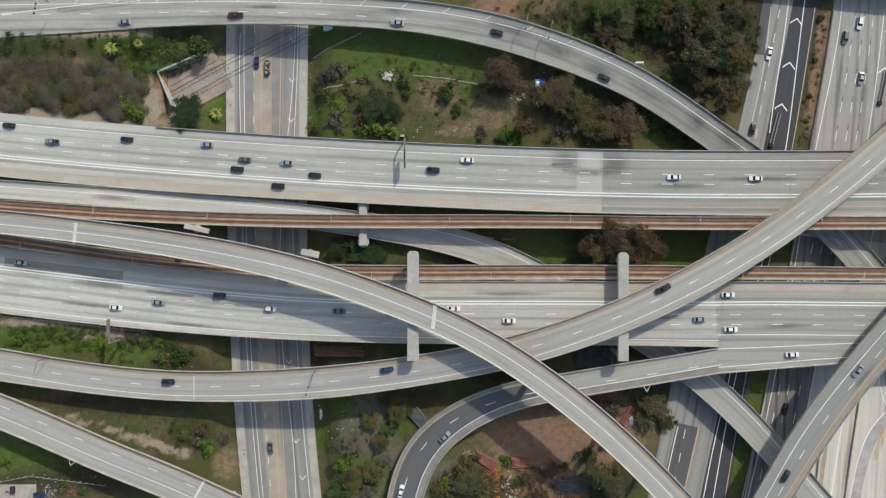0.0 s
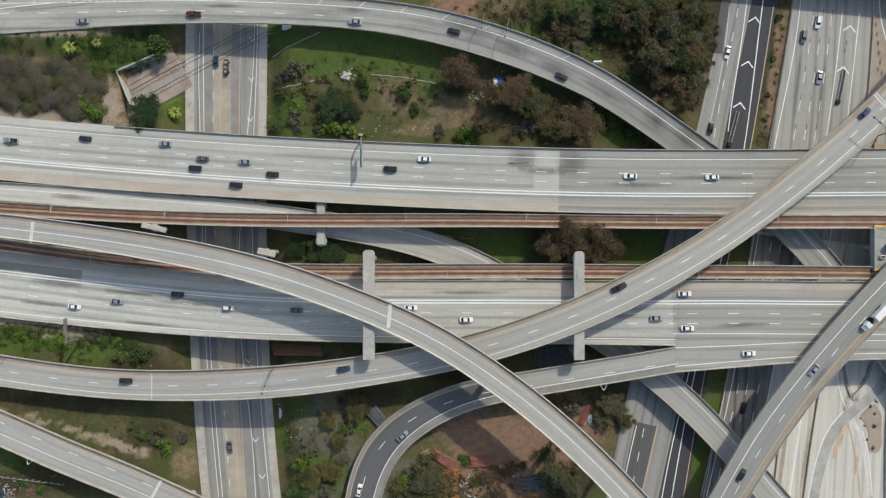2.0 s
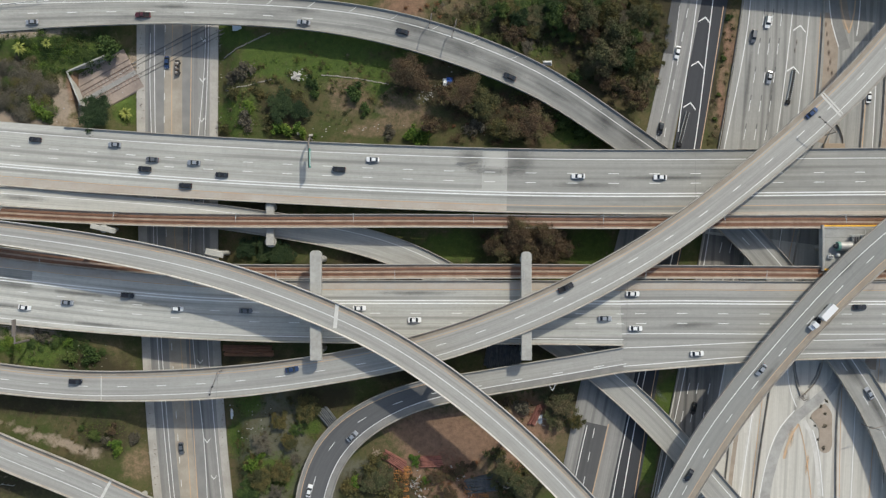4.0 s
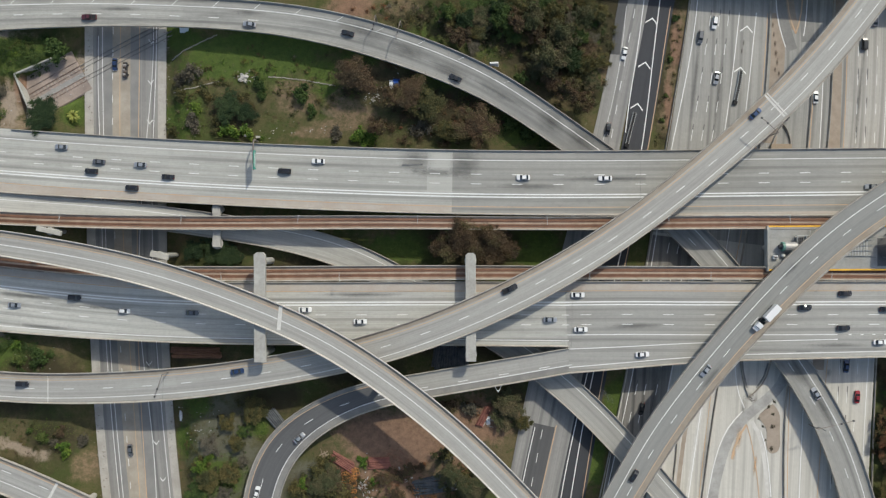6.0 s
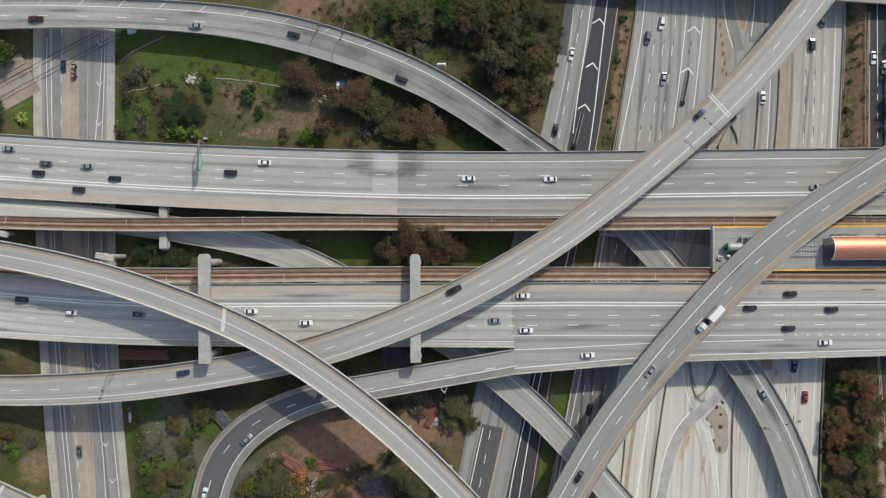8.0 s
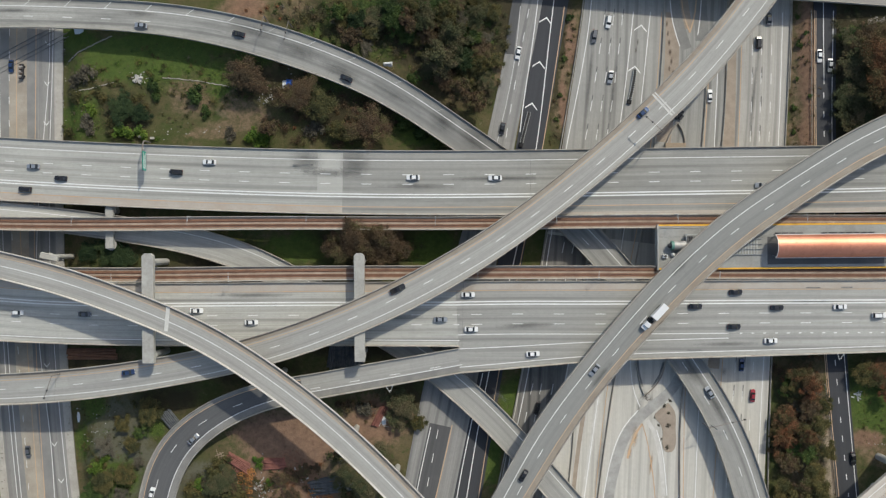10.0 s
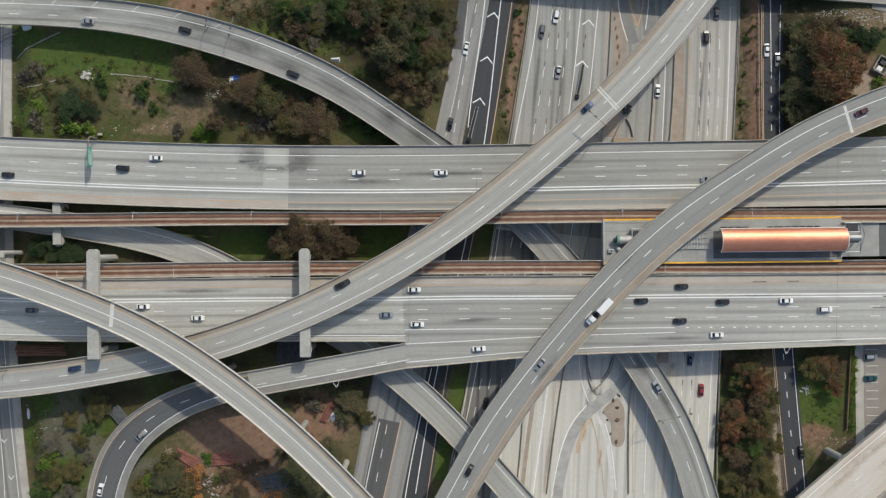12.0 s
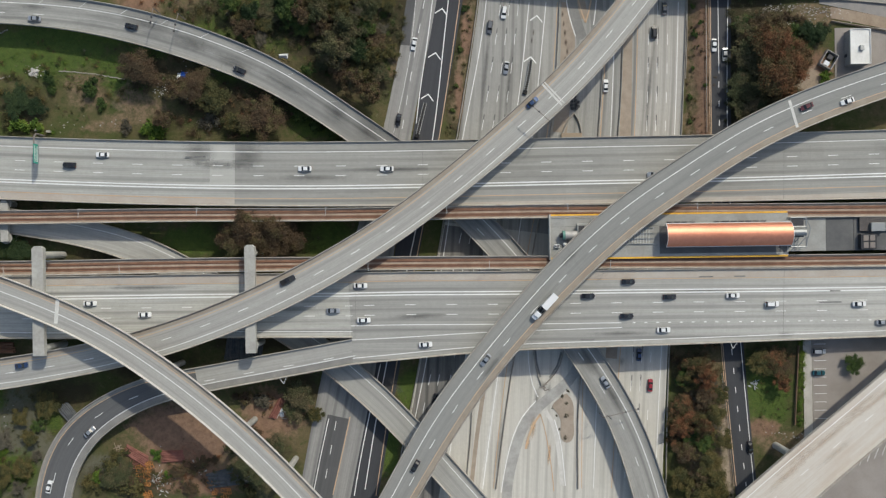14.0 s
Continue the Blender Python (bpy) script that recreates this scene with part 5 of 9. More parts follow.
stain(south2, south2_ob, [(251.2, -35.7, 3.5, 1.2), (193.0, -34.5, 14, 1.0), (223.3, -19.8, 16, 1.0), (152.8, -33.8, 14, 1.4), (120.9, -27.3, 12, 1.2)])
stain(rampm, rampm_ob, [(-17.4, 8.5, 6, 2), (-122.0, 19.0, 12, 1.4), (112.2, -53.2, 5, 1.4)])
stain(flyf, flyf_ob, [(174.4, -7.0, 8, 1.2), (146.3, -45.0, 8, 1.2)])
stain(flyh, flyh_ob, [(262.0, -71.5, 22, 1.6), (282.0, -56.0, 18, 1.5), (248.0, -84.0, 12, 1.8), (290.0, -51.0, 10, 1.2), (253.5, -75.7, 16, 2.2), (273.3, -60.3, 14, 1.6), (265.3, -75.9, 10, 1.4)], M_STAIN_BROWN)
M_STAIN_ORANGE = stain_material("orange_stain", (0.62, 0.34, 0.13), 0.6)
stain(harbor, harbor_ob, [(162.3, -70.2, 4.6, 1.3), (160.2, -75.6, 3.2, 0.9), (168.2, -80.0, 5.0, 0.7)], M_STAIN_ORANGE, 0.05)
M_STAIN_DIRT = stain_material("dirt_stain", (0.13, 0.085, 0.06), 0.75)
stain(harbor, harbor_ob, [(175.4, 82.5, 1.6, 0.6), (175.8, 79.0, 1.4, 0.5), (176.2, 75.6, 1.6, 0.6), (176.5, 72.0, 1.5, 0.7), (177.0, 68.6, 1.8, 0.6), (176.2, 66.0, 1.2, 0.5), (177.6, 64.6, 1.4, 0.5), (164.6, 76.0, 1.5, 0.4), (163.9, 73.0, 1.4, 0.4)], M_STAIN_DIRT, 0.05)
stain(harbor, harbor_ob, [(166.1, -54.8, 2.0, 2.0), (168.1, -58.3, 5, 1.5), (163.9, -59.3, 6, 1.2), (195.4, -46.2, 2, 1.5), (155.1, 56.8, 20, 1.0), (146.8, 63.2, 22, 1.0), (207.3, 56.1, 24, 1.0), (149.0, -79.0, 16, 1.0), (130.5, -57.8, 14, 1.2)], None, 0.03)

# ---- plants ----
def leaf_cloud(name, seed, lobes, leaves, size, mat, flat=0.75, core=0.48, loose=0.42, shake=0.6):
    """A crown of small leaves around several clumps (x, y, z, r), with gaps, loose sprays and an uneven edge."""
    rng = np.random.default_rng(seed)
    lob = np.array(lobes)
    share = lob[:, 3] ** 2
    pick = rng.choice(len(lob), leaves, p=share / share.sum())
    d = rng.normal(size=(leaves, 3))
    d[: int(leaves * 0.8), 2] = np.abs(d[: int(leaves * 0.8), 2])
    d /= np.linalg.norm(d, axis=1)[:, None]
    r = lob[pick, 3] * np.abs(rng.normal(core, loose, leaves))
    c = lob[pick, :3] + d * r[:, None] * np.array([1, 1, flat])
    up = d * (1.05 - shake) + np.array([0, 0, 0.6]) + rng.normal(size=(leaves, 3)) * shake
    a = np.cross(up, rng.normal(size=(leaves, 3)))
    a /= np.linalg.norm(a, axis=1)[:, None] + 1e-9
    b = np.cross(up, a)
    b /= np.linalg.norm(b, axis=1)[:, None] + 1e-9
    s = size * (0.5 + 1.0 * rng.random(leaves))[:, None]
    v = np.stack([c - a * s, c - b * s * 0.7, c + a * s, c + b * s * 0.7], 1).reshape(-1, 3)
    f = np.arange(leaves * 4).reshape(-1, 4).tolist()
    me = mesh_of(name, v, f, mat)
    tone = np.clip(rng.random(len(lob))[pick] + rng.normal(0, 0.12, leaves), 0, 1)
    me.attributes.new("tone", "FLOAT", "POINT").data.foreach_set("value", np.repeat(tone, 4).astype(np.float32))
    return me


def tree_form(seed, mat, label, radius=4.5, height=9.0, leaves=11500, size=0.19, name="tree", bare=0.0, least=0.5):
    """A trunk that forks into limbs of uneven length; leaf clumps sit along the limbs and their twigs."""
    rng = random.Random(seed)
    thing = tagged(new(name), label, "tree")
    bm = bmesh.new()
    top = Vector((rng.uniform(-0.3, 0.3), rng.uniform(-0.3, 0.3), height * 0.42))
    tube(bm, (0, 0, -0.6), top, radius * 0.075, radius * 0.05, 8)
    lobes = []
    count = rng.randint(7, 9)
    for i in range(count):
        a = (i + rng.uniform(-0.35, 0.35)) * 6.283 / count
        reach = radius * rng.uniform(least, 1.02 if least < 0.6 else 0.9)
        lift = height * rng.uniform(0.62, 0.92) * (1.06 - 0.28 * reach / radius)
        tip = Vector((math.cos(a) * reach, math.sin(a) * reach, lift))
        mid = top.lerp(tip, 0.5) + Vector((0, 0, height * 0.10))
        tube(bm, top, mid, radius * 0.04, radius * 0.026, 6)
        tube(bm, mid, tip, radius * 0.026, radius * 0.008, 5)
        for k in range(6):
            if rng.random() < bare:
                continue
            q = mid.lerp(tip, rng.uniform(-0.25, 1.0))
            side = Vector((rng.gauss(0, 0.15), rng.gauss(0, 0.15), rng.gauss(0.02, 0.05))) * radius
            tube(bm, q, q + side * 0.9, radius * 0.014, radius * 0.006, 4)
            p = q + side
            lobes.append((p.x, p.y, p.z, radius * rng.uniform(0.15, 0.30)))
    for _ in range(5):
        lobes.append((rng.gauss(0, 0.16) * radius, rng.gauss(0, 0.16) * radius, height * rng.uniform(0.7, 0.85), radius * rng.uniform(0.2, 0.32)))
    part("trunk", bm, M_BARK, thing, "dark bark trunk with limbs")
    child("crown", leaf_cloud("crown", seed, lobes, leaves, size, mat), thing)
    return thing


def bush_form(seed, mat, label, radius=1.6, leaves=1500, size=0.15, name="shrub"):
    rng = random.Random(seed)
    lobes = [(rng.gauss(0, 0.38) * radius, rng.gauss(0, 0.38) * radius, radius * rng.uniform(0.15, 0.5), radius * rng.uniform(0.25, 0.55)) for _ in range(9)]
    return tagged(new(name, leaf_cloud(name, seed, lobes, leaves, size, mat, 0.7)), label, "shrub")


FORMS = {
    "g": [tree_form(11 + i, M_LEAF_GREEN, "leafy dark green tree growing on a weedy bank") for i in range(2)],
    "o": [tree_form(21 + i, M_LEAF_OLIVE, "olive green tree with a patchy crown") for i in range(3)],
    "b": [tree_form(31 + i, M_LEAF_BROWN, "drought-browned tree with a ragged crown") for i in range(3)],
    "r": [tree_form(45 + i, M_LEAF_RUST, "rust-brown tree with a ragged crown") for i in range(2)],
    "B": [tree_form(81 + i, M_LEAF_BROWN, "broad drought-browned tree with a ragged crown", leaves=26000, size=0.115) for i in range(2)],
    "R": [tree_form(85 + i, M_LEAF_RUST, "broad rust-brown tree with a ragged crown", leaves=26000, size=0.115) for i in range(2)],
    "e": [tree_form(13 + i, M_LEAF_DEEP, "dense deep green tree with a rounded crown", leaves=15000, size=0.15, least=0.72) for i in range(2)],
    "d": [tree_form(37 + i, M_LEAF_DARK, "dark brownish olive tree in dense woodland") for i in range(3)],
    "y": [tree_form(41 + i, M_LEAF_GREY, "grey-brown half-bare tree on a weedy bank", leaves=4200, bare=0.25) for i in range(2)],
}
BUSHES = {
    "g": [bush_form(51 + i, M_LEAF_GREEN, "rounded dark green shrub on a bank") for i in range(2)],
    "o": [bush_form(55 + i, M_LEAF_OLIVE, "rounded olive green shrub on a bank") for i in range(2)],
    "l": [bush_form(59 + i, M_LEAF_LIME, "bright yellow-green shrub on a bank") for i in range(2)],
    "y": [bush_form(63 + i, M_LEAF_GREY, "dry grey-brown shrub on a bank") for i in range(2)],
    "b": [bush_form(67 + i, M_LEAF_BROWN, "rust-brown shrub on a bank") for i in range(2)],
}
planted = random.Random(7)
USED = set()


def put(forms, unit, x, y, r, squash=1.0, z=None):
    fresh = [f for f in forms if f.name not in USED]
    form = fresh[0] if fresh else planted.choice(forms)
    s = r / unit
    m = Matrix.Translation((x, y, ground_height(x, y) if z is None else z)) @ Matrix.Rotation(planted.uniform(0, 6.28), 4, "Z")
    if form.name not in USED:
        USED.add(form.name)
        form.matrix_basis = m
        ob = form
    else:
        ob = copy_thing(form, m)
    ob.scale = (s * planted.uniform(0.85, 1.18), s * planted.uniform(0.85, 1.18), s * squash)
    return ob


def trees(kind, rows, squash=1.0):
    for x, y, r in rows:
        put(FORMS[kind], 4.5, x, y, r, squash if squash > 1.05 else squash * 0.66)


def shrubs(kind, rows):
    for x, y, r in rows:
        put(BUSHES[kind], 1.6, x, y, r)


trees("g", [(80.5, 78.0, 3.8), (90.0, 90.0, 5.0), (76.5, 81.0, 4.2), (70.0, 90.5, 4.6), (62.0, 88.0, 4.0)], 1.0)
trees("o", [(100.0, 62.0, 4.4), (111.0, 86.0, 3.6), (111.5, 69.0, 3.0), (87.5, 72.5, 3.6)], 1.0)
trees("d", [(108.0, 61.0, 3.6), (87.0, 65.5, 3.4), (96.0, 70.0, 4.0)], 1.0)
trees("b", [(93.5, 62.0, 4.4), (98.0, 91.0, 4.8), (106.0, 72.5, 4.0)], 1.0)
trees("o", [(80.0, 90.0, 4.6), (84.5, 77.0, 3.8)], 1.0)
trees("o", [(105.5, 90.5, 4.2), (66.0, 79.5, 3.6)], 1.0)
trees("e", [(-94.6, 50.4, 6.6), (-25.7, 53.0, 5.0), (-19.4, 50.9, 4.2)], 0.7)
trees("e", [(-29.9, -0.2, 5.0), (-24.7, -1.9, 4.0), (-38.7, 0.2, 4.0)], 0.75)
trees("B", [(21.5, 62.8, 7.4), (65.3, 44.5, 6.8), (41.0, 56.6, 6.0)], 1.05)
trees("b", [(29.9, 44.2, 4.0), (34.5, 54.5, 4.4)], 1.1)
trees("r", [(60.2, 48.0, 4.0)], 1.0)
trees("d", [(67.7, 83.7, 5.5), (241.4, 43.6, 6.0), (239.5, 53.8, 5.5), (244.7, 36.6, 5.0)], 0.85)
trees("o", [(48.4, 52.1, 6.4), (54.3, 43.5, 4.0), (58.2, 84.6, 5.0), (82.4, -63.5, 3.4)], 0.95)
trees("d", [(76.8, -56.6, 6.0), (71.0, -52.4, 4.0)], 0.95)
trees("B", [(59.0, 3.0, 7.8), (70.0, 2.6, 7.6), (64.6, 0.4, 7.2)], 1.06)
trees("B", [(61.5, 4.6, 6.6), (69.5, 4.8, 6.4)], 1.34)
trees("B", [(76.0, 0.6, 5.6), (53.0, 1.4, 5.4)], 1.06)
trees("d", [(54.9, -83.3, 4.2), (63.1, -87.4, 4.6), (67.6, -74.0, 3.6), (75.0, -62.3, 4.5), (11.0, -84.0, 4.2), (6.5, -86.5, 3.6)], 0.75)
trees("b", [(40.0, -81.0, 2.6), (31.6, -84.4, 2.8), (15.4, -88.6, 3.0), (36.0, -90.5, 3.0)], 0.8)
shrubs("l", [(23.0, -76.8, 1.9), (23.4, -79.6, 1.7), (27.5, -85.2, 1.8), (1.5, -86.0, 2.2)])
trees("d", [(92.0, 69.1, 5.5), (104.6, 84.3, 4.5), (96.9, 76.8, 5.0), (86.4, 83.7, 4.5)], 1.3)
trees("e", [(100.9, 68.3, 4.2), (74.5, 87.3, 4.0), (61.2, 82.6, 3.6)], 1.2)
trees("b", [(59.2, 77.1, 3.6), (87.4, 78.2, 3.6)], 1.3)
trees("o", [(106.2, 66.9, 3.4), (93.8, 85.2, 4.0)], 1.3)
trees("g", [(74.7, 83.9, 4.4), (54.3, 85.9, 4.0), (103.3, 77.4, 3.2), (81.4, 61.9, 2.6)], 1.2)
trees("y", [(98.9, 85.3, 3.6), (64.5, 74.1, 3.0), (108.6, 77.5, 2.8)], 0.7)
trees("b", [(98.9, 57.6, 5.0), (104.7, 53.3, 4.2), (80.3, 81.7, 4.2)], 1.3)
trees("o", [(-26.6, -63.8, 3.6), (-16.2, -58.3, 4.8), (-33.4, -83.6, 5.0), (-25.8, -82.0, 4.2), (-22.8, -71.6, 3.8)], 0.8)
trees("g", [(-38.4, -90.0, 4.6), (-20.6, -67.0, 2.6), (-18.0, -62.6, 2.8)], 0.7)
trees("y", [(-33.2, -71.8, 4.4), (-28.0, -89.6, 3.6), (-21.5, -78.0, 2.6)], 0.6)
shrubs("l", [(-37.9, -80.4, 3.4), (-34.0, -77.6, 2.2)])
trees("r", [(221.3, -47.1, 4.6), (216.6, -61.9, 4.6), (249.2, -45.7, 4.6), (214.3, -68.2, 3.2), (225.4, -55.9, 3.6)], 1.0)
trees("R", [(223.8, -50.0, 4.4), (215.8, -70.2, 3.8), (223.4, -69.4, 4.0), (251.6, -53.6, 3.4)], 1.08)
trees("o", [(227.6, -64.9, 4.4), (225.3, -81.1, 4.8)], 0.9)
trees("r", [(220.6, -66.1, 4.0), (214.9, -76.2, 3.2)], 0.9)
trees("g", [(218.4, -51.5, 3.6), (219.0, -73.0, 3.4), (224.6, -76.0, 3.4)], 1.0)
trees("b", [(224.4, -59.5, 4.2), (218.4, -79.2, 4.5), (222.6, -87.1, 4.5), (252.6, -49.0, 3.6)], 1.0)
trees("y", [(226.1, -52.2, 3.6), (230.8, -56.1, 2.6), (226.9, -72.4, 3.0)], 0.7)
trees("o", [(227.3, -88.3, 4.5), (216.2, -88.4, 4.5), (230.2, -74.3, 4.0), (221.8, -94.6, 5.0), (228.9, -94.7, 4.0), (244.6, -45.8, 4.5), (220.2, -52.9, 4.0), (229.5, -58.0, 3.5)], 1.0)
trees("d", [(241.5, 64.2, 6.5), (241.4, 53.1, 6.0), (241.4, 73.8, 5.0), (245.1, 44.4, 5.0)], 0.9)
trees("R", [(249.6, 54.8, 9.0), (246.4, 67.0, 7.5), (254.5, 60.5, 6.5)], 1.1)
trees("r", [(252.7, 71.0, 4.0), (255.4, 49.6, 4.0)], 1.1)
trees("b", [(244.7, 74.2, 5.5), (255.0, 63.2, 4.5)], 1.0)
trees("e", [(267.0, 72.6, 3.8), (263.0, 73.6, 3.2), (264.8, 70.2, 2.4)], 0.9)
shrubs("b", [(251.2, 79.1, 2.2), (256.6, 78.8, 2.0), (259.2, 78.4, 1.7), (262.0, 77.9, 1.7), (270.2, 75.4, 1.5)])
shrubs("g", [(261.7, 66.0, 2.4), (263.0, 68.4, 2.0), (259.9, 70.0, 2.6), (258.2, 73.6, 2.6)])
trees("g", [(277.6, -47.1, 3.2), (240.2, 76.3, 4.0)], 0.9)
shrubs("g", [(-14.4, 62.1, 2.6), (-12.9, 57.9, 2.2), (2.3, 57.9, 3.6), (4.6, 50.9, 2.2), (-91.0, 74.0, 4.0), (-98.0, -39.8, 3.6), (-103.9, -40.8, 3.0), (-149.7, -31.7, 2.5), (77.8, 44.7, 4.2), (84.3, 41.7, 4.5), (89.8, 39.8, 3.6), (80.9, 46.8, 3.2)])
shrubs("g", [(223.4, 84.0, 1.3), (223.8, 74.5, 1.6), (223.2, 62.0, 1.2), (222.0, 50.5, 1.5), (221.6, 41.5, 1.4), (226.5, 55.0, 1.1), (225.8, 78.0, 1.0), (137.6, 69.5, 1.4), (139.8, 85.0, 1.5), (134.0, 48.0, 1.3), (135.6, 57.0, 1.2)])
shrubs("l", [(-88.5, -74.2, 3.4)])
shrubs("y", [(-82.8, -71.0, 2.6), (-92.5, -71.5, 2.0)])
shrubs("b", [(-89.8, -67.2, 2.4)])
shrubs("g", [(-96.5, -68.2, 2.8), (-100.5, -66.5, 1.8)])
shrubs("y", [(173.5, -58.6, 0.8), (174.8, -61.1, 0.8), (169.9, -62.5, 0.6), (171.1, -65.7, 0.6), (174.5, -66.2, 0.9), (172.1, -71.1, 0.6), (174.3, -74.3, 0.9), (175.6, -56.8, 0.7)])
shrubs("l", [(-39.1, 52.5, 3.0), (-25.9, 43.3, 3.8), (-19.6, 42.8, 3.2), (25.1, 42.1, 4.2), (21.6, 42.6, 3.2), (-158.1, -33.3, 2.6), (-141.3, -33.3, 2.4), (-128.7, -34.4, 2.2), (-161.2, -38.6, 2.0), (-105.7, -35.4, 2.4), (-162.6, -79.6, 2.6), (-141.0, -88.0, 1.6), (-134.0, -90.0, 1.6), (268.7, 56.4, 2.4), (270.4, 57.4, 2.0), (-114.1, 51.6, 4.2), (-117.2, 53.7, 3.5)])
shrubs("y", [(-40.5, 65.0, 3.6), (-44.7, 62.9, 2.6), (-38.5, 46.6, 3.0), (13.7, 43.4, 2.2), (44.5, 43.5, 3.0), (225.2, -50.9, 3.2), (-115.1, -33.3, 2.6), (-117.2, -31.2, 2.2), (54.2, -77.0, 2.2), (62.5, -57.9, 3.6)])
shrubs("o", [(-138.8, 72.3, 2.4), (-43.7, 57.7, 2.8), (-34.3, 57.7, 2.2), (-30.1, 47.2, 2.8), (-48.2, 45.4, 2.6), (7.5, -82.8, 4.2), (13.7, -89.1, 4.6), (53.1, -75.6, 3.6), (61.5, -84.9, 4.0), (-0.8, -89.1, 3.6), (9.6, -77.9, 2.6), (57.3, -91.1, 4.0)])
shrubs("b", [(36.0, -84.0, 2.6), (60.4, -70.4, 3.0), (55.2, -57.9, 3.0), (214.4, -46.0, 2.4), (214.7, -75.0, 2.6), (44.2, -80.4, 2.0)])


def palm_form(label, r=2.0, seed=3):
    """A low palm: a short ringed stem and arching fronds of paired leaflets."""
    rng = random.Random(seed)
    thing = tagged(new("palm"), label, "palm")
    bm = bmesh.new()
    tube(bm, (0, 0, -0.4), (0, 0, 1.3), 0.28, 0.22, 8)
    part("stem", bm, M_BARK, thing)
    for k in range(18):
        a = k * 2.4 + rng.uniform(-0.2, 0.2)
        reach, rise = r * rng.uniform(0.75, 1.1), rng.uniform(0.5, 1.3)
        verts, faces = [], []
        for j in range(7):
            u = j / 6
            d, z = reach * u, 1.3 + rise * math.sin(u * 2.2) - 0.6 * u * u
            wide = 0.30 * math.sin(0.35 + 2.6 * u) * r / 2
            for w_, dz in ((-wide, -0.1), (0.0, 0.0), (wide, -0.1)):
                verts.append((d * math.cos(a) - w_ * math.sin(a), d * math.sin(a) + w_ * math.cos(a), z + dz))
        for j in range(6):
            for q in (0, 1):
                i = 3 * j + q
                faces.append((i, i + 1, i + 4, i + 3))
        child("frond", mesh_of("frond", verts, faces, M_FROND), thing)
    return thing


M_FROND = mottled("palm_frond", (0.26, 0.27, 0.06), (0.16, 0.19, 0.04), 0.8, 4.0, 0.6)
palm = palm_form("low yellow-green palm on a grassy bank")
for x, y, r in ((-122.5, 74.0, 2.6), (-112.4, 75.7, 1.9), (-85.2, 50.6, 2.6)):
    m = Matrix.Translation((x, y, ground_height(x, y)))
    if x < -120:
        palm.matrix_basis = m
        ob = palm
    else:
        ob = copy_thing(palm, m)
    ob.scale = (r / 2, r / 2, r / 2)

# ---- thickets, verges, grass and litter: too many to count ----
def thicket(name, label, mat, seed, spots, per=26, r=1.5, size=0.18, low=0.2, dense=1.0, mound=False):
    """Low scrub over ellipses (x, y, half width, half height) in plan."""
    rng = np.random.default_rng(seed)
    lobes = []
    for cx, cy, rx, ry in spots:
        for _ in range(max(3, int(rx * ry / per * 2.2))):
            a, q = rng.uniform(0, 6.28), math.sqrt(rng.random())
            x, y = cx + rx * q * math.cos(a), cy + ry * q * math.sin(a)
            lobes.append((x, y, ground_height(x, y) + low, r * rng.uniform(0.5, 1.4)))
    area = sum(q[3] ** 2 for q in lobes)
    return tagged(new(name, leaf_cloud(name, seed, lobes, int(area * 55 * dense), size, mat, 0.75, *((0.85, 0.16, 0.3) if mound else ()))), label, "shrubs", kind="stuff")


NORTH_WOODS = [(67.7, 82.2, 30, 12), (44.8, 87.4, 18, 7), (93.6, 79.1, 26, 16), (100.9, 62.5, 14, 12), (110.8, 81.4, 4, 18)]
thicket("scrub", "olive woodland scrub", M_LEAF_OLIVE, 60, NORTH_WOODS, 40, 1.7, 0.15, 0.8)
thicket("scrub", "green woodland scrub", M_LEAF_GREEN, 61, NORTH_WOODS, 26, 1.6, 0.15, 0.6)
thicket("scrub", "golden dry weeds in a clearing", M_LEAF_GOLD, 87, [(73.5, 70.5, 7, 4.5), (70.0, 74.5, 4, 3)], 5, 1.0, 0.13)
thicket("scrub", "brown woodland scrub", M_LEAF_BROWN, 62, NORTH_WOODS, 70, 1.6, 0.15, 1.0)
thicket("scrub", "dry grey woodland scrub", M_LEAF_GREY, 63, NORTH_WOODS, 90, 1.4, 0.15, 0.6)
thicket("scrub", "brown and olive scrub on a slope", M_LEAF_BROWN, 64, [(53.1, 46.9, 28, 9), (36.5, 60.4, 12, 8), (22.0, 62.5, 8, 7)], 16, 1.8, 0.16, 0.8)
LOOP_BANK = [(-30.1, -72.9, 14, 20), (-36.4, -85.5, 10, 8), (-17.6, -75.0, 6, 14)]
thicket("scrub", "olive weeds beside the loop ramp", M_LEAF_OLIVE, 65, LOOP_BANK, 34, 1.0, 0.14)
thicket("scrub", "green weeds beside the loop ramp", M_LEAF_GREEN, 66, LOOP_BANK, 60, 1.0, 0.14)
thicket("scrub", "bright green weeds beside the loop ramp", M_LEAF_LIME, 67, [(-44.5, -74.0, 2, 6), (-14.5, -67.0, 2.5, 4), (1.2, -86.6, 3, 5), (-4.5, -82.0, 1.5, 6)], 10, 0.7, 0.14)
GREY_BANK = [(-140.8, 59.8, 24, 8), (-155.5, 57.7, 13, 7), (-125.2, 60.8, 14, 10), (-148.2, 64.0, 16, 7), (-118.9, 55.6, 9, 7), (-159.7, 60.8, 10, 8), (-132.5, 54.5, 16, 4)]
thicket("scrub", "dense grey-brown scrub covering a bank", M_LEAF_GREY, 71, GREY_BANK, 8, 2.4, 0.17, 0.45, 2.0, True)
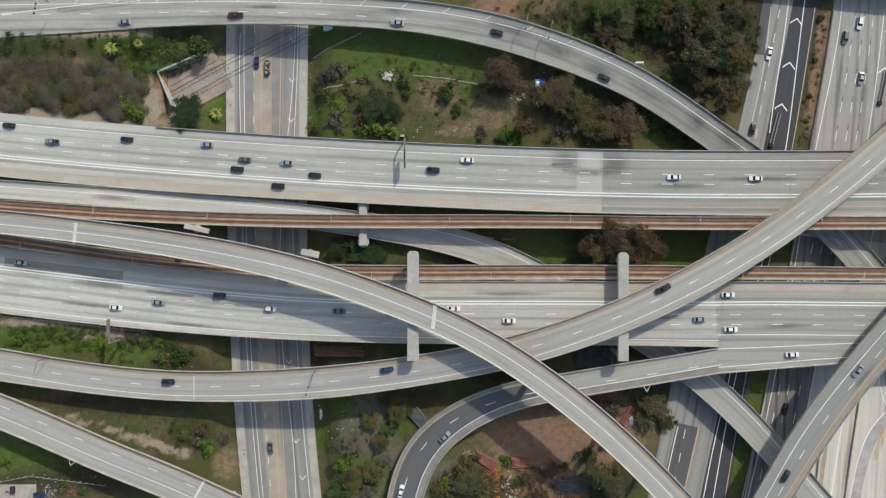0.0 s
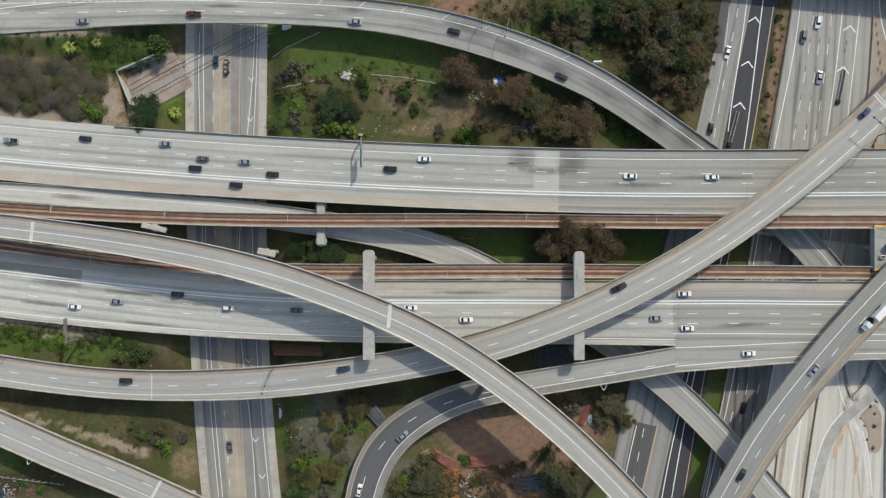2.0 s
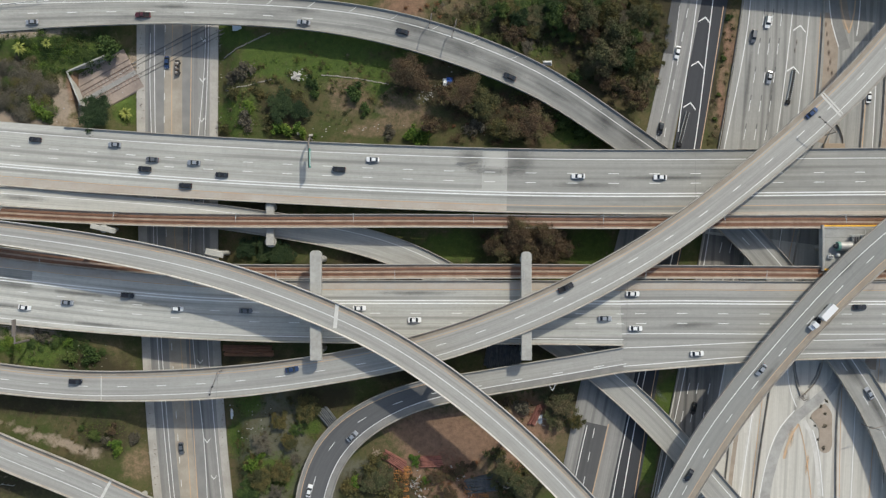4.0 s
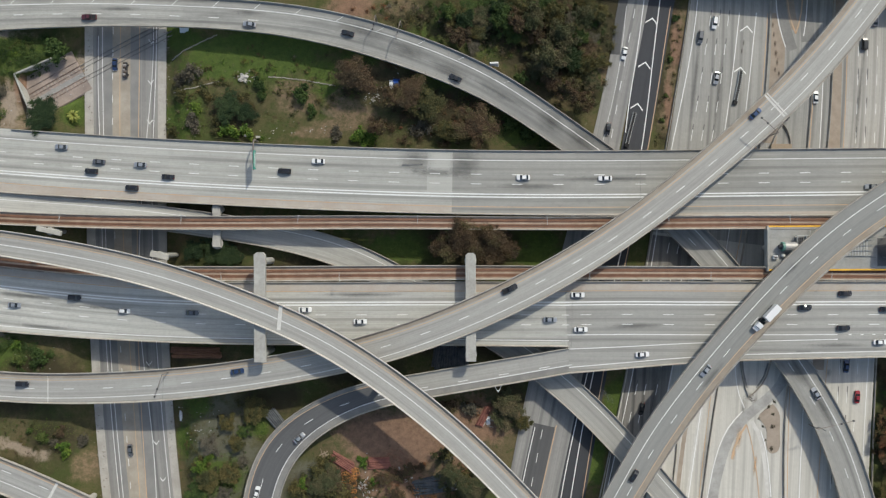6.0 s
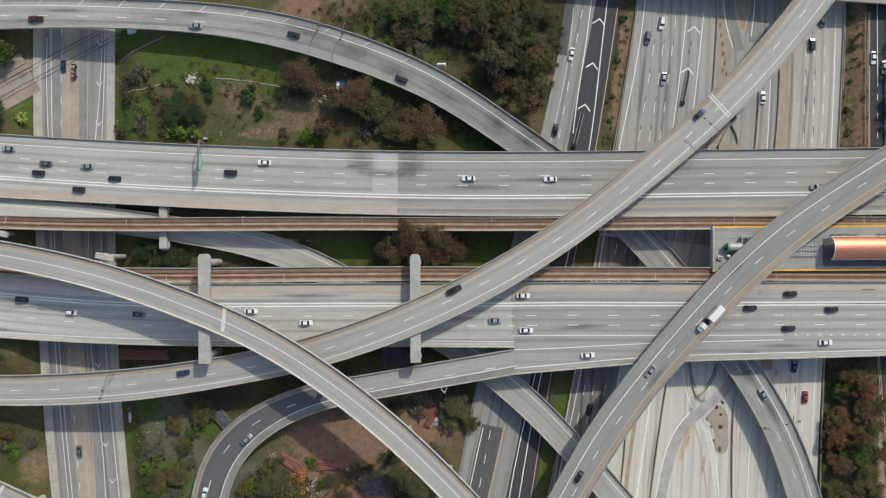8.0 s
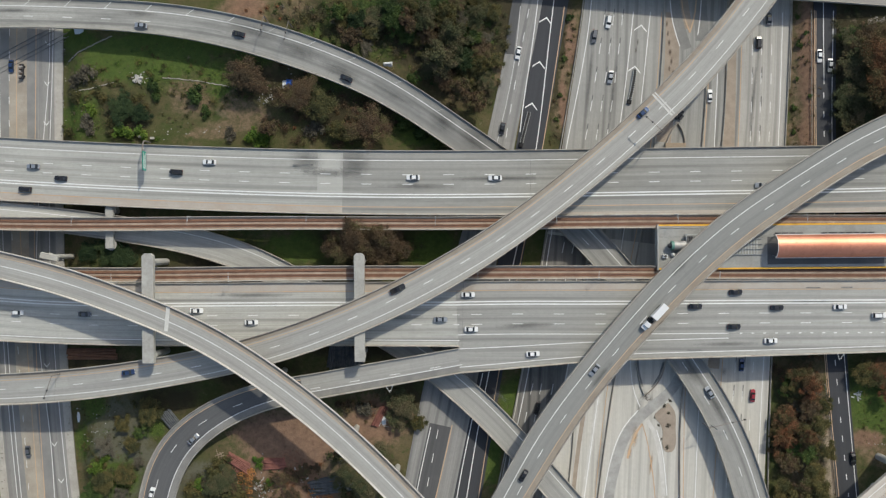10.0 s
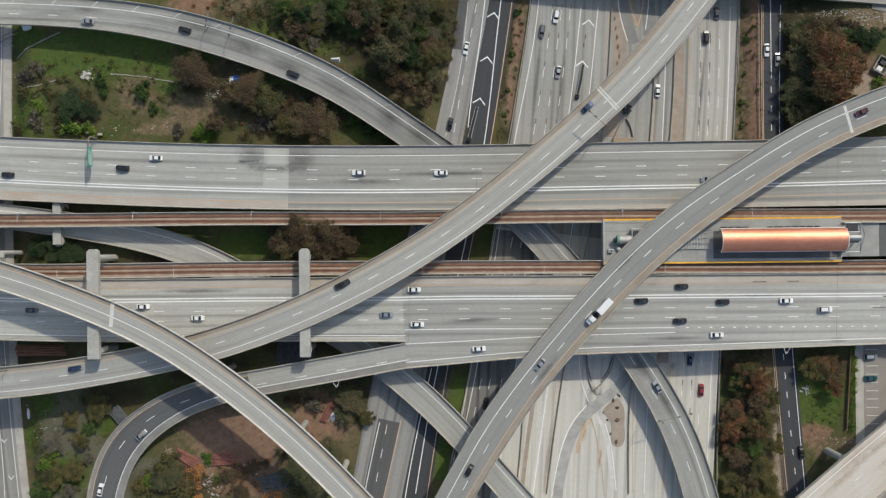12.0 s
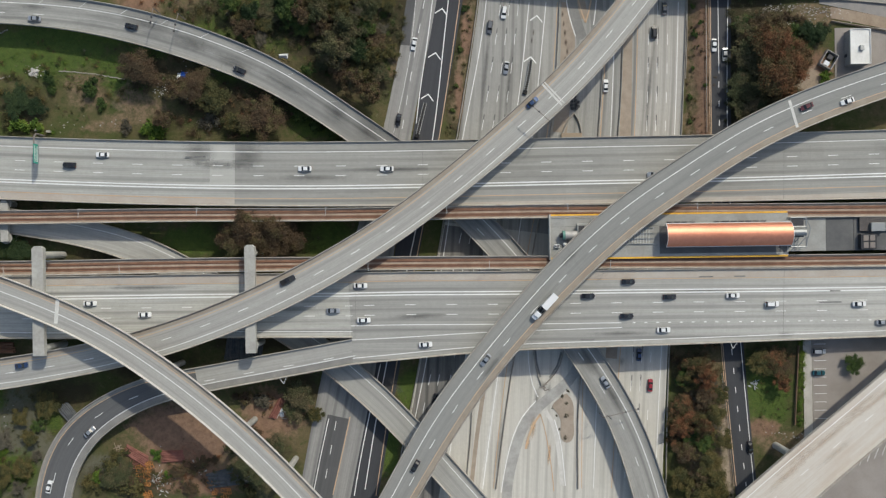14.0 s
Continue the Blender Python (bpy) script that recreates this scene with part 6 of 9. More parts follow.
thicket("scrub", "dense olive scrub among grey scrub on a bank", M_LEAF_OLIVE, 79, GREY_BANK, 13, 2.0, 0.17, 0.7, 1.4, True)
thicket("scrub", "green scrub among grey scrub on a bank", M_LEAF_GREEN, 56, GREY_BANK + [(-114.7, 51.4, 5, 5), (-114.7, 50.4, 5, 4)], 28, 1.8, 0.17, 0.6, 1.4, True)
thicket("scrub", "dense green scrub on a bank", M_LEAF_GREEN, 72, [(-112.0, 74.6, 14, 6), (-99.4, 74.6, 11, 6), (-122.0, 77.5, 10, 4), (-105.7, 70.5, 8, 6), (-151.3, 77.5, 12, 3), (-94.1, 72.5, 7, 4), (-115.8, 69.2, 8, 5), (-159.7, 74.4, 8, 5)], 6, 1.6)
thicket("scrub", "bright green scrub on a bank", M_LEAF_LIME, 70, [(-105.0, 72.0, 9, 4), (-99.0, 70.5, 6, 3), (-113.7, 50.4, 6, 5), (-112.0, 73.6, 16, 8), (-101.5, 72.5, 10, 6), (-130.4, 78.6, 10, 3), (-159.7, 75.4, 8, 4), (-19.6, 42.0, 8, 3), (-139.2, -35.4, 26, 5), (-112.3, -37.7, 12, 6), (-17.6, 67.1, 26, 7)], 30, 1.2, 0.16)
thicket("scrub", "low green shrubs beside the viaduct", M_LEAF_GREEN, 73, [(-151.3, -30.1, 12, 2.5), (-136.7, -31.1, 12, 2.5), (-114.1, -34.4, 8, 4), (-99.7, -39.8, 8, 6), (-157.6, -35.3, 7, 5), (-130.4, -43.7, 20, 3)], 9, 1.4)
thicket("scrub", "bank of bright green shrubs beside the viaduct", M_LEAF_LIME, 94, [(-155.0, -34.6, 9, 3.2), (-143.0, -35.2, 9, 3), (-131.0, -36.6, 8, 2.6)], 7, 1.5, 0.16, 0.2, 1.5, True)
thicket("scrub", "bank of dark green shrubs beside the viaduct", M_LEAF_GREEN, 95, [(-150.0, -31.0, 12, 2), (-134.0, -32.2, 6, 2), (-112.0, -35.0, 9, 3.2), (-99.0, -38.5, 6, 4)], 5, 1.6, 0.16, 0.3, 1.5, True)
thicket("scrub", "lush green shrubs on a bank above the rail spur", M_LEAF_LIME, 97, [(-109.0, 73.4, 10, 3), (-98.5, 70.0, 5, 3), (-118.0, 75.0, 6, 2)], 8, 1.4, 0.16, 0.2, 1.5, True)
thicket("scrub", "dark green shrubs on a bank above the rail spur", M_LEAF_GREEN, 98, [(-112.0, 75.0, 10, 3), (-102.0, 71.5, 9, 4)], 8, 1.6, 0.16, 0.3, 1.5, True)
thicket("verge_scrub", "dry brown roadside scrub strip", M_LEAF_BROWN, 55, [(139.4, 79.0, 2.4, 10), (136.5, 62.3, 2.4, 10), (133.8, 45.6, 2.4, 10), (225.6, 61.6, 5, 30), (222.1, 34.7, 4, 10)], 9, 0.8, 0.15)
thicket("verge_scrub", "brown and green roadside scrub strip", M_LEAF_OLIVE, 74, [(139.8, 81.0, 2.0, 6), (137.6, 68.5, 2.0, 7), (135.6, 56.0, 2.0, 7), (133.3, 43.5, 2.0, 7), (141.4, 89.4, 2, 6), (222.6, 47.2, 1.3, 12), (221.6, 36.8, 1.4, 8), (224.7, 74.1, 2, 6)], 3.5, 0.8, 0.15)
thicket("scrub", "dry rusty brush among scrap", M_LEAF_RUST, 69, [(13.8, -85.1, 12, 6), (36.8, -85.5, 22, 7), (42.0, -84.4, 14, 6), (61.9, -62.5, 9, 8), (49.0, 50.0, 24, 8), (222.8, -58.6, 8, 20), (24.1, 88.4, 12, 5)], 26, 1.1)
thicket("scrub", "mixed weeds and bushes among litter", M_LEAF_OLIVE, 75, [(11.7, -85.5, 16, 6), (36.8, -87.6, 18, 5), (57.7, -81.3, 10, 9), (-30.2, -83.7, 14, 9), (-38.6, -71.1, 6, 10), (-96.1, -69.7, 9, 6), (66.0, -54.1, 9, 5), (-21.8, -60.6, 8, 6), (-9.2, 60.8, 34, 12)], 14, 1.3)
thicket("scrub", "undergrowth between trees", M_LEAF_BROWN, 76, [(96.4, 78.8, 14, 12), (50.9, 49.9, 22, 9), (223.4, -68.9, 9, 30), (251.8, 62.9, 16, 16), (61.9, 4.4, 14, 5), (36.4, 60.2, 12, 8), (24.2, -85.5, 20, 8)], 16, 1.4)
thicket("scrub", "undergrowth between trees", M_LEAF_DARK, 77, [(98.9, 71.6, 17, 16), (67.5, 85.0, 22, 9), (94.3, 85.0, 22, 9), (-38.6, 52.6, 10, 11), (40.4, 53.8, 14, 8), (245.0, 50.4, 12, 14), (261.8, 68.7, 8, 9), (78.6, -60.4, 9, 8)], 14, 1.5)
thicket("scrub", "dark undergrowth below the woodland", M_LEAF_DARK, 88, NORTH_WOODS, 22, 1.7, 0.16, 0.5)
# dark leaves added here in place of the big trees' shadow
thicket("scrub", "undergrowth beside the side road, darkened to imitate tree shade", M_LEAF_DARK, 59, [(239.9, 67.2, 6, 26), (241.3, 79.5, 7, 8), (239.2, 46.5, 6, 12)], 9, 1.6, 0.15, 0.6)
thicket("scrub", "dry rusty brush between trees", M_LEAF_RUST, 58, [(223.6, -58.6, 8, 24), (222.8, -85.5, 8, 14), (251.5, -46.3, 7, 4)], 14, 1.5, 0.15, 1.5)
thicket("scrub", "pale grey brush between trees", M_LEAF_GREY, 57, [(225.7, -56.5, 7, 14), (223.3, -77.2, 8, 18)], 22, 1.4, 0.15, 1.8)
thicket("hedge", "clipped green hedge along the parking lot", M_LEAF_LIME, 78, [(260.1, -41.2, 1.0, 3.5), (259.9, -46.3, 1.0, 3.5), (259.6, -51.4, 1.0, 3.5), (259.3, -56.5, 1.0, 3.5), (259.0, -61.6, 1.0, 3.5), (258.8, -66.3, 1.0, 3)], 0.8, 1.05, 0.13, 0.6, 2.0)

WEEDY = [(-9.2, 60.8, 40, 16), (-132.9, 71.5, 40, 12), (-133.4, -37.7, 34, 8), (-112.7, -69.4, 36, 10), (-36.5, -71.1, 14, 22), (24.2, -86.5, 30, 7), (67.7, 79.1, 44, 14), (250.7, -56.6, 9, 20), (-152.8, -84.2, 24, 10), (-38.6, 50.5, 12, 12)]
thicket("weeds", "clumps of tall green weeds on rough ground", M_LEAF_GREEN, 90, WEEDY, 26, 0.75, 0.085, 0.1, 2.4)
thicket("weeds", "clumps of olive weeds on rough ground", M_LEAF_OLIVE, 91, WEEDY, 22, 0.8, 0.085, 0.1, 2.4)
thicket("weeds", "clumps of bright green weeds on rough ground", M_LEAF_LIME, 92, WEEDY, 60, 0.7, 0.085, 0.1, 2.4)
thicket("weeds", "clumps of dry brown weeds on rough ground", M_LEAF_BROWN, 93, WEEDY, 60, 0.8, 0.085, 0.1, 2.4)


def tufts(name, label, mat, seed, spots, count, tall=0.45):
    rng = np.random.default_rng(seed)
    v, f = [], []
    for _ in range(count):
        cx, cy, rx, ry = spots[rng.integers(0, len(spots))]
        a, q = rng.uniform(0, 6.28), math.sqrt(rng.random())
        x, y = cx + rx * q * math.cos(a), cy + ry * q * math.sin(a)
        z = ground_height(x, y)
        for _ in range(3):
            b = rng.uniform(0, 6.28)
            dx, dy = math.cos(b) * 0.13, math.sin(b) * 0.13
            lx, ly = rng.uniform(-0.3, 0.3, 2)
            k = len(v)
            v += [(x - dx, y - dy, z - 0.05), (x + dx, y + dy, z - 0.05), (x + lx, y + ly, z + tall * rng.uniform(0.5, 1.3))]
            f.append((k, k + 1, k + 2))
    me = mesh_of(name, v, f, mat)
    me.attributes.new("tone", "FLOAT", "POINT").data.foreach_set("value", np.repeat(rng.uniform(0.3, 1.0, len(f)), 3).astype(np.float32))
    return tagged(new(name, me), label, "grass", kind="stuff")


tufts("grass", "tufts of bright green grass", M_LEAF_LIME, 81, LUSH, 7000, 0.28)
tufts("grass", "tufts of dry weeds", M_LEAF_OLIVE, 82, [(-9.2, 58.7, 40, 18), (-132.5, 67.1, 40, 18), (-132.9, -35.4, 34, 8), (-112.7, -71.5, 40, 14), (-34.4, -73.2, 14, 20), (24.2, -85.5, 30, 6), (247.6, -62.7, 14, 24), (61.2, 76.8, 44, 16)], 4500, 0.3)
M_POLE = plain("brown_grey_pole", (0.22, 0.19, 0.17), 0.6, 0.3)
M_LITTER = mottled("pale_litter", (0.50, 0.48, 0.45), (0.34, 0.32, 0.30), 2.0, 8.0)


def litter(seed, spots, count, on=None, label="scattered pale litter and rubble on weedy ground", mat=None):
    rng = np.random.default_rng(seed)
    v, f = [], []
    for _ in range(count):
        cx, cy, rx, ry = spots[rng.integers(0, len(spots))]
        x, y = cx + rx * rng.normal() * 0.5, cy + ry * rng.normal() * 0.5
        z, s, a = (ground_height(x, y) if on is None else on) + 0.1, rng.uniform(0.12, 0.42), rng.uniform(0, 6.28)
        k = len(v)
        for j in range(4):
            v.append((x + s * math.cos(a + j * 1.57), y + s * 0.6 * math.sin(a + j * 1.57), z + rng.uniform(0, 0.2)))
        v.append((x, y, z + s * 0.6))
        f += [(k + j, k + (j + 1) % 4, k + 4) for j in range(4)]
    return tagged(new("litter", mesh_of("litter", v, f, M_LITTER if mat is None else mat)), label, "litter", kind="stuff")


litter(83, [(257.8, 80.0, 16, 3), (272.2, 82.1, 16, 3), (263.9, 76.8, 10, 3), (-128.3, 79.2, 10, 2), (-19.6, 65.0, 4, 2), (-0.8, 44.1, 22, 3), (36.4, 58.1, 6, 5), (-112.3, 54.9, 6, 8), (24.2, -83.4, 16, 6), (-36.5, -62.7, 10, 12), (-81.6, 66.1, 6, 8), (-150.7, -88.4, 12, 4), (-126.2, -28.6, 14, 1), (266.0, 80.9, 16, 4), (255.0, -73.3, 8, 3), (-99.7, -39.8, 10, 6)], 420)

WALKS = [(-80.4, 74.0, 1.0, 12), (-80.2, 56.0, 1.0, 10), (-50.6, 78.0, 1.0, 10), (-51.0, 58.0, 1.0, 12), (-77.4, -58.0, 1.0, 16), (-75.4, -82.0, 1.0, 14), (-49.8, -60.0, 0.8, 14)]
litter(89, [(250.6, 82.2, 3.5, 1.4), (257.8, 82.7, 5, 1.4), (266.0, 81.3, 6, 1.3), (276.0, 80.8, 3, 1.6)], 60, None, "pale rubble tipped along a road edge")
litter(96, [(250.6, 82.2, 4, 1.6), (258.8, 82.4, 6, 1.6), (268.0, 81.0, 6, 1.5)], 120, None, "brown broken earth and rubble along a road edge", M_SHOULDER)
litter(87, [(28.2, 57.0, 4, 4), (26.5, 55.5, 3, 2)], 46)
litter(84, WALKS, 110, -6.33, "scattered pale litter on the sidewalks")
litter(85, WALKS, 90, -6.33, "dark bags and rubbish on the sidewalks", M_POLE)
litter(86, [(-92.0, 62.0, 8, 3), (-86.0, 66.0, 5, 3)], 60, -6.25, "rubbish scattered along the rail spur")

# ---- vehicles ----
def paint(name, c, metal=0.3):
    m, n, l, b = material(name, 0.28, metal, 0.5)
    b.inputs["Base Color"].default_value = rgb(c)
    b.inputs["Coat Weight"].default_value = 0.6
    return m


PAINTS = {"white": paint("white_paint", (0.72, 0.72, 0.71), 0.0), "silver": paint("silver_paint", (0.42, 0.43, 0.44), 0.6), "grey": paint("grey_paint", (0.14, 0.145, 0.155), 0.4),
          "black": paint("black_paint", (0.018, 0.018, 0.021), 0.2), "blue": paint("blue_paint", (0.03, 0.06, 0.14), 0.4), "red": paint("red_paint", (0.30, 0.02, 0.03), 0.2),
          "maroon": paint("maroon_paint", (0.10, 0.025, 0.03), 0.3), "teal": paint("teal_paint", (0.02, 0.10, 0.12), 0.4)}
M_GLASS = material("dark_window_glass", 0.08, 0.0, 0.6)
M_GLASS[3].inputs["Base Color"].default_value = rgb((0.02, 0.024, 0.028))
M_GLASS = M_GLASS[0]
M_LAMP = plain("headlamp_lens", (0.75, 0.76, 0.78), 0.2, 0.0, 0.6)
M_TAIL = plain("tail_lamp_lens", (0.30, 0.01, 0.01), 0.25)
M_RIM = plain("alloy_rim", (0.45, 0.45, 0.46), 0.35, 0.9)


def hull(bm, stations):
    """A closed body from cross-sections (x, half width, z low, z high, top half width)."""
    rings = []
    for x, hw, z0, z1, tw in stations:
        zm = z0 + (z1 - z0) * 0.6
        rings.append([bm.verts.new((x, y, z)) for y, z in ((-hw * 0.94, z0), (hw * 0.94, z0), (hw, zm), (tw, z1), (-tw, z1), (-hw, zm))])
    for a, b in zip(rings[:-1], rings[1:]):
        for j in range(6):
            k = (j + 1) % 6
            bm.faces.new((a[j], a[k], b[k], b[j]))
    bm.faces.new(rings[0])
    bm.faces.new(list(reversed(rings[-1])))
    bmesh.ops.recalc_face_normals(bm, faces=bm.faces)


SHAPES = {  # length, half width, waist height, roof height, hood end, roof from, roof to, tail deck
    "sedan": (4.7, 0.91, 0.92, 1.45, 1.15, 0.45, -1.05, -1.75),
    "suv": (4.8, 0.97, 1.05, 1.75, 1.25, 0.60, -1.95, -2.25),
    "pickup": (5.6, 0.98, 1.02, 1.80, 1.35, 0.75, -0.55, -0.85),
    "hatch": (4.2, 0.88, 0.95, 1.50, 1.05, 0.40, -1.55, -1.95),
}


def car_form(shape, colour, label):
    length, hw, waist, roof, hood, r0, r1, tail = SHAPES[shape]
    h = length / 2
    thing = tagged(new("pickup_truck" if shape == "pickup" else "car"), label, "pickup truck" if shape == "pickup" else "car")
    mat = PAINTS[colour]
    bm = bmesh.new()
    hull(bm, [(h, hw * 0.78, 0.38, waist * 0.72, hw * 0.66), (h - 0.12, hw * 0.9, 0.30, waist * 0.80, hw * 0.78), (h - 0.5, hw, 0.28, waist * 0.86, hw * 0.86), (hood, hw, 0.28, waist, hw * 0.9), (0, hw, 0.28, waist, hw * 0.93), (tail, hw, 0.28, waist, hw * 0.9), (-h + 0.35, hw, 0.3, waist * 0.98, hw * 0.86), (-h + 0.08, hw * 0.92, 0.32, waist * 0.92, hw * 0.8), (-h, hw * 0.84, 0.4, waist * 0.8, hw * 0.7)])
    part("body", bm, mat, thing, smooth=False)
    bm = bmesh.new()
    hull(bm, [(hood, hw * 0.86, waist - 0.08, waist + 0.02, hw * 0.8), (r0, hw * 0.88, waist - 0.08, roof - 0.03, hw * 0.68), (r1, hw * 0.88, waist - 0.08, roof - 0.03, hw * 0.68), (tail, hw * 0.86, waist - 0.08, waist + 0.03, hw * 0.76)])
    part("window_glass", bm, M_GLASS, thing, "dark tinted window glass")
    bm = bmesh.new()
    box(bm, r1 + 0.05, r0 - 0.02, -hw * 0.69, hw * 0.69, roof - 0.06, roof + 0.01, 0.03)
    part("roof", bm, mat, thing)
    if shape == "pickup":
        bm = bmesh.new()
        box(bm, -h + 0.25, tail - 0.15, -hw * 0.78, hw * 0.78, waist - 0.02, waist + 0.02, 0.01)
        part("cargo_bed", bm, M_BLACK, thing, "dark open cargo bed")
    for sx in (h - 0.85, -h + 0.95):
        for sy in (-1, 1):
            bm = bmesh.new()
            tube(bm, (sx, sy * (hw - 0.2), 0.33), (sx, sy * (hw + 0.01), 0.33), 0.33, 0.33, 12)
            wheel = part("wheel", bm, M_BLACK, thing, "black tyre")
            bm = bmesh.new()
            tube(bm, (sx, sy * (hw - 0.05), 0.33), (sx, sy * (hw + 0.025), 0.33), 0.2, 0.2, 10)
            part("rim", bm, M_RIM, wheel)
    for sy in (-1, 1):
        bm = bmesh.new()
        box(bm, h - 0.2, h - 0.02, sy * hw * 0.62 - 0.16, sy * hw * 0.62 + 0.16, waist * 0.66, waist * 0.8, 0.03)
        part("headlight", bm, M_LAMP, thing)
        bm = bmesh.new()
        box(bm, -h + 0.01, -h + 0.14, sy * hw * 0.64 - 0.16, sy * hw * 0.64 + 0.16, waist * 0.74, waist * 0.9, 0.03)
        part("tail_light", bm, M_TAIL, thing)
        bm = bmesh.new()
        box(bm, hood - 0.35, hood - 0.17, sy * (hw + 0.08) - 0.09, sy * (hw + 0.08) + 0.09, waist - 0.02, waist + 0.12, 0.03)
        part("side_mirror", bm, mat, thing)
    return thing


CAR_FORMS = {}


def park(way, rows, flip=False, group="", where="driving on the freeway", ride=0.03):
    """Cars (x, y, shape, colour) set on a way, along its heading."""
    for x, y, shape, colour in rows:
        if way is None:
            z, head = ground_height(x, y), 0.0
        else:
            i = int(np.argmin(np.hypot(way.p[:, 0] - x, way.p[:, 1] - y)))
            t = way.t[i]
            # height at the foot of the car on the way
            s = way.s[i] + (x - way.p[i, 0]) * t[0] + (y - way.p[i, 1]) * t[1]
            z, head = float(np.interp(s, way.s, way.p[:, 2])), way.heading(s) + (math.pi if flip else 0)
        m = Matrix.Translation((x, y, z + ride)) @ Matrix.Rotation(head, 4, "Z")
        kind = {"sedan": "sedan car", "suv": "tall sport utility car", "pickup": "pickup truck with open bed", "hatch": "compact hatchback car"}[shape]
        label = f"{colour} {kind} {where}"
        if (shape, colour) not in CAR_FORMS:
            ob = CAR_FORMS[shape, colour] = car_form(shape, colour, label)
            ob.matrix_basis = m
        else:
            ob = copy_thing(CAR_FORMS[shape, colour], m)
        tagged(ob, label, group=group)


T7, G = "driving on the freeway", "cars on the freeway"
park(north, [(-144.4, 39.8, "pickup", "silver"), (-116.5, 40.4, "sedan", "black"), (-160.7, 45.8, "sedan", "black"), (-56.8, 31.3, "sedan", "silver"), (-46.5, 26.8, "sedan", "black"), (-60.0, 23.0, "suv", "black"), (-3.6, 28.4, "suv", "black"), (8.7, 31.8, "sedan", "white"), (205.1, 21.7, "sedan", "silver"),
             (-86.5, 38.2, "sedan", "silver"), (-72.4, 32.6, "sedan", "grey"), (-75.2, 29.2, "suv", "black"), (81.6, 25.4, "sedan", "white"), (110.6, 25.0, "sedan", "white")], True, G, T7)
park(south, [(-156.5, -5.0, "sedan", "silver"), (-120.8, -21.6, "sedan", "white"), (-104.6, -19.7, "sedan", "silver"), (-81.7, -17.0, "suv", "black"), (-62.8, -21.8, "hatch", "white"), (-37.4, -22.4, "sedan", "grey"), (3.8, -21.3, "sedan", "white"), (23.6, -25.5, "sedan", "white"), (90.9, -24.9, "sedan", "silver"), (101.7, -28.4, "sedan", "white"), (100.7, -16.2, "sedan", "white")], False, G, T7)
park(south2, [(195.4, -16.1, "sedan", "black"), (181.1, -21.0, "sedan", "black"), (194.7, -28.3, "sedan", "black"), (207.7, -33.4, "sedan", "white"), (123.4, -37.3, "sedan", "white"), (232.5, -21.6, "sedan", "white"), (246.3, -24.8, "suv", "white"), (277.4, -25.2, "sedan", "white"), (285.7, -31.8, "sedan", "silver"), (210.0, -21.7, "sedan", "black")], False, G, T7)
RAMP = "driving on a curved ramp"
park(rampn, [(-117.0, 83.3, "sedan", "silver"), (-75.8, 85.5, "pickup", "maroon"), (-16.4, 81.7, "sedan", "silver"), (19.3, 77.8, "sedan", "black"), (188.2, -52.8, "sedan", "silver"), (57.8, 61.6, "sedan", "black")], True, "cars on the ramps", RAMP)
park(flyb, [(-99.4, -48.0, "suv", "black"), (-19.8, -42.8, "sedan", "blue"), (76.2, -13.7, "pickup", "black"), (161.7, 46.7, "sedan", "blue")], False, "cars on the ramps", RAMP)
park(loop, [(0.6, -68.3, "sedan", "silver"), (-15.4, -88.7, "sedan", "white")], True, "cars on the ramps", RAMP)
park(flyf, [(144.3, -42.4, "sedan", "silver"), (119.3, -79.2, "sedan", "black"), (256.7, 43.9, "sedan", "maroon"), (271.0, 45.6, "sedan", "white")], True, "cars on the ramps", RAMP)
LOW = "driving on the lower freeway"
park(line_way([(152.7, 87.2), (144.8, 39.2), (125.6, -46.3)]), [(148.5, 78.0, "suv", "grey"), (153.8, 83.4, "suv", "white"), (154.3, 62.9, "sedan", "silver"), (126.2, -59.2, "sedan", "black")], False, G, LOW)
park(line_way([(210.7, 86.5), (209.1, 37.4), (202.9, -45.1), (199.4, -93.1)]), [(209.1, 75.3, "suv", "black"), (190.9, 55.7, "sedan", "white"), (213.0, 84.0, "sedan", "grey"), (205.8, -55.0, "sedan", "red"), (201.8, -43.7, "sedan", "blue")], True, G, LOW)
park(front, [(120.4, 72.2, "sedan", "white"), (114.2, 44.2, "sedan", "black")], False, G, LOW)
park(right, [(230.1, 69.4, "sedan", "white"), (234.0, 65.9, "sedan", "silver"), (241.2, -77.7, "sedan", "black")], False, "cars on the side road", "driving on the side road")
park(street, [(-70.3, 70.3, "sedan", "blue"), (-65.1, -75.2, "sedan", "grey")], False, "cars in the street", "driving along the street")


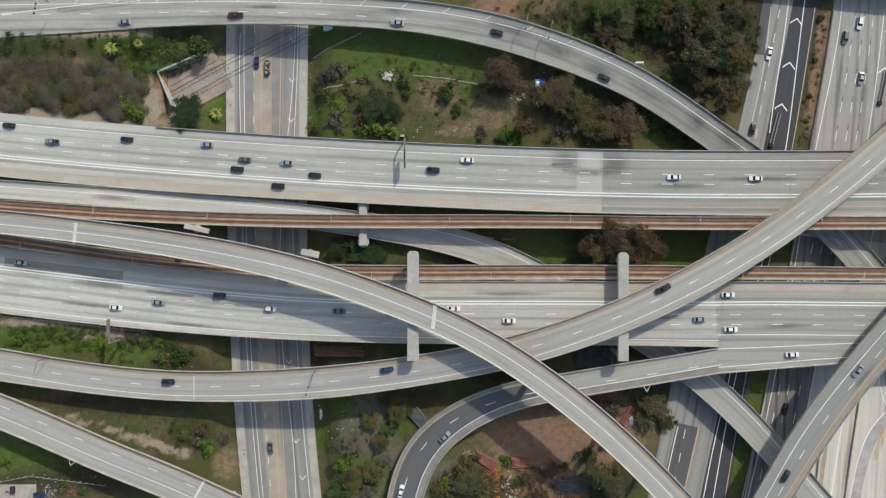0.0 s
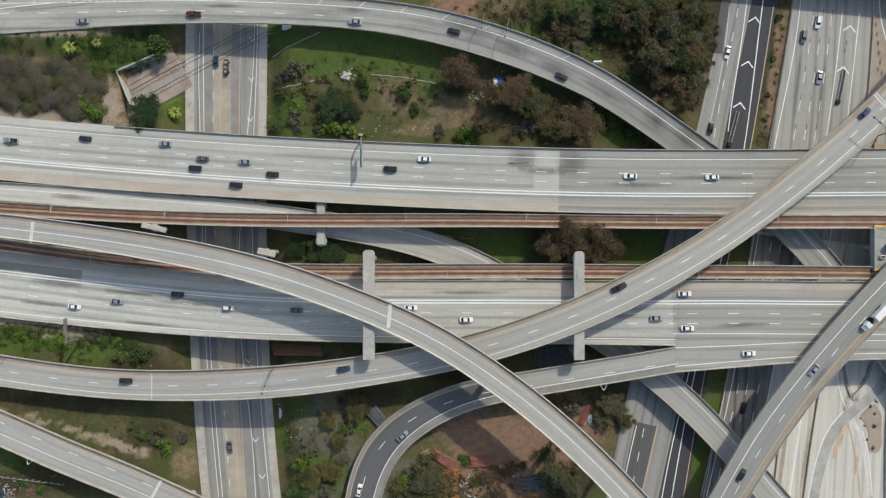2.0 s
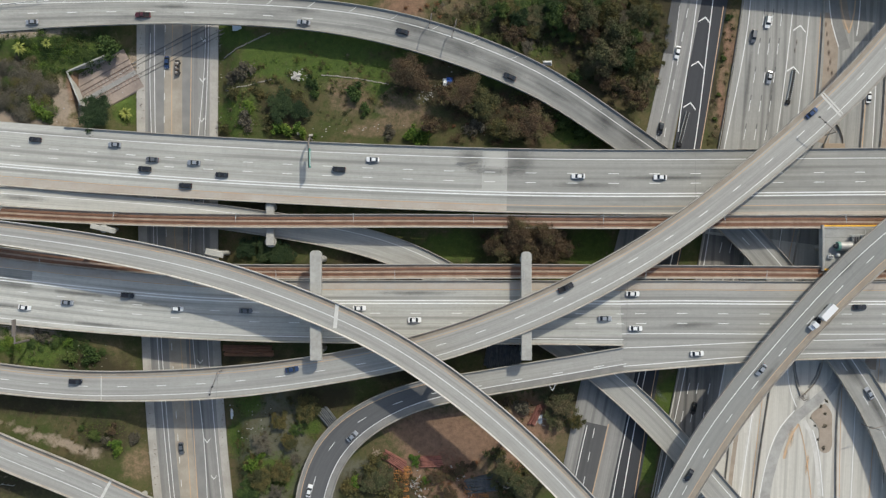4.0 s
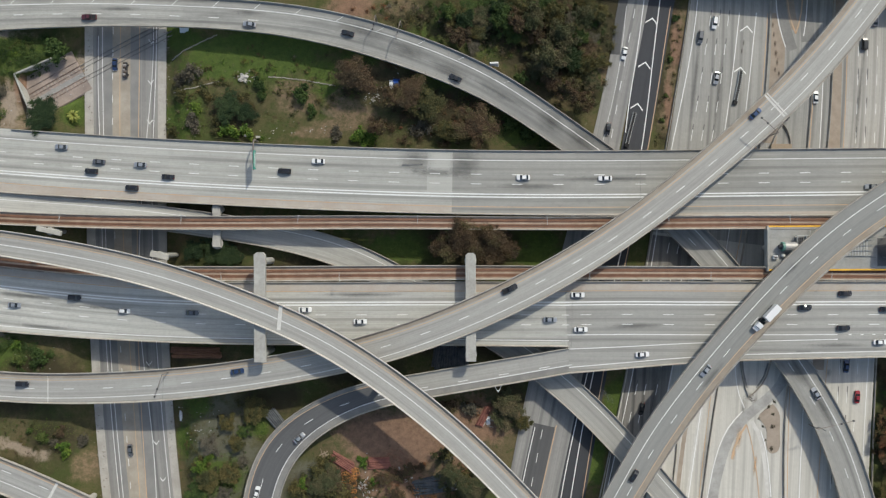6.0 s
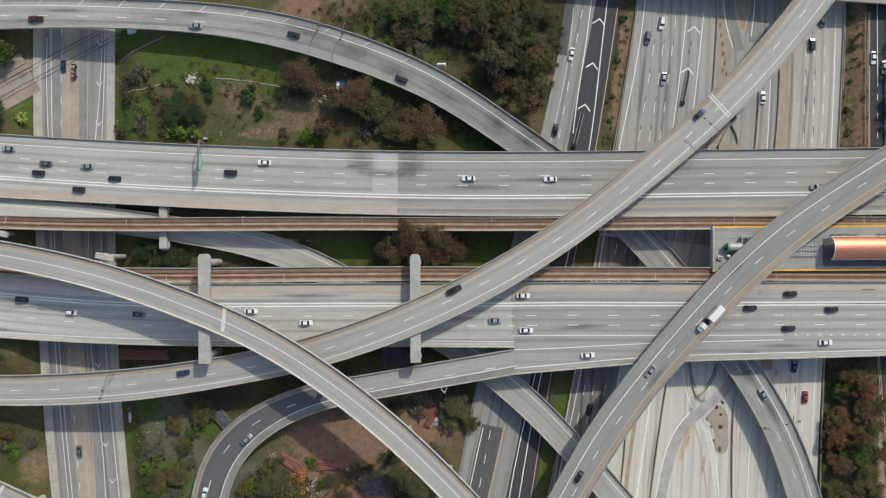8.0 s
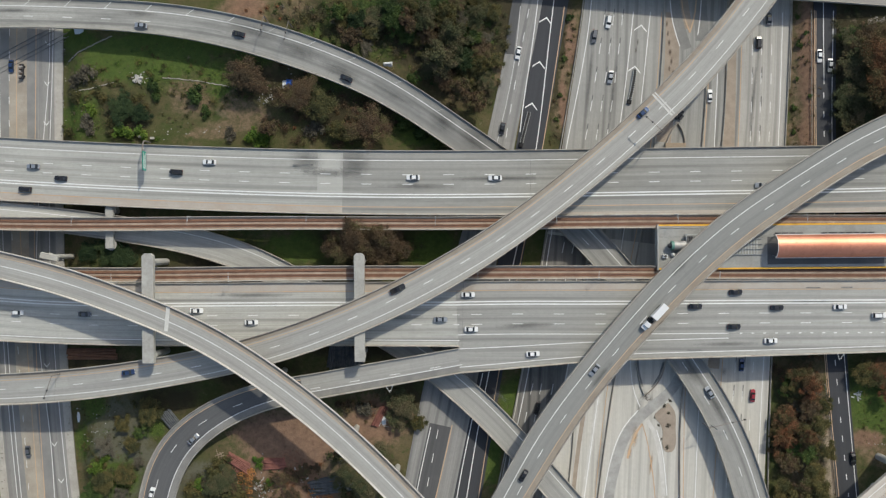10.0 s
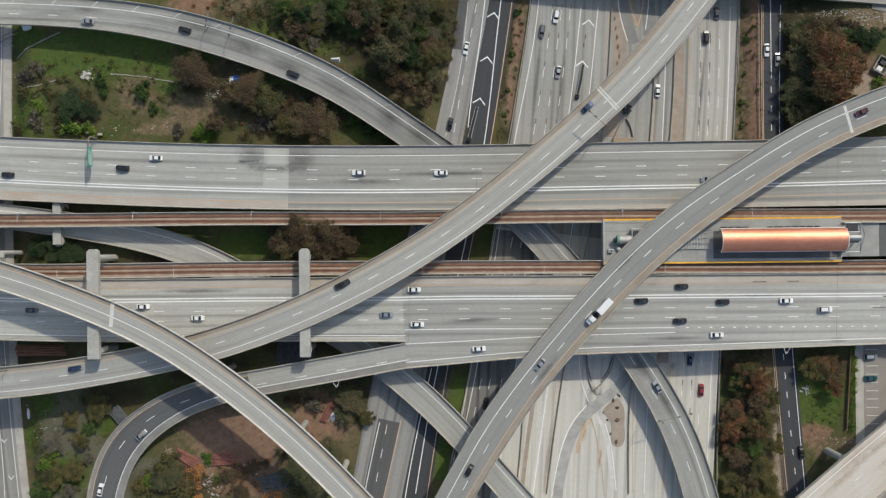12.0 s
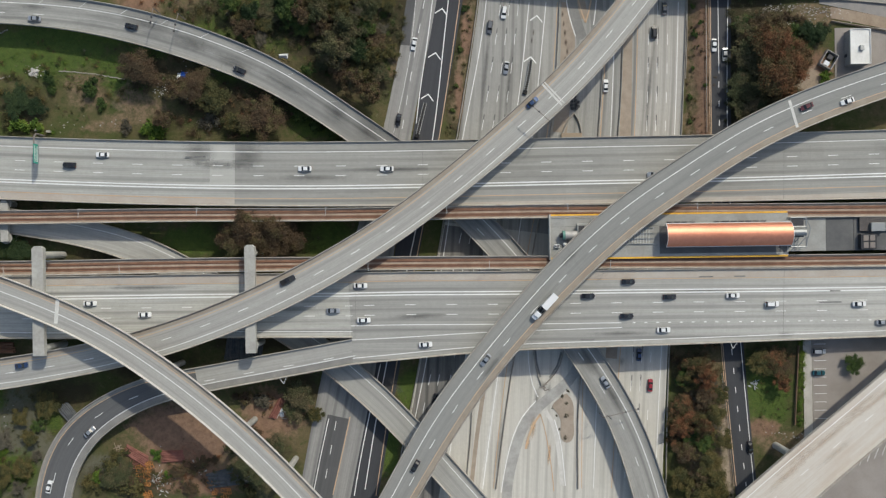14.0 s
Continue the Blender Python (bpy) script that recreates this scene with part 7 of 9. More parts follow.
def box_truck(x, y, way):
    i = int(np.argmin(np.hypot(way.p[:, 0] - x, way.p[:, 1] - y)))
    thing = tagged(new("box_truck"), "white tractor unit pulling a white box trailer", "truck")
    bm = bmesh.new()
    box(bm, -4.6, 1.6, -1.2, 1.2, 1.1, 3.7, 0.06)
    part("cargo_box", bm, PAINTS["white"], thing, "white ribbed cargo box")
    bm = bmesh.new()
    box(bm, -4.4, 5.6, -0.45, 0.45, 0.6, 1.05, 0.03)
    part("chassis", bm, M_BLACK, thing)
    bm = bmesh.new()
    hull(bm, [(6.6, 0.95, 0.5, 1.5, 0.85), (5.6, 1.1, 0.5, 1.75, 0.95), (5.4, 1.12, 0.5, 2.4, 0.95), (3.9, 1.12, 0.5, 2.6, 1.0), (3.7, 1.1, 0.5, 2.5, 0.95)])
    part("cab", bm, PAINTS["white"], thing)
    bm = bmesh.new()
    box(bm, 5.25, 5.5, -0.85, 0.85, 1.8, 2.35, 0.04)
    part("windscreen", bm, M_GLASS, thing)
    for sx in (-3.4, -2.2, 2.6, 5.7):
        for sy in (-1, 1):
            bm = bmesh.new()
            tube(bm, (sx, sy * 0.75, 0.5), (sx, sy * 1.15, 0.5), 0.5, 0.5, 14)
            part("wheel", bm, M_BLACK, thing)
    thing.matrix_basis = Matrix.Translation((x, y, way.p[i, 2] + 0.03)) @ Matrix.Rotation(way.heading(way.s[i]) + math.pi, 4, "Z")
    return thing


box_truck(165.5, -23.4, flyf)

# ---- station between the tracks ----
M_ROOF = mottled("white_roof_coating", (0.74, 0.74, 0.72), (0.64, 0.63, 0.60), 0.2, 1.5)
M_COPPER = mottled("copper_canopy", (0.65, 0.285, 0.185), (0.54, 0.22, 0.14), 0.06, 0.5, 0.48, 0.72, 0.05, 0.02)
M_PLATFORM = mottled("platform_concrete", (0.36, 0.36, 0.34), (0.27, 0.265, 0.245), 0.1, 1.2)
M_YELLOW = mottled("yellow_edge_strip", (0.80, 0.45, 0.07), (0.66, 0.36, 0.06), 0.3, 3.0)
M_GREEN = plain("green_paint", (0.11, 0.24, 0.20), 0.5)
M_DARK = plain("dark_steel", (0.05, 0.05, 0.055), 0.55, 0.4)
M_DRUM = mottled("dull_drum_steel", (0.42, 0.41, 0.39), (0.30, 0.29, 0.28), 0.5, 3.0, 0.5, 0.3)
# dark walkway paving, used again for the shade painted below the canopy
M_TILE = mottled("dark_deck_and_shade", (0.14, 0.138, 0.135), (0.10, 0.10, 0.10), 0.15, 2.0)
PZ = 13.6
station = tagged(new("station_platform"), "grey island rail platform with yellow edges", "platform", kind="structure")
bm = bmesh.new()
box(bm, 168.1, 252.0, -7.6, 7.4, PZ - 1.4, PZ, 0.05)
part("platform_slab", bm, M_PLATFORM, station)
for y in (-8.0, 7.4):
    bm = bmesh.new()
    box(bm, 168.2, 251.8, y, y + 0.6, PZ - 0.5, PZ + 0.03, 0.02)
    part("edge_strip", bm, M_YELLOW, station, "yellow tactile platform edge")
bm = bmesh.new()
box(bm, 167.5, 168.08, -8.2, 8.0, PZ - 2.4, PZ + 0.5, 0.04)
part("end_wall", bm, M_WALL, station)
for x in (172, 190, 208, 226, 244):
    column(station, x, 0.0, 0.0, PZ - 1.4, 1.2)
# thin dark sheet that deepens the canopy's shadow on the grey slab
bm = bmesh.new()
box(bm, 206.5, 251.5, -6.4, 3.4, PZ + 0.01, PZ + 0.03)
part("dark_paving", bm, M_TILE, station, "dark sheet imitating canopy shade on the platform")
deck2 = tagged(new("station_walkway"), "dark paved deck with kiosk between the tracks", "platform", kind="structure")
for x0, x1, mat, nm in ((252.4, 266.0, M_PLATFORM, "paving_bay"), (266.1, 275.8, M_TILE, "paving_bay"), (275.9, 330.0, M_TILE, "paving_bay")):
    bm = bmesh.new()
    box(bm, x0, x1, -6.2, 5.6, PZ - 3.0, PZ - 1.6, 0.03)
    part(nm, bm, mat, deck2)
for x in (258, 276, 300):
    column(deck2, x, 0.0, 4.5, PZ - 3.0, 1.2)

# barrel canopy of curved copper sheets on steel ribs
canopy = tagged(new("station_canopy"), "long copper-coloured barrel canopy over the platform", "canopy")
CX0, CX1, CR, CZ = 207.8, 251.2, 4.05, PZ + 3.4
for i in range(14):
    a = CX0 + (CX1 - CX0) * i / 14
    b = CX0 + (CX1 - CX0) * (i + 1) / 14 - 0.02
    verts, faces = [], []
    for j in range(29):
        th = math.pi * (0.06 + 0.88 * j / 28)
        for x, r in ((a, CR), (b, CR), (b, CR - 0.12), (a, CR - 0.12)):
            verts.append((x, r * math.cos(th), CZ + r * 0.8 * math.sin(th)))
    for j in range(28):
        for k in range(4):
            faces.append((4 * j + k, 4 * j + (k + 1) % 4, 4 * j + 4 + (k + 1) % 4, 4 * j + 4 + k))
    faces += [(0, 3, 2, 1), (112, 113, 114, 115)]
    child("roof_sheet", mesh_of("roof_sheet", verts, faces, M_COPPER), canopy)
for i in range(8):
    x = CX0 + 0.6 + (CX1 - CX0 - 1.2) * i / 7
    for sy in (-1, 1):
        bm = bmesh.new()
        tube(bm, (x, sy * 3.2, PZ - 0.02), (x, sy * 3.9, CZ + 0.5), 0.16, 0.12, 8)
        part("post", bm, M_STEEL, canopy)
for sy in (-1, 1):
    bm = bmesh.new()
    box(bm, CX0, CX1, sy * 4.1 - 0.13, sy * 4.1 + 0.13, CZ + 0.3, CZ + 0.5, 0.03)
    part("gutter", bm, M_ROOF, canopy, "white edge gutter")
for x in (CX0 - 0.12, CX1 - 0.02):
    rim = [(x + dx, (CR + dr) * math.cos(math.pi * (0.06 + 0.044 * j)), CZ + (CR + dr) * 0.8 * math.sin(math.pi * (0.06 + 0.044 * j))) for j in range(21) for dx, dr in ((0, 0.06), (0.14, 0.06), (0.14, -0.16), (0, -0.16))]
    child("end_rim", mesh_of("end_rim", rim, [(4 * j + k, 4 * j + (k + 1) % 4, 4 * j + 4 + (k + 1) % 4, 4 * j + 4 + k) for j in range(20) for k in range(4)] + [(0, 3, 2, 1), (80, 81, 82, 83)], M_ROOF), canopy, "pale end rim")

# lift tower and frame at the canopy's east end
frame_ob = tagged(new("lift_tower"), "glazed lift shaft with steel frame and pipe bracing", "lift tower")
bm = bmesh.new()
box(bm, 251.7, 255.4, -1.3, 1.3, PZ - 1.7, PZ + 5.0, 0.1)
part("shaft", bm, M_GLASS, frame_ob, "grey glazed shaft")
bm = bmesh.new()
tube(bm, (251.5, 0.4, PZ + 4.6), (256.0, 0.4, PZ + 4.6), 1.25, 1.25, 18)
part("barrel_roof", bm, M_STEEL, frame_ob)
for x in (251.8, 257.2):
    for y in (-4.6, 5.6):
        bm = bmesh.new()
        tube(bm, (x, y, PZ - 1.7), (x, y, PZ + 2.6), 0.2, 0.2, 8)
        part("post", bm, M_STEEL, frame_ob)
    bm = bmesh.new()
    tube(bm, (x, -4.6, PZ + 2.6), (x, 5.6, PZ + 2.6), 0.24, 0.24, 8)
    part("beam", bm, M_STEEL, frame_ob)
for y in (-4.6, 2.4, 5.6):
    bm = bmesh.new()
    tube(bm, (251.8, y, PZ + 2.6), (257.2, y, PZ + 2.6), 0.22, 0.22, 8)
    part("beam", bm, M_STEEL, frame_ob)
for x0, y0, x1, y1 in ((251.8, -4.6, 254.6, -1.4), (254.2, -4.6, 257.2, -1.0), (257.2, 5.6, 258.6, 1.8), (257.2, -4.0, 258.6, 1.8)):
    bm = bmesh.new()
    tube(bm, (x0, y0, PZ + 2.6), (x1, y1, PZ + 2.9), 0.16, 0.16, 8)
    part("brace", bm, M_STEEL, frame_ob)
bm = bmesh.new()
box(bm, 252.2, 256.4, 2.7, 5.2, PZ + 2.2, PZ + 2.45, 0.04)
part("hatch", bm, M_DARK, frame_ob, "dark roof hatch")

# escalator and stair well
stair = tagged(new("stair_well"), "steel stair and escalator well with railings", "staircase")
for i in range(13):
    bm = bmesh.new()
    box(bm, 190.6 + i * 1.0, 191.0 + i * 1.0, -2.6, 2.6, PZ + 0.01, PZ + 0.1, 0.02)
    part("tread", bm, M_RAILING, stair)
for y in (-2.8, -0.9, 0.9, 2.8):
    bm = bmesh.new()
    box(bm, 189.8, 204.6, y - 0.07, y + 0.07, PZ + 0.01, PZ + 0.5, 0.02)
    part("balustrade", bm, M_RAILING, stair)
bm = bmesh.new()
box(bm, 189.6, 189.9, -3.0, 3.0, PZ, PZ + 1.1, 0.03)
part("end_rail", bm, M_STEEL, stair)

# plant on the platform's west end
tank = tagged(new("ventilation_drum"), "grey steel ventilation drum with green end cap", "ventilation unit")
bm = bmesh.new()
tube(bm, (172.9, 0.5, PZ + 1.7), (177.0, 0.5, PZ + 1.7), 1.6, 1.6, 24)
part("drum", bm, M_DRUM, tank)
bm = bmesh.new()
tube(bm, (172.0, 0.5, PZ + 1.7), (172.9, 0.5, PZ + 1.7), 1.66, 1.66, 24)
part("end_cap", bm, M_GREEN, tank, "green painted end cap")
for x in (173.4, 176.2):
    bm = bmesh.new()
    box(bm, x - 0.25, x + 0.25, -0.9, 1.9, PZ, PZ + 0.7, 0.03)
    part("saddle", bm, M_DARK, tank)
bm = bmesh.new()
tube(bm, (171.0, 0.5, PZ + 1.7), (172.0, 0.5, PZ + 1.7), 0.7, 1.0, 16)
part("fan_cowl", bm, M_DARK, tank)
for x, y, w, d, h, lab in ((178.6, 2.4, 2.6, 3.0, 1.6, "grey metal equipment cabinet on the platform"), (182.8, 3.4, 3.4, 2.0, 1.3, "grey metal equipment cabinet on the platform"), (170.2, -3.2, 1.6, 1.2, 1.1, "white metal equipment box on the platform"), (186, 3.0, 1.4, 3.2, 1.5, "grey metal equipment cabinet on the platform"), (181.5, -1.2, 1.2, 1.2, 1.5, "grey metal equipment cabinet on the platform")):
    cab = tagged(new("equipment_cabinet"), lab, "cabinet", "platform cabinets")
    bm = bmesh.new()
    box(bm, x - w / 2, x + w / 2, y - d / 2, y + d / 2, PZ, PZ + h, 0.06)
    part("housing", bm, PAINTS["white"] if "white" in lab else M_STEEL, cab)
    for k in range(3):
        bm = bmesh.new()
        box(bm, x - w / 2 + 0.15 + k * (w - 0.3) / 3, x - w / 2 + 0.05 + (k + 1) * (w - 0.3) / 3, y - d / 2 + 0.2, y + d / 2 - 0.2, PZ + h, PZ + h + 0.06, 0.01)
        part("top_grille", bm, M_DARK, cab)
skid = tagged(new("pipe_skid"), "grey steel pipe rack beside a ventilation drum", "equipment")
for k, (x0, y0, x1, y1) in enumerate(((177.4, 1.2, 183.6, 4.4), (178.2, -0.6, 181.0, 0.9))):
    for px, py in ((x0, y0), (x1, y0), (x1, y1), (x0, y1)):
        bm = bmesh.new()
        tube(bm, (px, py, PZ), (px, py, PZ + 2.2), 0.12, 0.12, 8)
        part("post", bm, M_RAILING, skid)
    for a, b in (((x0, y0), (x1, y0)), ((x1, y0), (x1, y1)), ((x1, y1), (x0, y1)), ((x0, y1), (x0, y0)), (((x0 + x1) / 2, y0), ((x0 + x1) / 2, y1))):
        bm = bmesh.new()
        tube(bm, (*a, PZ + 2.2), (*b, PZ + 2.2), 0.13, 0.13, 8)
        part("rail", bm, M_RAILING, skid)
valve = tagged(new("valve_dome"), "white domed valve cover on the platform", "equipment")
bm = bmesh.new()
bmesh.ops.create_uvsphere(bm, u_segments=16, v_segments=10, radius=0.75, matrix=Matrix.Translation((173.0, -2.6, PZ + 0.55)))
part("dome", bm, M_ROOF, valve, smooth=True)
for x in (170.2, 184.8):
    guard = tagged(new("platform_railing"), "grey steel railing across the platform", "railing")
    for y in (-6.2, -2.0, 2.0, 6.2):
        bm = bmesh.new()
        tube(bm, (x - 2.4, y, PZ), (x - 2.4, y, PZ + 1.1), 0.07, 0.07, 6)
        part("post", bm, M_RAILING, guard)
    bm = bmesh.new()
    tube(bm, (x - 2.4, -6.4, PZ + 1.1), (x - 2.4, 6.4, PZ + 1.1), 0.09, 0.09, 6)
    part("top_rail", bm, M_RAILING, guard)
for y in (-3.4, 3.6):
    bm = bmesh.new()
    box(bm, 167.2, 206.0, y - 0.06, y + 0.06, PZ + 0.002, PZ + 0.012)
    part("paving_joint", bm, M_SEAM, station)
# benches beside the canopy
def bench(x, y):
    thing = tagged(new("bench"), "dark metal bench on the platform", "bench", "platform benches")
    bm = bmesh.new()
    box(bm, x - 1.0, x + 1.0, y - 0.2, y + 0.16, PZ + 0.42, PZ + 0.5, 0.02)
    part("seat", bm, M_DARK, thing)
    bm = bmesh.new()
    box(bm, x - 1.0, x + 1.0, y + 0.25, y + 0.32, PZ + 0.5, PZ + 0.95, 0.02)
    part("backrest", bm, M_DARK, thing)
    for sx in (-0.8, 0.8):
        bm = bmesh.new()
        box(bm, x + sx - 0.05, x + sx + 0.05, y - 0.2, y + 0.2, PZ, PZ + 0.42)
        part("leg", bm, M_DARK, thing)


for i in range(6):
    bench(210 + i * 2.6 + (6 if i > 3 else 0), 4.55)
    bench(230 + i * 2.6, 4.55)
# kiosk and roof plant further east
kiosk = tagged(new("kiosk"), "small dark kiosk with brown roof boxes", "kiosk")
for x, y, w, d, h, mat in ((280.2, -3.2, 5.6, 5.4, 2.2, M_DARK), (279.0, -1.9, 1.8, 1.9, 2.5, M_POLE), (281.3, -1.9, 1.8, 1.9, 2.5, M_POLE), (279.0, -4.4, 1.8, 1.9, 2.5, M_POLE), (281.3, -4.4, 1.8, 1.9, 2.5, M_POLE), (283.5, 2.0, 5, 3, 2.4, M_STEEL)):
    bm = bmesh.new()
    box(bm, x - w / 2, x + w / 2, y - d / 2, y + d / 2, PZ - 1.6, PZ - 1.6 + h, 0.06)
    part("roof_box", bm, mat, kiosk)

# ribbed dark roof over the walkway's far end
ribbed = tagged(new("walkway_roof"), "dark ribbed metal roof over the station walkway", "roof")
bm = bmesh.new()
box(bm, 277.5, 330, 0.6, 5.4, PZ - 1.58, PZ - 0.6, 0.05)
part("roof_slab", bm, M_DARK, ribbed)
for i in range(14):
    bm = bmesh.new()
    box(bm, 277.5, 330, 0.75 + i * 0.33, 0.87 + i * 0.33, PZ - 0.6, PZ - 0.5)
    part("rib", bm, M_POLE, ribbed)

# ---- signs and lamps ----
M_SIGN = plain("green_sign_sheet", (0.01, 0.30, 0.22), 0.4)


def gantry(x, y_post, y_end, z, height, y0, y1, label):
    """A mast behind the parapet that bends over into a level arm with one tall green panel."""
    thing = tagged(new("sign_gantry"), label, "road sign")
    bend = [Vector((x, y_post, z - 1.2)), Vector((x, y_post, z + height - 2.6))]
    for k in range(1, 6):
        a = k * math.pi / 10
        bend.append(Vector((x, y_post - 2.6 * (1 - math.cos(a)), z + height - 2.6 + 2.6 * math.sin(a))))
    bm = bmesh.new()
    for a, b in zip(bend[:-1], bend[1:]):
        tube(bm, a, b, 0.32, 0.32, 12)
    part("post", bm, M_POLE, thing)
    bm = bmesh.new()
    tube(bm, bend[-1], (x, y_end, z + height), 0.3, 0.2, 10)
    part("arm", bm, M_POLE, thing)
    bm = bmesh.new()
    box(bm, x + 0.32, x + 0.42, y0, y1, z + height - 2.2, z + height + 1.0, 0.03)
    p = part("sign_panel", bm, M_SIGN, thing, "green reflective sign panel")
    for k in range(3):
        bm = bmesh.new()
        box(bm, x + 0.425, x + 0.435, y0 + 0.6, y1 - 0.6 - 0.8 * (k % 2), z + height - 1.8 + k * 0.9, z + height - 1.4 + k * 0.9)
        part("text_bar", bm, M_WHITE, p)
    for y in np.linspace(y0 + 0.5, y1 - 0.5, 4):
        bm = bmesh.new()
        box(bm, x + 0.18, x + 0.32, y - 0.06, y + 0.06, z + height - 2.0, z + height + 0.9)
        part("bracket", bm, M_STEEL, thing)
    bm = bmesh.new()
    box(bm, x - 0.3, x + 0.5, y0 + 0.2, y1 - 0.2, z + height - 2.6, z + height - 2.45, 0.03)
    part("catwalk", bm, M_STEEL, thing)
    return thing


gantry(-13.6, 39.3, 28.4, 7.8, 6.6, 28.6, 35.4, "curved cantilever sign mast with a green panel over the freeway")


def cantilever(base, tip, z, label, height=7.5, boxes=2):
    """A mast at the parapet with an arm across the ramp, and small dark sign backs."""
    b, t = Vector((*base, z)), Vector((*tip, z))
    thing = tagged(new("overhead_mast"), label, "mast arm")
    bm = bmesh.new()
    tube(bm, b - Vector((0, 0, 0.6)), b + Vector((0, 0, height)), 0.2, 0.15, 10)
    part("post", bm, M_POLE, thing)
    d = t - b
    bm = bmesh.new()
    tube(bm, b + Vector((0, 0, height - 0.2)), t + Vector((0, 0, height + 0.3)), 0.14, 0.09, 8)
    part("arm", bm, M_POLE, thing)
    for k in range(boxes):
        c = b + d * (0.62 + 0.34 * k) + Vector((0, 0, height + 0.1))
        bm = bmesh.new()
        box(bm, -0.3, 0.3, -0.22, 0.22, -0.4, 0.35, 0.04, Matrix.Translation(c) @ Matrix.Rotation(math.atan2(d.y, d.x), 4, "Z"))
        part("lamp_housing", bm, M_DARK, thing, "dark lamp housing")
    return thing


LB = "grey mast arm with dark lamp housings over a ramp"
cantilever((38.5, 80.1), (36.9, 73.6), 8.9, LB)
cantilever((29.8, 82.1), (28.8, 76.8), 8.9, LB)
cantilever((-45.4, -43.4), (-48.0, -51.3), 8.9, LB)
cantilever((-143.9, -39.7), (-145.1, -45.0), 5.2, "slim grey mast arm over a ramp", boxes=0)
cantilever((166.8, 39.1), (160.9, 44.3), 18.3, LB)
cantilever((186.0, -64.2), (198.8, -61.2), 5.2, LB)
cantilever((-142.3, 89.0), (-143.1, 84.1), 8.2, LB, boxes=3)
for bx, by in ((-19.4, 42.4), (-15.0, 41.8)):
    cabinet = tagged(new("roadside_cabinet"), "small pale roadside equipment cabinet on a bank", "cabinet", "roadside cabinets")
    z = ground_height(bx, by)
    bm = bmesh.new()
    box(bm, bx - 0.65, bx + 0.65, by - 0.35, by + 0.35, z - 0.2, z + 1.4, 0.06)
    part("housing", bm, M_WALL, cabinet)
    bm = bmesh.new()
    box(bm, bx - 0.7, bx + 0.7, by - 0.4, by + 0.4, z + 1.4, z + 1.48, 0.02)
    part("lid", bm, M_WALK, cabinet)


def tall_post(x, y, z, label):
    thing = tagged(new("tall_post"), label, "post")
    bm = bmesh.new()
    tube(bm, (x, y, z - 1), (x, y, z + 9), 0.45, 0.35, 12)
    part("post", bm, M_POLE, thing)
    bm = bmesh.new()
    tube(bm, (x, y, z + 8.6), (x - 0.3, y + 8.5, z + 9.2), 0.3, 0.22, 10)
    part("arm", bm, M_POLE, thing)
    bm = bmesh.new()
    box(bm, x - 0.5, x - 0.1, y + 2.5, y + 8.5, z + 7.6, z + 10.0, 0.05)
    part("sign_back", bm, M_POLE, thing, "brown back of a road sign")
    return thing


tall_post(-119.1, -33.6, 2.0, "brown cantilever sign post beside the eastbound viaduct")

def sign_bracket(x, y, z, turn, reach=2.2):
    """Two thin white struts that meet beyond a parapet, with a tie between them."""
    thing = tagged(new("sign_bracket"), "thin white steel bracket on a parapet", "bracket", "parapet brackets")
    m = Matrix.Translation((x, y, z)) @ Matrix.Rotation(turn, 4, "Z")
    tip = Vector((0, -reach, -0.3))
    for a in (Vector((-1.0, 0.1, 0.3)), Vector((1.4, 0.1, 0.3))):
        bm = bmesh.new()
        tube(bm, m @ a, m @ tip, 0.1, 0.08, 6)
        part("strut", bm, M_ROOF, thing)
    bm = bmesh.new()
    tube(bm, m @ Vector((-0.5, -1.6, 0)), m @ Vector((0.7, -1.6, 0)), 0.06, 0.06, 6)
    part("tie", bm, M_ROOF, thing)


for x, y, ang in ((-134.6, -75.6, -0.39), (231.6, -38.0, 0.0), (72.0, -48.6, 0.15)):
    best = min(ALL_WAYS, key=lambda q: float(np.min(np.abs(np.hypot(q[0].p[:, 0] - x, q[0].p[:, 1] - y) - q[0].w / 2))) if q[2] > 1 else 99.0)[0]
    i = int(np.argmin(np.hypot(best.p[:, 0] - x, best.p[:, 1] - y)))
    side = 1 if (x - best.p[i, 0]) * best.n[i, 0] + (y - best.p[i, 1]) * best.n[i, 1] > 0 else -1
    sign_bracket(best.p[i, 0] + side * best.n[i, 0] * best.w[i] / 2, best.p[i, 1] + side * best.n[i, 1] * best.w[i] / 2, best.p[i, 2] + 0.2, ang)

# camera mast on the east ramp, pole with a white head
cam_mast = tagged(new("camera_mast"), "steel mast with white equipment head beside a ramp", "mast")
mx, my = 189.0, -65.0
bm = bmesh.new()
tube(bm, (mx, my, 4.6), (mx, my, 12.0), 0.2, 0.15, 8)
part("mast", bm, M_STEEL, cam_mast)

# ---- fence along the bank, retaining wall and rail spur by the street ----
wall_pts = [(-92.5, 71.8), (-106.2, 66.0), (-101.1, 53.7)]
rwall = tagged(new("retaining_wall"), "pale concrete retaining wall round a rail spur", "retaining wall", kind="structure")
for a, b in zip(wall_pts[:-1], wall_pts[1:]):
    a, b = Vector(a), Vector(b)
    d = (b - a)
    bm = bmesh.new()
    box(bm, -0.25, d.length + 0.25, -0.28, 0.28, -7.2, -1.7, 0.04, Matrix.Translation((a.x, a.y, 0)) @ Matrix.Rotation(math.atan2(d.y, d.x), 4, "Z"))
    part("wall_section", bm, M_WALL, rwall)
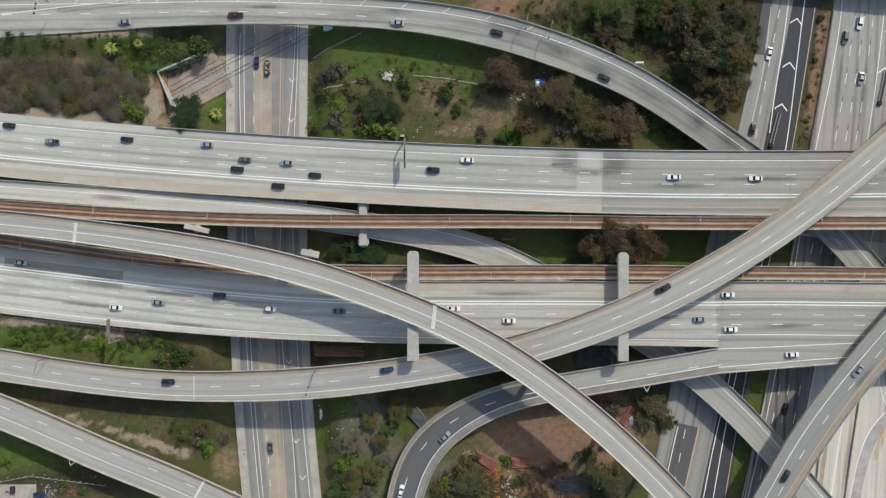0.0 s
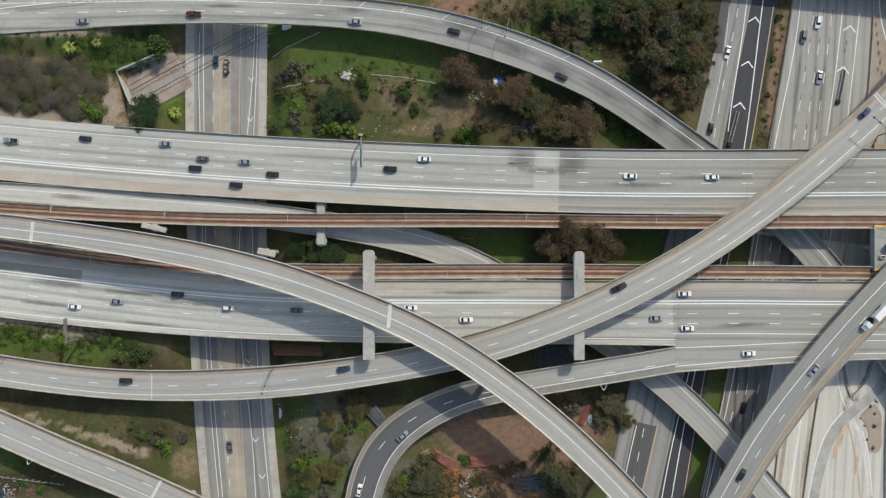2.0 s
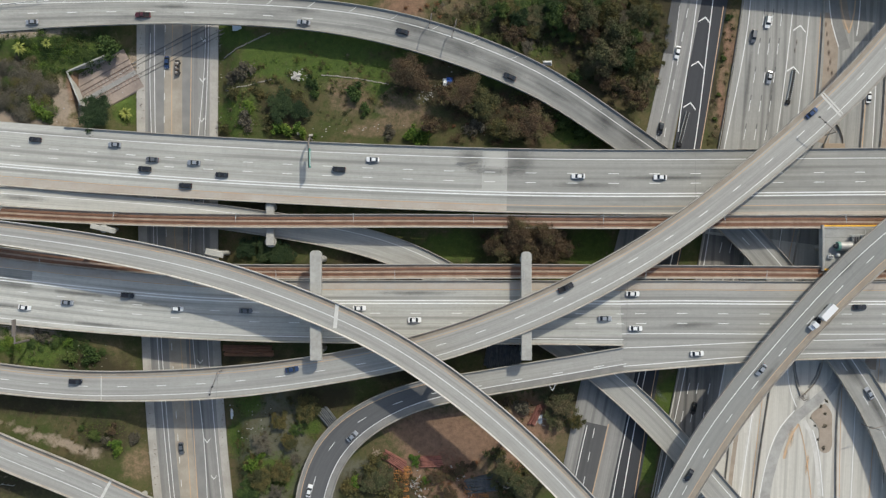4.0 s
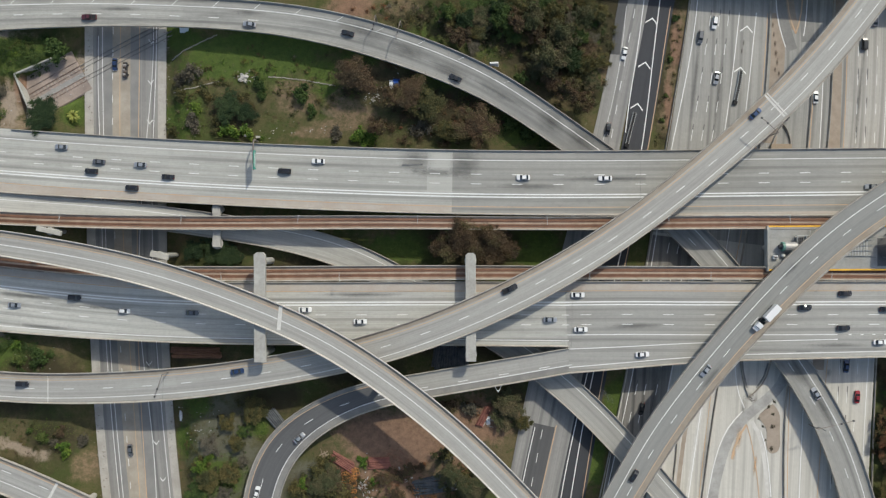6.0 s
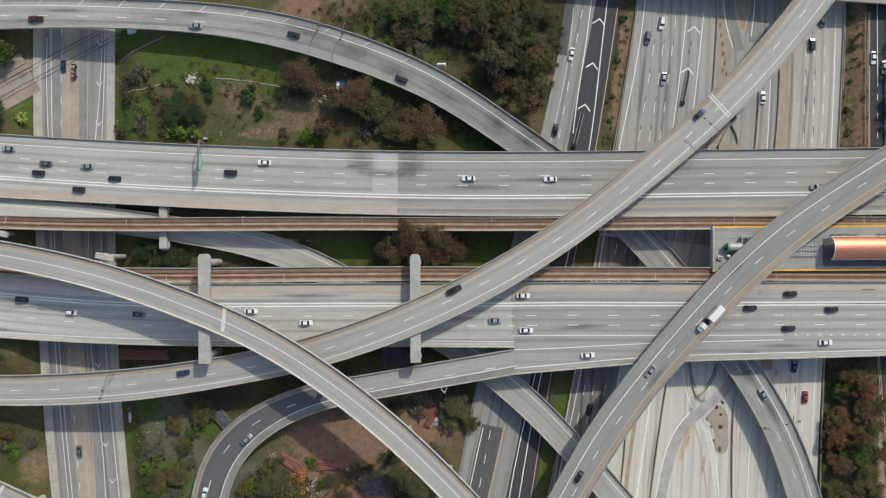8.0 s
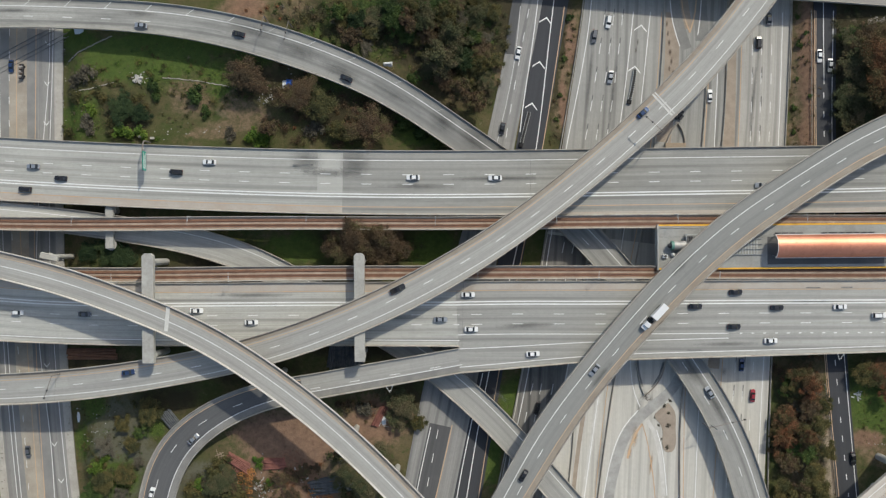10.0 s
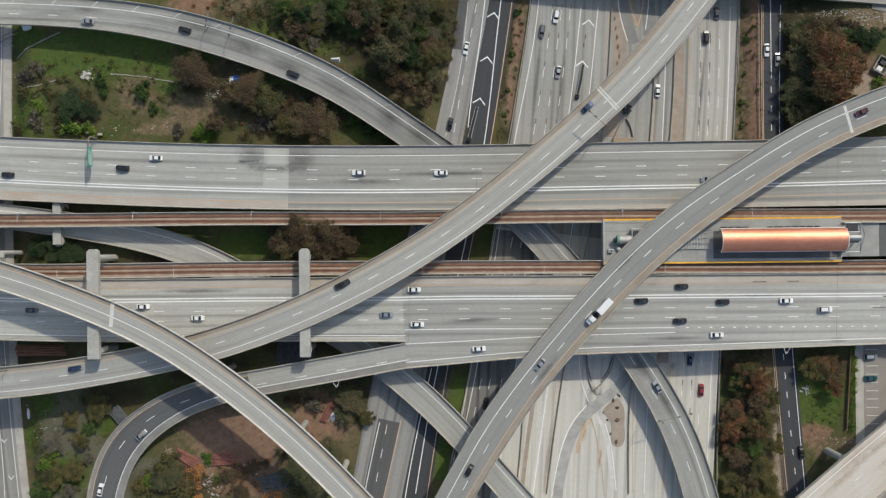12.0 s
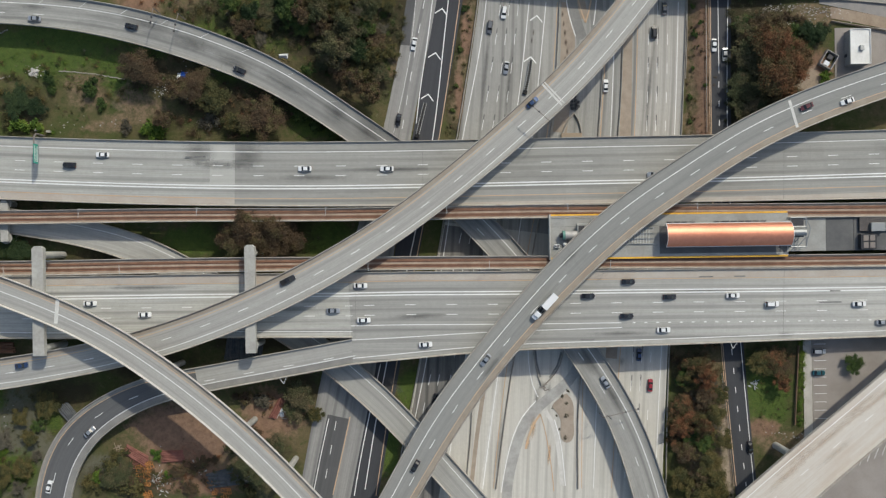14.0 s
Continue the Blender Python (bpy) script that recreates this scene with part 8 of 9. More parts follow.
M_BALLAST = mottled("pinkish_ballast", (0.37, 0.30, 0.255), (0.25, 0.205, 0.178), 0.2, 2.5, 0.95, 0, 0.6, 0.12)
M_SLEEPER = mottled("grey_timber", (0.27, 0.235, 0.205), (0.20, 0.175, 0.155), 0.4, 3.0)
bed = tagged(new("rail_spur"), "rail spur on pinkish ballast crossing the street", "railway", kind="structure")
spur = Way([(-108.7, 51.5, -6.28, 12.5), (-82.0, 66.4, -6.28, 12.5), (-67.0, 74.5, -6.28, 12.5), (-45.7, 85.6, -6.28, 12.5), (-30.7, 94.2, -6.28, 12.5)])
s_in = float(spur.s[np.argmin(np.abs(spur.p[:, 0] + 82))])
sweep("ballast_bed", spur, [(0, -0.4), (0.3, 0), (0.97, 0), (1, -0.4)], M_BALLAST, bed, 0, s_in, ref="F")
sweep("ballast_bed", spur, [(-4.6, -0.5), (-4.6, -0.03), (0.3, -0.03), (0.3, -0.5)], M_BALLAST, bed, 0, s_in)
for c in (0.25, 0.62):
    for o in (-0.72, 0.72):
        off = 12.5 * c + o
        sweep("rail", spur, [(off - 0.08, -0.2), (off - 0.08, 0.12), (off + 0.08, 0.12), (off + 0.08, -0.2)], M_RAIL, bed, 0, s_in, label="rust-brown worn steel rail")
        sweep("flangeway", spur, [(off - 0.11, -0.2), (off - 0.11, 0.05), (off + 0.11, 0.05), (off + 0.11, -0.2)], M_SEAM, bed, s_in, label="tarred flangeway strip")

M_GRIT = mottled("grey_grit", (0.25, 0.245, 0.235), (0.33, 0.32, 0.30), 0.3, 2.5, 0.95, 0, 0.5, 0.08)
sweep("grit_strip", spur, [(5.0, -0.1), (5.0, 0.035), (6.7, 0.035), (6.7, -0.1)], M_GRIT, bed, 0, s_in, label="grey grit strip between the tracks")
for s in np.arange(1.0, s_in - 1.0, 1.5):
    for c in (0.25, 0.62):
        x, y, z = spur.at(s, 12.5 * c)[0]
        bm = bmesh.new()
        box(bm, -0.16, 0.16, -1.3, 1.3, -0.1, 0.03, 0.02, Matrix.Translation((x, y, z)) @ Matrix.Rotation(spur.heading(s), 4, "Z"))
        part("sleeper", bm, M_SLEEPER, bed, "weathered wooden sleeper")

fence = tagged(new("chain_fence"), "wire fence of steel posts along the viaduct edge", "fence")
fx0, fy0 = -164.4, -24.1
fx1, fy1 = -109.1, -30.1
for i in range(22):
    u = i / 21
    x, y = fx0 + (fx1 - fx0) * u, fy0 + (fy1 - fy0) * u - 0.6
    z = ground_height(x, y)
    bm = bmesh.new()
    tube(bm, (x, y, z - 0.3), (x, y, z + 2.7), 0.09, 0.09, 6)
    part("post", bm, M_POLE, fence)
bm = bmesh.new()
tube(bm, (fx0, fy0 - 0.6, ground_height(fx0, fy0) + 2.6), (fx1, fy1 - 0.6, ground_height(fx1, fy1) + 2.6), 0.07, 0.07, 6)
part("top_rail", bm, M_POLE, fence)

# ---- stacked pipes and steel in the yard ----
M_PIPE = mottled("rusty_pipe", (0.27, 0.115, 0.09), (0.17, 0.07, 0.055), 0.6, 4.0, 0.8)
M_PIPE_DARK = mottled("dark_pipe", (0.055, 0.064, 0.075), (0.12, 0.125, 0.13), 0.6, 4.0, 0.6)


def pipe_stack(cx, cy, length, count, angle, mat, label, r=0.32, loose=0.05):
    thing = tagged(new("pipe_stack"), label, "pipes", "stacks in the yard")
    rng = random.Random(int(cx * 10))
    z = ground_height(cx, cy)
    for k in range(count):
        for layer in range(2):
            if layer and k == count - 1:
                continue
            o = (k - count / 2 + 0.5 * layer) * r * 2.15
            c, s = math.cos(angle), math.sin(angle)
            sl, tw = rng.uniform(-12, 12) * loose, rng.uniform(-loose, loose)
            c2, s2 = math.cos(angle + tw), math.sin(angle + tw)
            px, py, pz = cx - s * o + c * sl, cy + c * o + s * sl, z + r + layer * r * 1.75
            bm = bmesh.new()
            tube(bm, (px - c2 * length / 2, py - s2 * length / 2, pz), (px + c2 * length / 2, py + s2 * length / 2, pz), r, r, 8)
            part("pipe", bm, mat, thing)
    return thing


pipe_stack(15.8, -78.0, 9.2, 7, -0.56, M_PIPE, "stack of rust-red steel pipes on bare soil", 0.26)
pipe_stack(29.4, -78.5, 7.8, 8, 0.03, M_PIPE, "stack of rust-red steel pipes on bare soil", 0.26)
pipe_stack(49.0, -86.6, 13.5, 10, 0.12, M_PIPE_DARK, "stack of dark steel pipes among weeds", 0.3, 0.13)
pipe_stack(-38.6, -37.5, 18.0, 5, -0.03, M_RUST, "long rust-red steel pipes under the flyover", 0.4)
pipe_stack(55.6, -39.9, 9.0, 16, 1.45, M_PIPE_DARK, "row of dark steel piles under the flyover", 0.4)
pipe_stack(-8.2, -62.9, 9.0, 7, -0.9, M_PIPE_DARK, "row of dark steel piles beside the loop ramp")
pipe_stack(67.7, -61.4, 8.0, 4, 1.1, M_PIPE, "rust-brown steel beams lying on soil")
M_JUNK = mottled("orange_junk", (0.56, 0.25, 0.08), (0.38, 0.17, 0.06), 0.8, 4.0)


def plank_heap(cx, cy, n, mat, label, spread=2.5, long=1.6):
    thing = tagged(new("scrap_heap"), label, "scrap", "heaps in the yard")
    rng = random.Random(int(cx * 7 + cy))
    for k in range(n):
        a = rng.uniform(0, 3.14)
        x, y = cx + rng.gauss(0, spread * 0.5), cy + rng.gauss(0, spread * 0.5)
        z = ground_height(x, y)
        bm = bmesh.new()
        wide = rng.uniform(0.08, 0.24)
        box(bm, -rng.uniform(0.25, long), rng.uniform(0.25, long), -wide, wide, 0.0 + 0.1 * (k % 4), 0.14 + 0.1 * (k % 4), 0.02, Matrix.Translation((x, y, z)) @ Matrix.Rotation(a, 4, "Z"))
        part("plank", bm, mat, thing)


def crate_stack(cx, cy, n, mat, label, angle=0.0):
    """Open frames of boards thrown on one another."""
    thing = tagged(new("frame_stack"), label, "scrap", "heaps in the yard")
    rng = random.Random(int(cx * 13 + cy))
    for k in range(n):
        x, y, a = cx + rng.gauss(0, 1.0), cy + rng.gauss(0, 1.6), angle + rng.uniform(-0.5, 0.5)
        z = ground_height(x, y) + 0.22 * (k % 3)
        wide, deep = rng.uniform(0.7, 1.3), rng.uniform(0.5, 0.9)
        m = Matrix.Translation((x, y, z)) @ Matrix.Rotation(a, 4, "Z")
        bm = bmesh.new()
        for q in ((-wide, wide, -deep, -deep + 0.16), (-wide, wide, deep - 0.16, deep), (-wide, -wide + 0.16, -deep, deep), (wide - 0.16, wide, -deep, deep), (-0.08, 0.08, -deep, deep)):
            box(bm, *q, 0.0, 0.22, 0.0, m)
        part("frame", bm, mat, thing)


OR = "stack of bright orange steel frames among weeds"
crate_stack(18.8, -82.4, 11, M_JUNK, OR)
crate_stack(19.2, -86.6, 9, M_JUNK, OR, 0.5)
crate_stack(19.0, -92.6, 9, M_JUNK, OR)
crate_stack(43.6, -90.3, 7, M_JUNK, OR, 0.4)
crate_stack(49.0, -92.6, 6, M_JUNK, OR)
crate_stack(14.2, -81.6, 5, M_PIPE, "stack of rusty steel frames among weeds")
plank_heap(23.9, -87.4, 16, M_LITTER, "heap of pale broken boards", 2.4, 1.3)
plank_heap(25.2, -90.9, 12, M_LITTER, "heap of pale broken boards", 3.0, 0.9)
plank_heap(9.0, -75.4, 9, M_SAND, "row of pale weathered timbers on bare soil", 1.6, 2.2)
for hx, hy, hn in ((33.5, -84.2, 22), (41.9, -85.2, 18), (27.3, -83.1, 16), (37.7, -80.0, 14), (45.0, -91.3, 14), (13.8, -89.3, 12), (60.6, -82.1, 12), (35.0, -76.4, 14)):
    plank_heap(hx, hy, hn, M_RUST, "heap of rusty brown scrap among dry brush", 4.2)
plank_heap(39.0, -82.6, 9, M_LITTER, "heap of pale broken boards", 3.0, 0.8)
plank_heap(43.4, -89.2, 8, M_LITTER, "heap of pale broken boards", 1.8, 1.6)
plank_heap(56.5, -86.9, 8, M_LITTER, "heap of pale broken boards", 2.4)
plank_heap(57.0, -69.6, 8, M_RUST, "rusty rods leaning on bare soil", 1.8, 1.8)
plank_heap(243.4, -54.8, 12, M_RAILING, "heap of pale grey pallet boards on grass", 1.8, 1.1)
plank_heap(166.9, -55.2, 14, M_POLE, "heap of dark rubble at a kerb nose", 1.4, 0.8)
slabs = tagged(new("rubble_heap"), "heap of broken pale concrete on grass", "rubble")
rng = np.random.default_rng(57)
for k in range(26):
    ax, ay = rng.normal(-20.7, 1.0), rng.normal(63.6, 0.85)
    r = rng.uniform(0.3, 0.75)
    bm = bmesh.new()
    bmesh.ops.create_cube(bm, size=1.0, matrix=pose(ax, ay, ground_height(ax, ay) + 0.15 + 0.012 * k, rng.uniform(-25, 25), rng.uniform(-25, 25), rng.uniform(0, 180)) @ Matrix.Diagonal((r * 1.9, r * 1.2, 0.35, 1)))
    for q in bm.verts:
        q.co += Vector(rng.uniform(-0.12, 0.12, 3))
    part("broken_piece", bm, M_COPING, slabs)
plank_heap(69.6, -63.9, 6, M_LITTER, "pale scrap sheets beside the flyover", 1.6)

# ---- small shelters and tarpaulins ----
M_BLUE = plain("blue_tarpaulin", (0.02, 0.10, 0.45), 0.5)
M_TARP = plain("white_tarpaulin", (0.70, 0.72, 0.74), 0.6)


def shelter(x, y, w, d, h, mat, label, name="tent"):
    thing = tagged(new(name), label, name)
    z = ground_height(x, y)
    bm = bmesh.new()
    v = [bm.verts.new(p) for p in ((x - w, y - d, z - 0.2), (x + w, y - d, z - 0.2), (x + w, y + d, z - 0.2), (x - w, y + d, z - 0.2), (x - w * 0.8, y, z + h), (x + w * 0.75, y + 0.1, z + h * 0.9))]
    for f in ((0, 1, 5, 4), (2, 3, 4, 5), (1, 2, 5), (3, 0, 4)):
        bm.faces.new([v[i] for i in f])
    bmesh.ops.subdivide_edges(bm, edges=bm.edges[:], cuts=3, use_grid_fill=True)
    for q in bm.verts:
        q.co.z += 0.18 * noise.noise(q.co * 1.3)
    part("cover", bm, mat, thing)
    return thing


shelter(36.3, 60.7, 1.2, 2.0, 1.5, M_BLUE, "small blue tarpaulin tent among trees")
shelter(34.6, 60.3, 0.9, 2.2, 1.3, M_TARP, "small white tarpaulin shelter among trees")
shelter(72.2, 68.1, 1.7, 1.0, 1.2, M_TARP, "white sheet shelter below the ramp parapet")
shelter(55.6, -83.6, 0.8, 2.2, 1.0, M_TARP, "white plastic sheeting heaped by dark pipes")
shelter(-42.8, 83.4, 1.8, 2.2, 1.8, M_TARP, "pale tarpaulin shelter under the ramp")
shelter(69.6, -63.3, 0.8, 2.0, 0.8, M_TARP, "white sheeting beside scrap steel")
shelter(-46.0, -62.0, 0.6, 2.4, 0.8, M_TARP, "white torn banner lying by the street")
# garden path of pale stones on the grass bank
for pts in ([(-11.3, 64.2), (-0.8, 63.1), (13.7, 60.4)], [(-48.2, 59.5), (-38.5, 60.8), (-30.1, 62.9)], [(-49.0, 72.0), (-42.8, 74.6), (-30.2, 80.3)]):
    kerb = tagged(new("stone_edging"), "line of pale stones across the grass", "edging", kind="structure")
    w = Way([(x, y, ground_height(x, y), 1.0) for x, y in pts])
    rng = random.Random(5)
    for s in np.arange(0.4, w.length, 0.85):
        x, y, z = w.at(s, 0.5 + rng.uniform(-0.1, 0.1))[0]
        bm = bmesh.new()
        box(bm, -0.36, 0.36, -0.2, 0.2, -0.2, 0.18 + rng.uniform(0, 0.12), 0.08, Matrix.Translation((x, y, ground_height(x, y))) @ Matrix.Rotation(w.heading(s) + rng.uniform(-0.3, 0.3), 4, "Z"))
        part("stone", bm, M_BARRIER, kerb)

# ---- east side: building, enclosure, parking lot ----
M_STUCCO = mottled("grey_stucco", (0.38, 0.36, 0.34), (0.30, 0.285, 0.27), 0.3, 2.0)
bx0, by1 = 276.9, 72.9
bx1, by0 = 284.0, 60.6
bz = ground_height((bx0 + bx1) / 2, (by0 + by1) / 2)
shop = tagged(new("flat_roof_building"), "small stucco building with a white flat roof", "building")
bm = bmesh.new()
box(bm, bx0, bx1, by0, by1, bz - 0.5, bz + 4.2, 0.05)
part("wall", bm, M_STUCCO, shop)
bm = bmesh.new()
box(bm, bx0 - 0.15, bx1 + 0.15, by0 - 0.15, by1 + 0.15, bz + 4.2, bz + 4.5, 0.06)
part("roof", bm, M_ROOF, shop, "white coated flat roof")
for a, b, c, d in ((bx0 - 0.15, bx1 + 0.15, by1 - 0.1, by1 + 0.15), (bx0 - 0.15, bx1 + 0.15, by0 - 0.15, by0 + 0.1), (bx0 - 0.15, bx0 + 0.1, by0, by1), (bx1 - 0.1, bx1 + 0.15, by0, by1)):
    bm = bmesh.new()
    box(bm, a, b, c, d, bz + 4.5, bz + 4.85, 0.03)
    part("parapet", bm, M_ROOF, shop)
bm = bmesh.new()
cxu, cyu = (bx0 + bx1) / 2 + 0.3, (by0 + by1) / 2 - 0.6
box(bm, cxu - 0.7, cxu + 0.7, cyu - 0.9, cyu + 0.9, bz + 4.5, bz + 5.4, 0.08)
part("roof_unit", bm, M_STEEL, shop, "grey rooftop air unit")
bm = bmesh.new()
box(bm, bx0 - 0.03, bx0, by0 + 3, by0 + 4.2, bz, bz + 2.1)
part("door", bm, M_DARK, shop)
ex, ey = 270.6, 62.8
ez = ground_height(ex, ey)
pen = tagged(new("bin_enclosure"), "low concrete block bin enclosure", "enclosure")
turn = Matrix.Translation((ex, ey, ez)) @ Matrix.Rotation(-0.55, 4, "Z")
for a in ((-2.4, 2.4, -3.0, -2.7), (-2.4, 2.4, 2.7, 3.0), (-2.4, -2.1, -3.0, 3.0), (2.1, 2.4, -3.0, 3.0)):
    bm = bmesh.new()
    box(bm, *a, -0.4, 2.0, 0.03, turn)
    part("block_wall", bm, M_STUCCO, pen)
for dy, mat in ((-1.3, M_TARP), (1.2, M_DARK)):
    bin_ob = tagged(new("waste_bin"), "metal waste bin inside a block enclosure", "waste bin")
    bm = bmesh.new()
    box(bm, -1.0, 1.0, dy - 0.8, dy + 0.8, 0.0, 1.3, 0.05, turn)
    part("bin_body", bm, mat, bin_ob)


def sheet_area(name, label, x0, x1, y0, y1, mat, category, lift=0.12, n=8):
    xs, ys = np.linspace(x0, x1, n), np.linspace(y0, y1, n)
    v = [(x, y, ground_height(x, y) + lift) for y in ys for x in xs]
    f = [(j * n + i, j * n + i + 1, (j + 1) * n + i + 1, (j + 1) * n + i) for j in range(n - 1) for i in range(n - 1)]
    return tagged(new(name, mesh_of(name, v, f, mat)), label, category, kind="structure")


lot = sheet_area("parking_lot", "brown-grey asphalt parking lot with white bays", 263.5, 340, -140, -38, M_LOT, "parking lot", 0.25, 30)
sheet_area("parking_walk", "pale concrete walk along the parking lot", 260.3, 263.4, -76, -38, M_WALK, "pavement", 0.3, 14)
sheet_area("yard_paving", "brown-grey yard paving beside a building", 273.4, 340, 52, 74.6, M_LOT, "pavement", 0.2, 24)


def drape(name, label, x0, x1, y0, fall, wide, mat, category, lift):
    """A slanting strip of paving that follows the ground."""
    xs = np.linspace(x0, x1, 30)
    v = [(x, y0 - fall * (x - x0) + k * wide / 6, ground_height(x, y0 - fall * (x - x0) + k * wide / 6) + lift) for x in xs for k in range(7)]
    f = [(i * 7 + k, i * 7 + 7 + k, i * 7 + 8 + k, i * 7 + 1 + k) for i in range(29) for k in range(6)]
    return tagged(new(name, mesh_of(name, v, f, mat)), label, category, kind="structure")


M_BACKROAD = mottled("dusty_asphalt", (0.235, 0.225, 0.215), (0.30, 0.275, 0.25), 0.2, 2.0)
drape("back_road", "dusty grey asphalt road beyond the yard", 268, 345, 83.6, 0.22, 14, M_BACKROAD, "road", 0.25)
drape("dirt_strip", "strip of pale trodden dirt beside a road", 272, 345, 78.2, 0.2, 4.2, M_SAND, "ground", 0.22)
barrier([(272.1, 77.0), (279.0, 75.8), (286.5, 74.4), (300.0, 71.6), (330.0, 65.4)], "low buff block wall behind a building", ground_height(282, 75) - 0.1, 1.3, 0.5, M_SHOULDER, "boundary_wall")
bays = []
faces = []
for i in range(10):
    y = -40.2 - i * 3.0
    z = ground_height(265, y) + 0.33
    k = len(bays)
    bays += [(264.2, y, z), (268.6, y, z), (268.6, y + 0.16, z), (264.2, y + 0.16, z)]
    faces.append((k, k + 1, k + 2, k + 3))
for i in range(9):
    x = 272 + i * 2.7
    y = -88 + i * 1.2
    z = ground_height(x, y) + 0.33
    k = len(bays)
    bays += [(x, y, z), (x + 1.6, y + 3.8, z), (x + 1.76, y + 3.75, z), (x + 0.16, y - 0.05, z)]
    faces.append((k, k + 1, k + 2, k + 3))
child("bay_lines", mesh_of("bay_lines", bays, faces, M_WHITE), lot)
park(None, [(265.7, -42.7, "suv", "silver"), (265.6, -50.5, "sedan", "teal")], False, "parked cars", "parked in a marked bay", 0.28)
for pts, h in (([(258.6, -40.6), (257.7, -54.6), (256.9, -69.4)], 1.3),):
    w = Way([(x, y, ground_height(x, y), 0.5) for x, y in pts])
    blockwall = tagged(new("block_wall"), "brown block wall beside a hedge", "wall", kind="structure")
    sweep("wall_section", w, [(0.12, -0.5), (0.12, h), (0.38, h), (0.38, -0.5)], M_DIRT, blockwall)

# guard rails along the side road
for pts in ([(227.3, 86.2), (227.0, 37.6)], [(231.1, -50.4), (233.9, -77.3), (234.9, -91.8)]):
    w = Way([(x, y, 3.0, 0.4) for x, y in pts])
    rail_ob = tagged(new("guard_rail"), "steel guard rail on wooden posts", "guard rail")
    sweep("beam", w, [(0.1, 0.5), (0.1, 0.85), (0.2, 0.85), (0.2, 0.5)], M_STEEL, rail_ob)
    for s in np.arange(0.5, w.length, 2.0):
        x, y, z = w.at(s, 0.3)[0]
        bm = bmesh.new()
        box(bm, x + 0.0, x + 0.3, y - 0.15, y + 0.15, 1.8, 3.8)
        part("post", bm, M_SAND, rail_ob)
barrels = [(178.3, 50.1), (179.6, 50.5), (178.3, 48.8), (179.8, 49.0), (178.5, 47.6), (180.0, 47.5), (179.4, 51.7), (180.6, 49.8), (180.6, 48.2)]
first = None
for x, y in barrels:
    if first is None:
        first = tagged(new("sand_barrel"), "black plastic sand barrel before a barrier nose", "crash barrel", "sand barrels")
        bm = bmesh.new()
        tube(bm, (0, 0, 0), (0, 0, 0.95), 0.5, 0.58, 14)
        part("drum", bm, M_BLACK, first)
        bm = bmesh.new()
        tube(bm, (0, 0, 0.95), (0, 0, 1.0), 0.55, 0.5, 14)
        part("lid", bm, M_DARK, first)
        first.matrix_basis = Matrix.Translation((x, y, 0.02))
    else:
        copy_thing(first, Matrix.Translation((x, y, 0.02)))
barrier([(179.1, 45.9), (177.4, 44.0), (175.5, 40.5), (174.6, 37.6)], "curved concrete barrier nose", 0, 0.9, 0.7)
barrier([(179.1, 45.9), (180.8, 43.8), (181.6, 40.4), (181.7, 37.5)], "curved concrete barrier nose", 0, 0.9, 0.7)
noseblock = tagged(new("barrier_block"), "yellow-brown concrete block across a barrier nose", "barrier")
nx, ny = 178.0, 37.5
bm = bmesh.new()
box(bm, nx - 3.8, nx + 3.8, ny - 1.4, ny + 0.9, 0, 1.3, 0.1)
part("block", bm, M_SAND, noseblock)

# service vehicle wreck in the street median
junk = tagged(new("utility_trailer"), "small loaded utility trailer in the street median", "trailer")
tx, ty = -66.3, 68.8
bm = bmesh.new()
box(bm, tx - 0.8, tx + 0.8, ty - 3.4, ty + 2.2, -6.0, -5.2, 0.05)
part("bed", bm, M_DARK, junk)
for k in range(9):
    bm = bmesh.new()
    box(bm, tx - 0.7 + 0.2 * (k % 3), tx + 0.1 + 0.2 * (k % 4), ty - 3.2 + k * 0.58, ty - 2.7 + k * 0.58, -5.2, -4.6 + 0.15 * (k % 3), 0.05)
    part("cargo", bm, (M_POLE, M_LITTER, M_BARK)[k % 3], junk)
for sy in (-2.4, 1.2):
    for sx in (-0.95, 0.95):
        bm = bmesh.new()
        tube(bm, (tx + sx - 0.1, ty + sy, -6.1), (tx + sx + 0.1, ty + sy, -6.1), 0.36, 0.36, 12)
        part("wheel", bm, M_BLACK, junk)

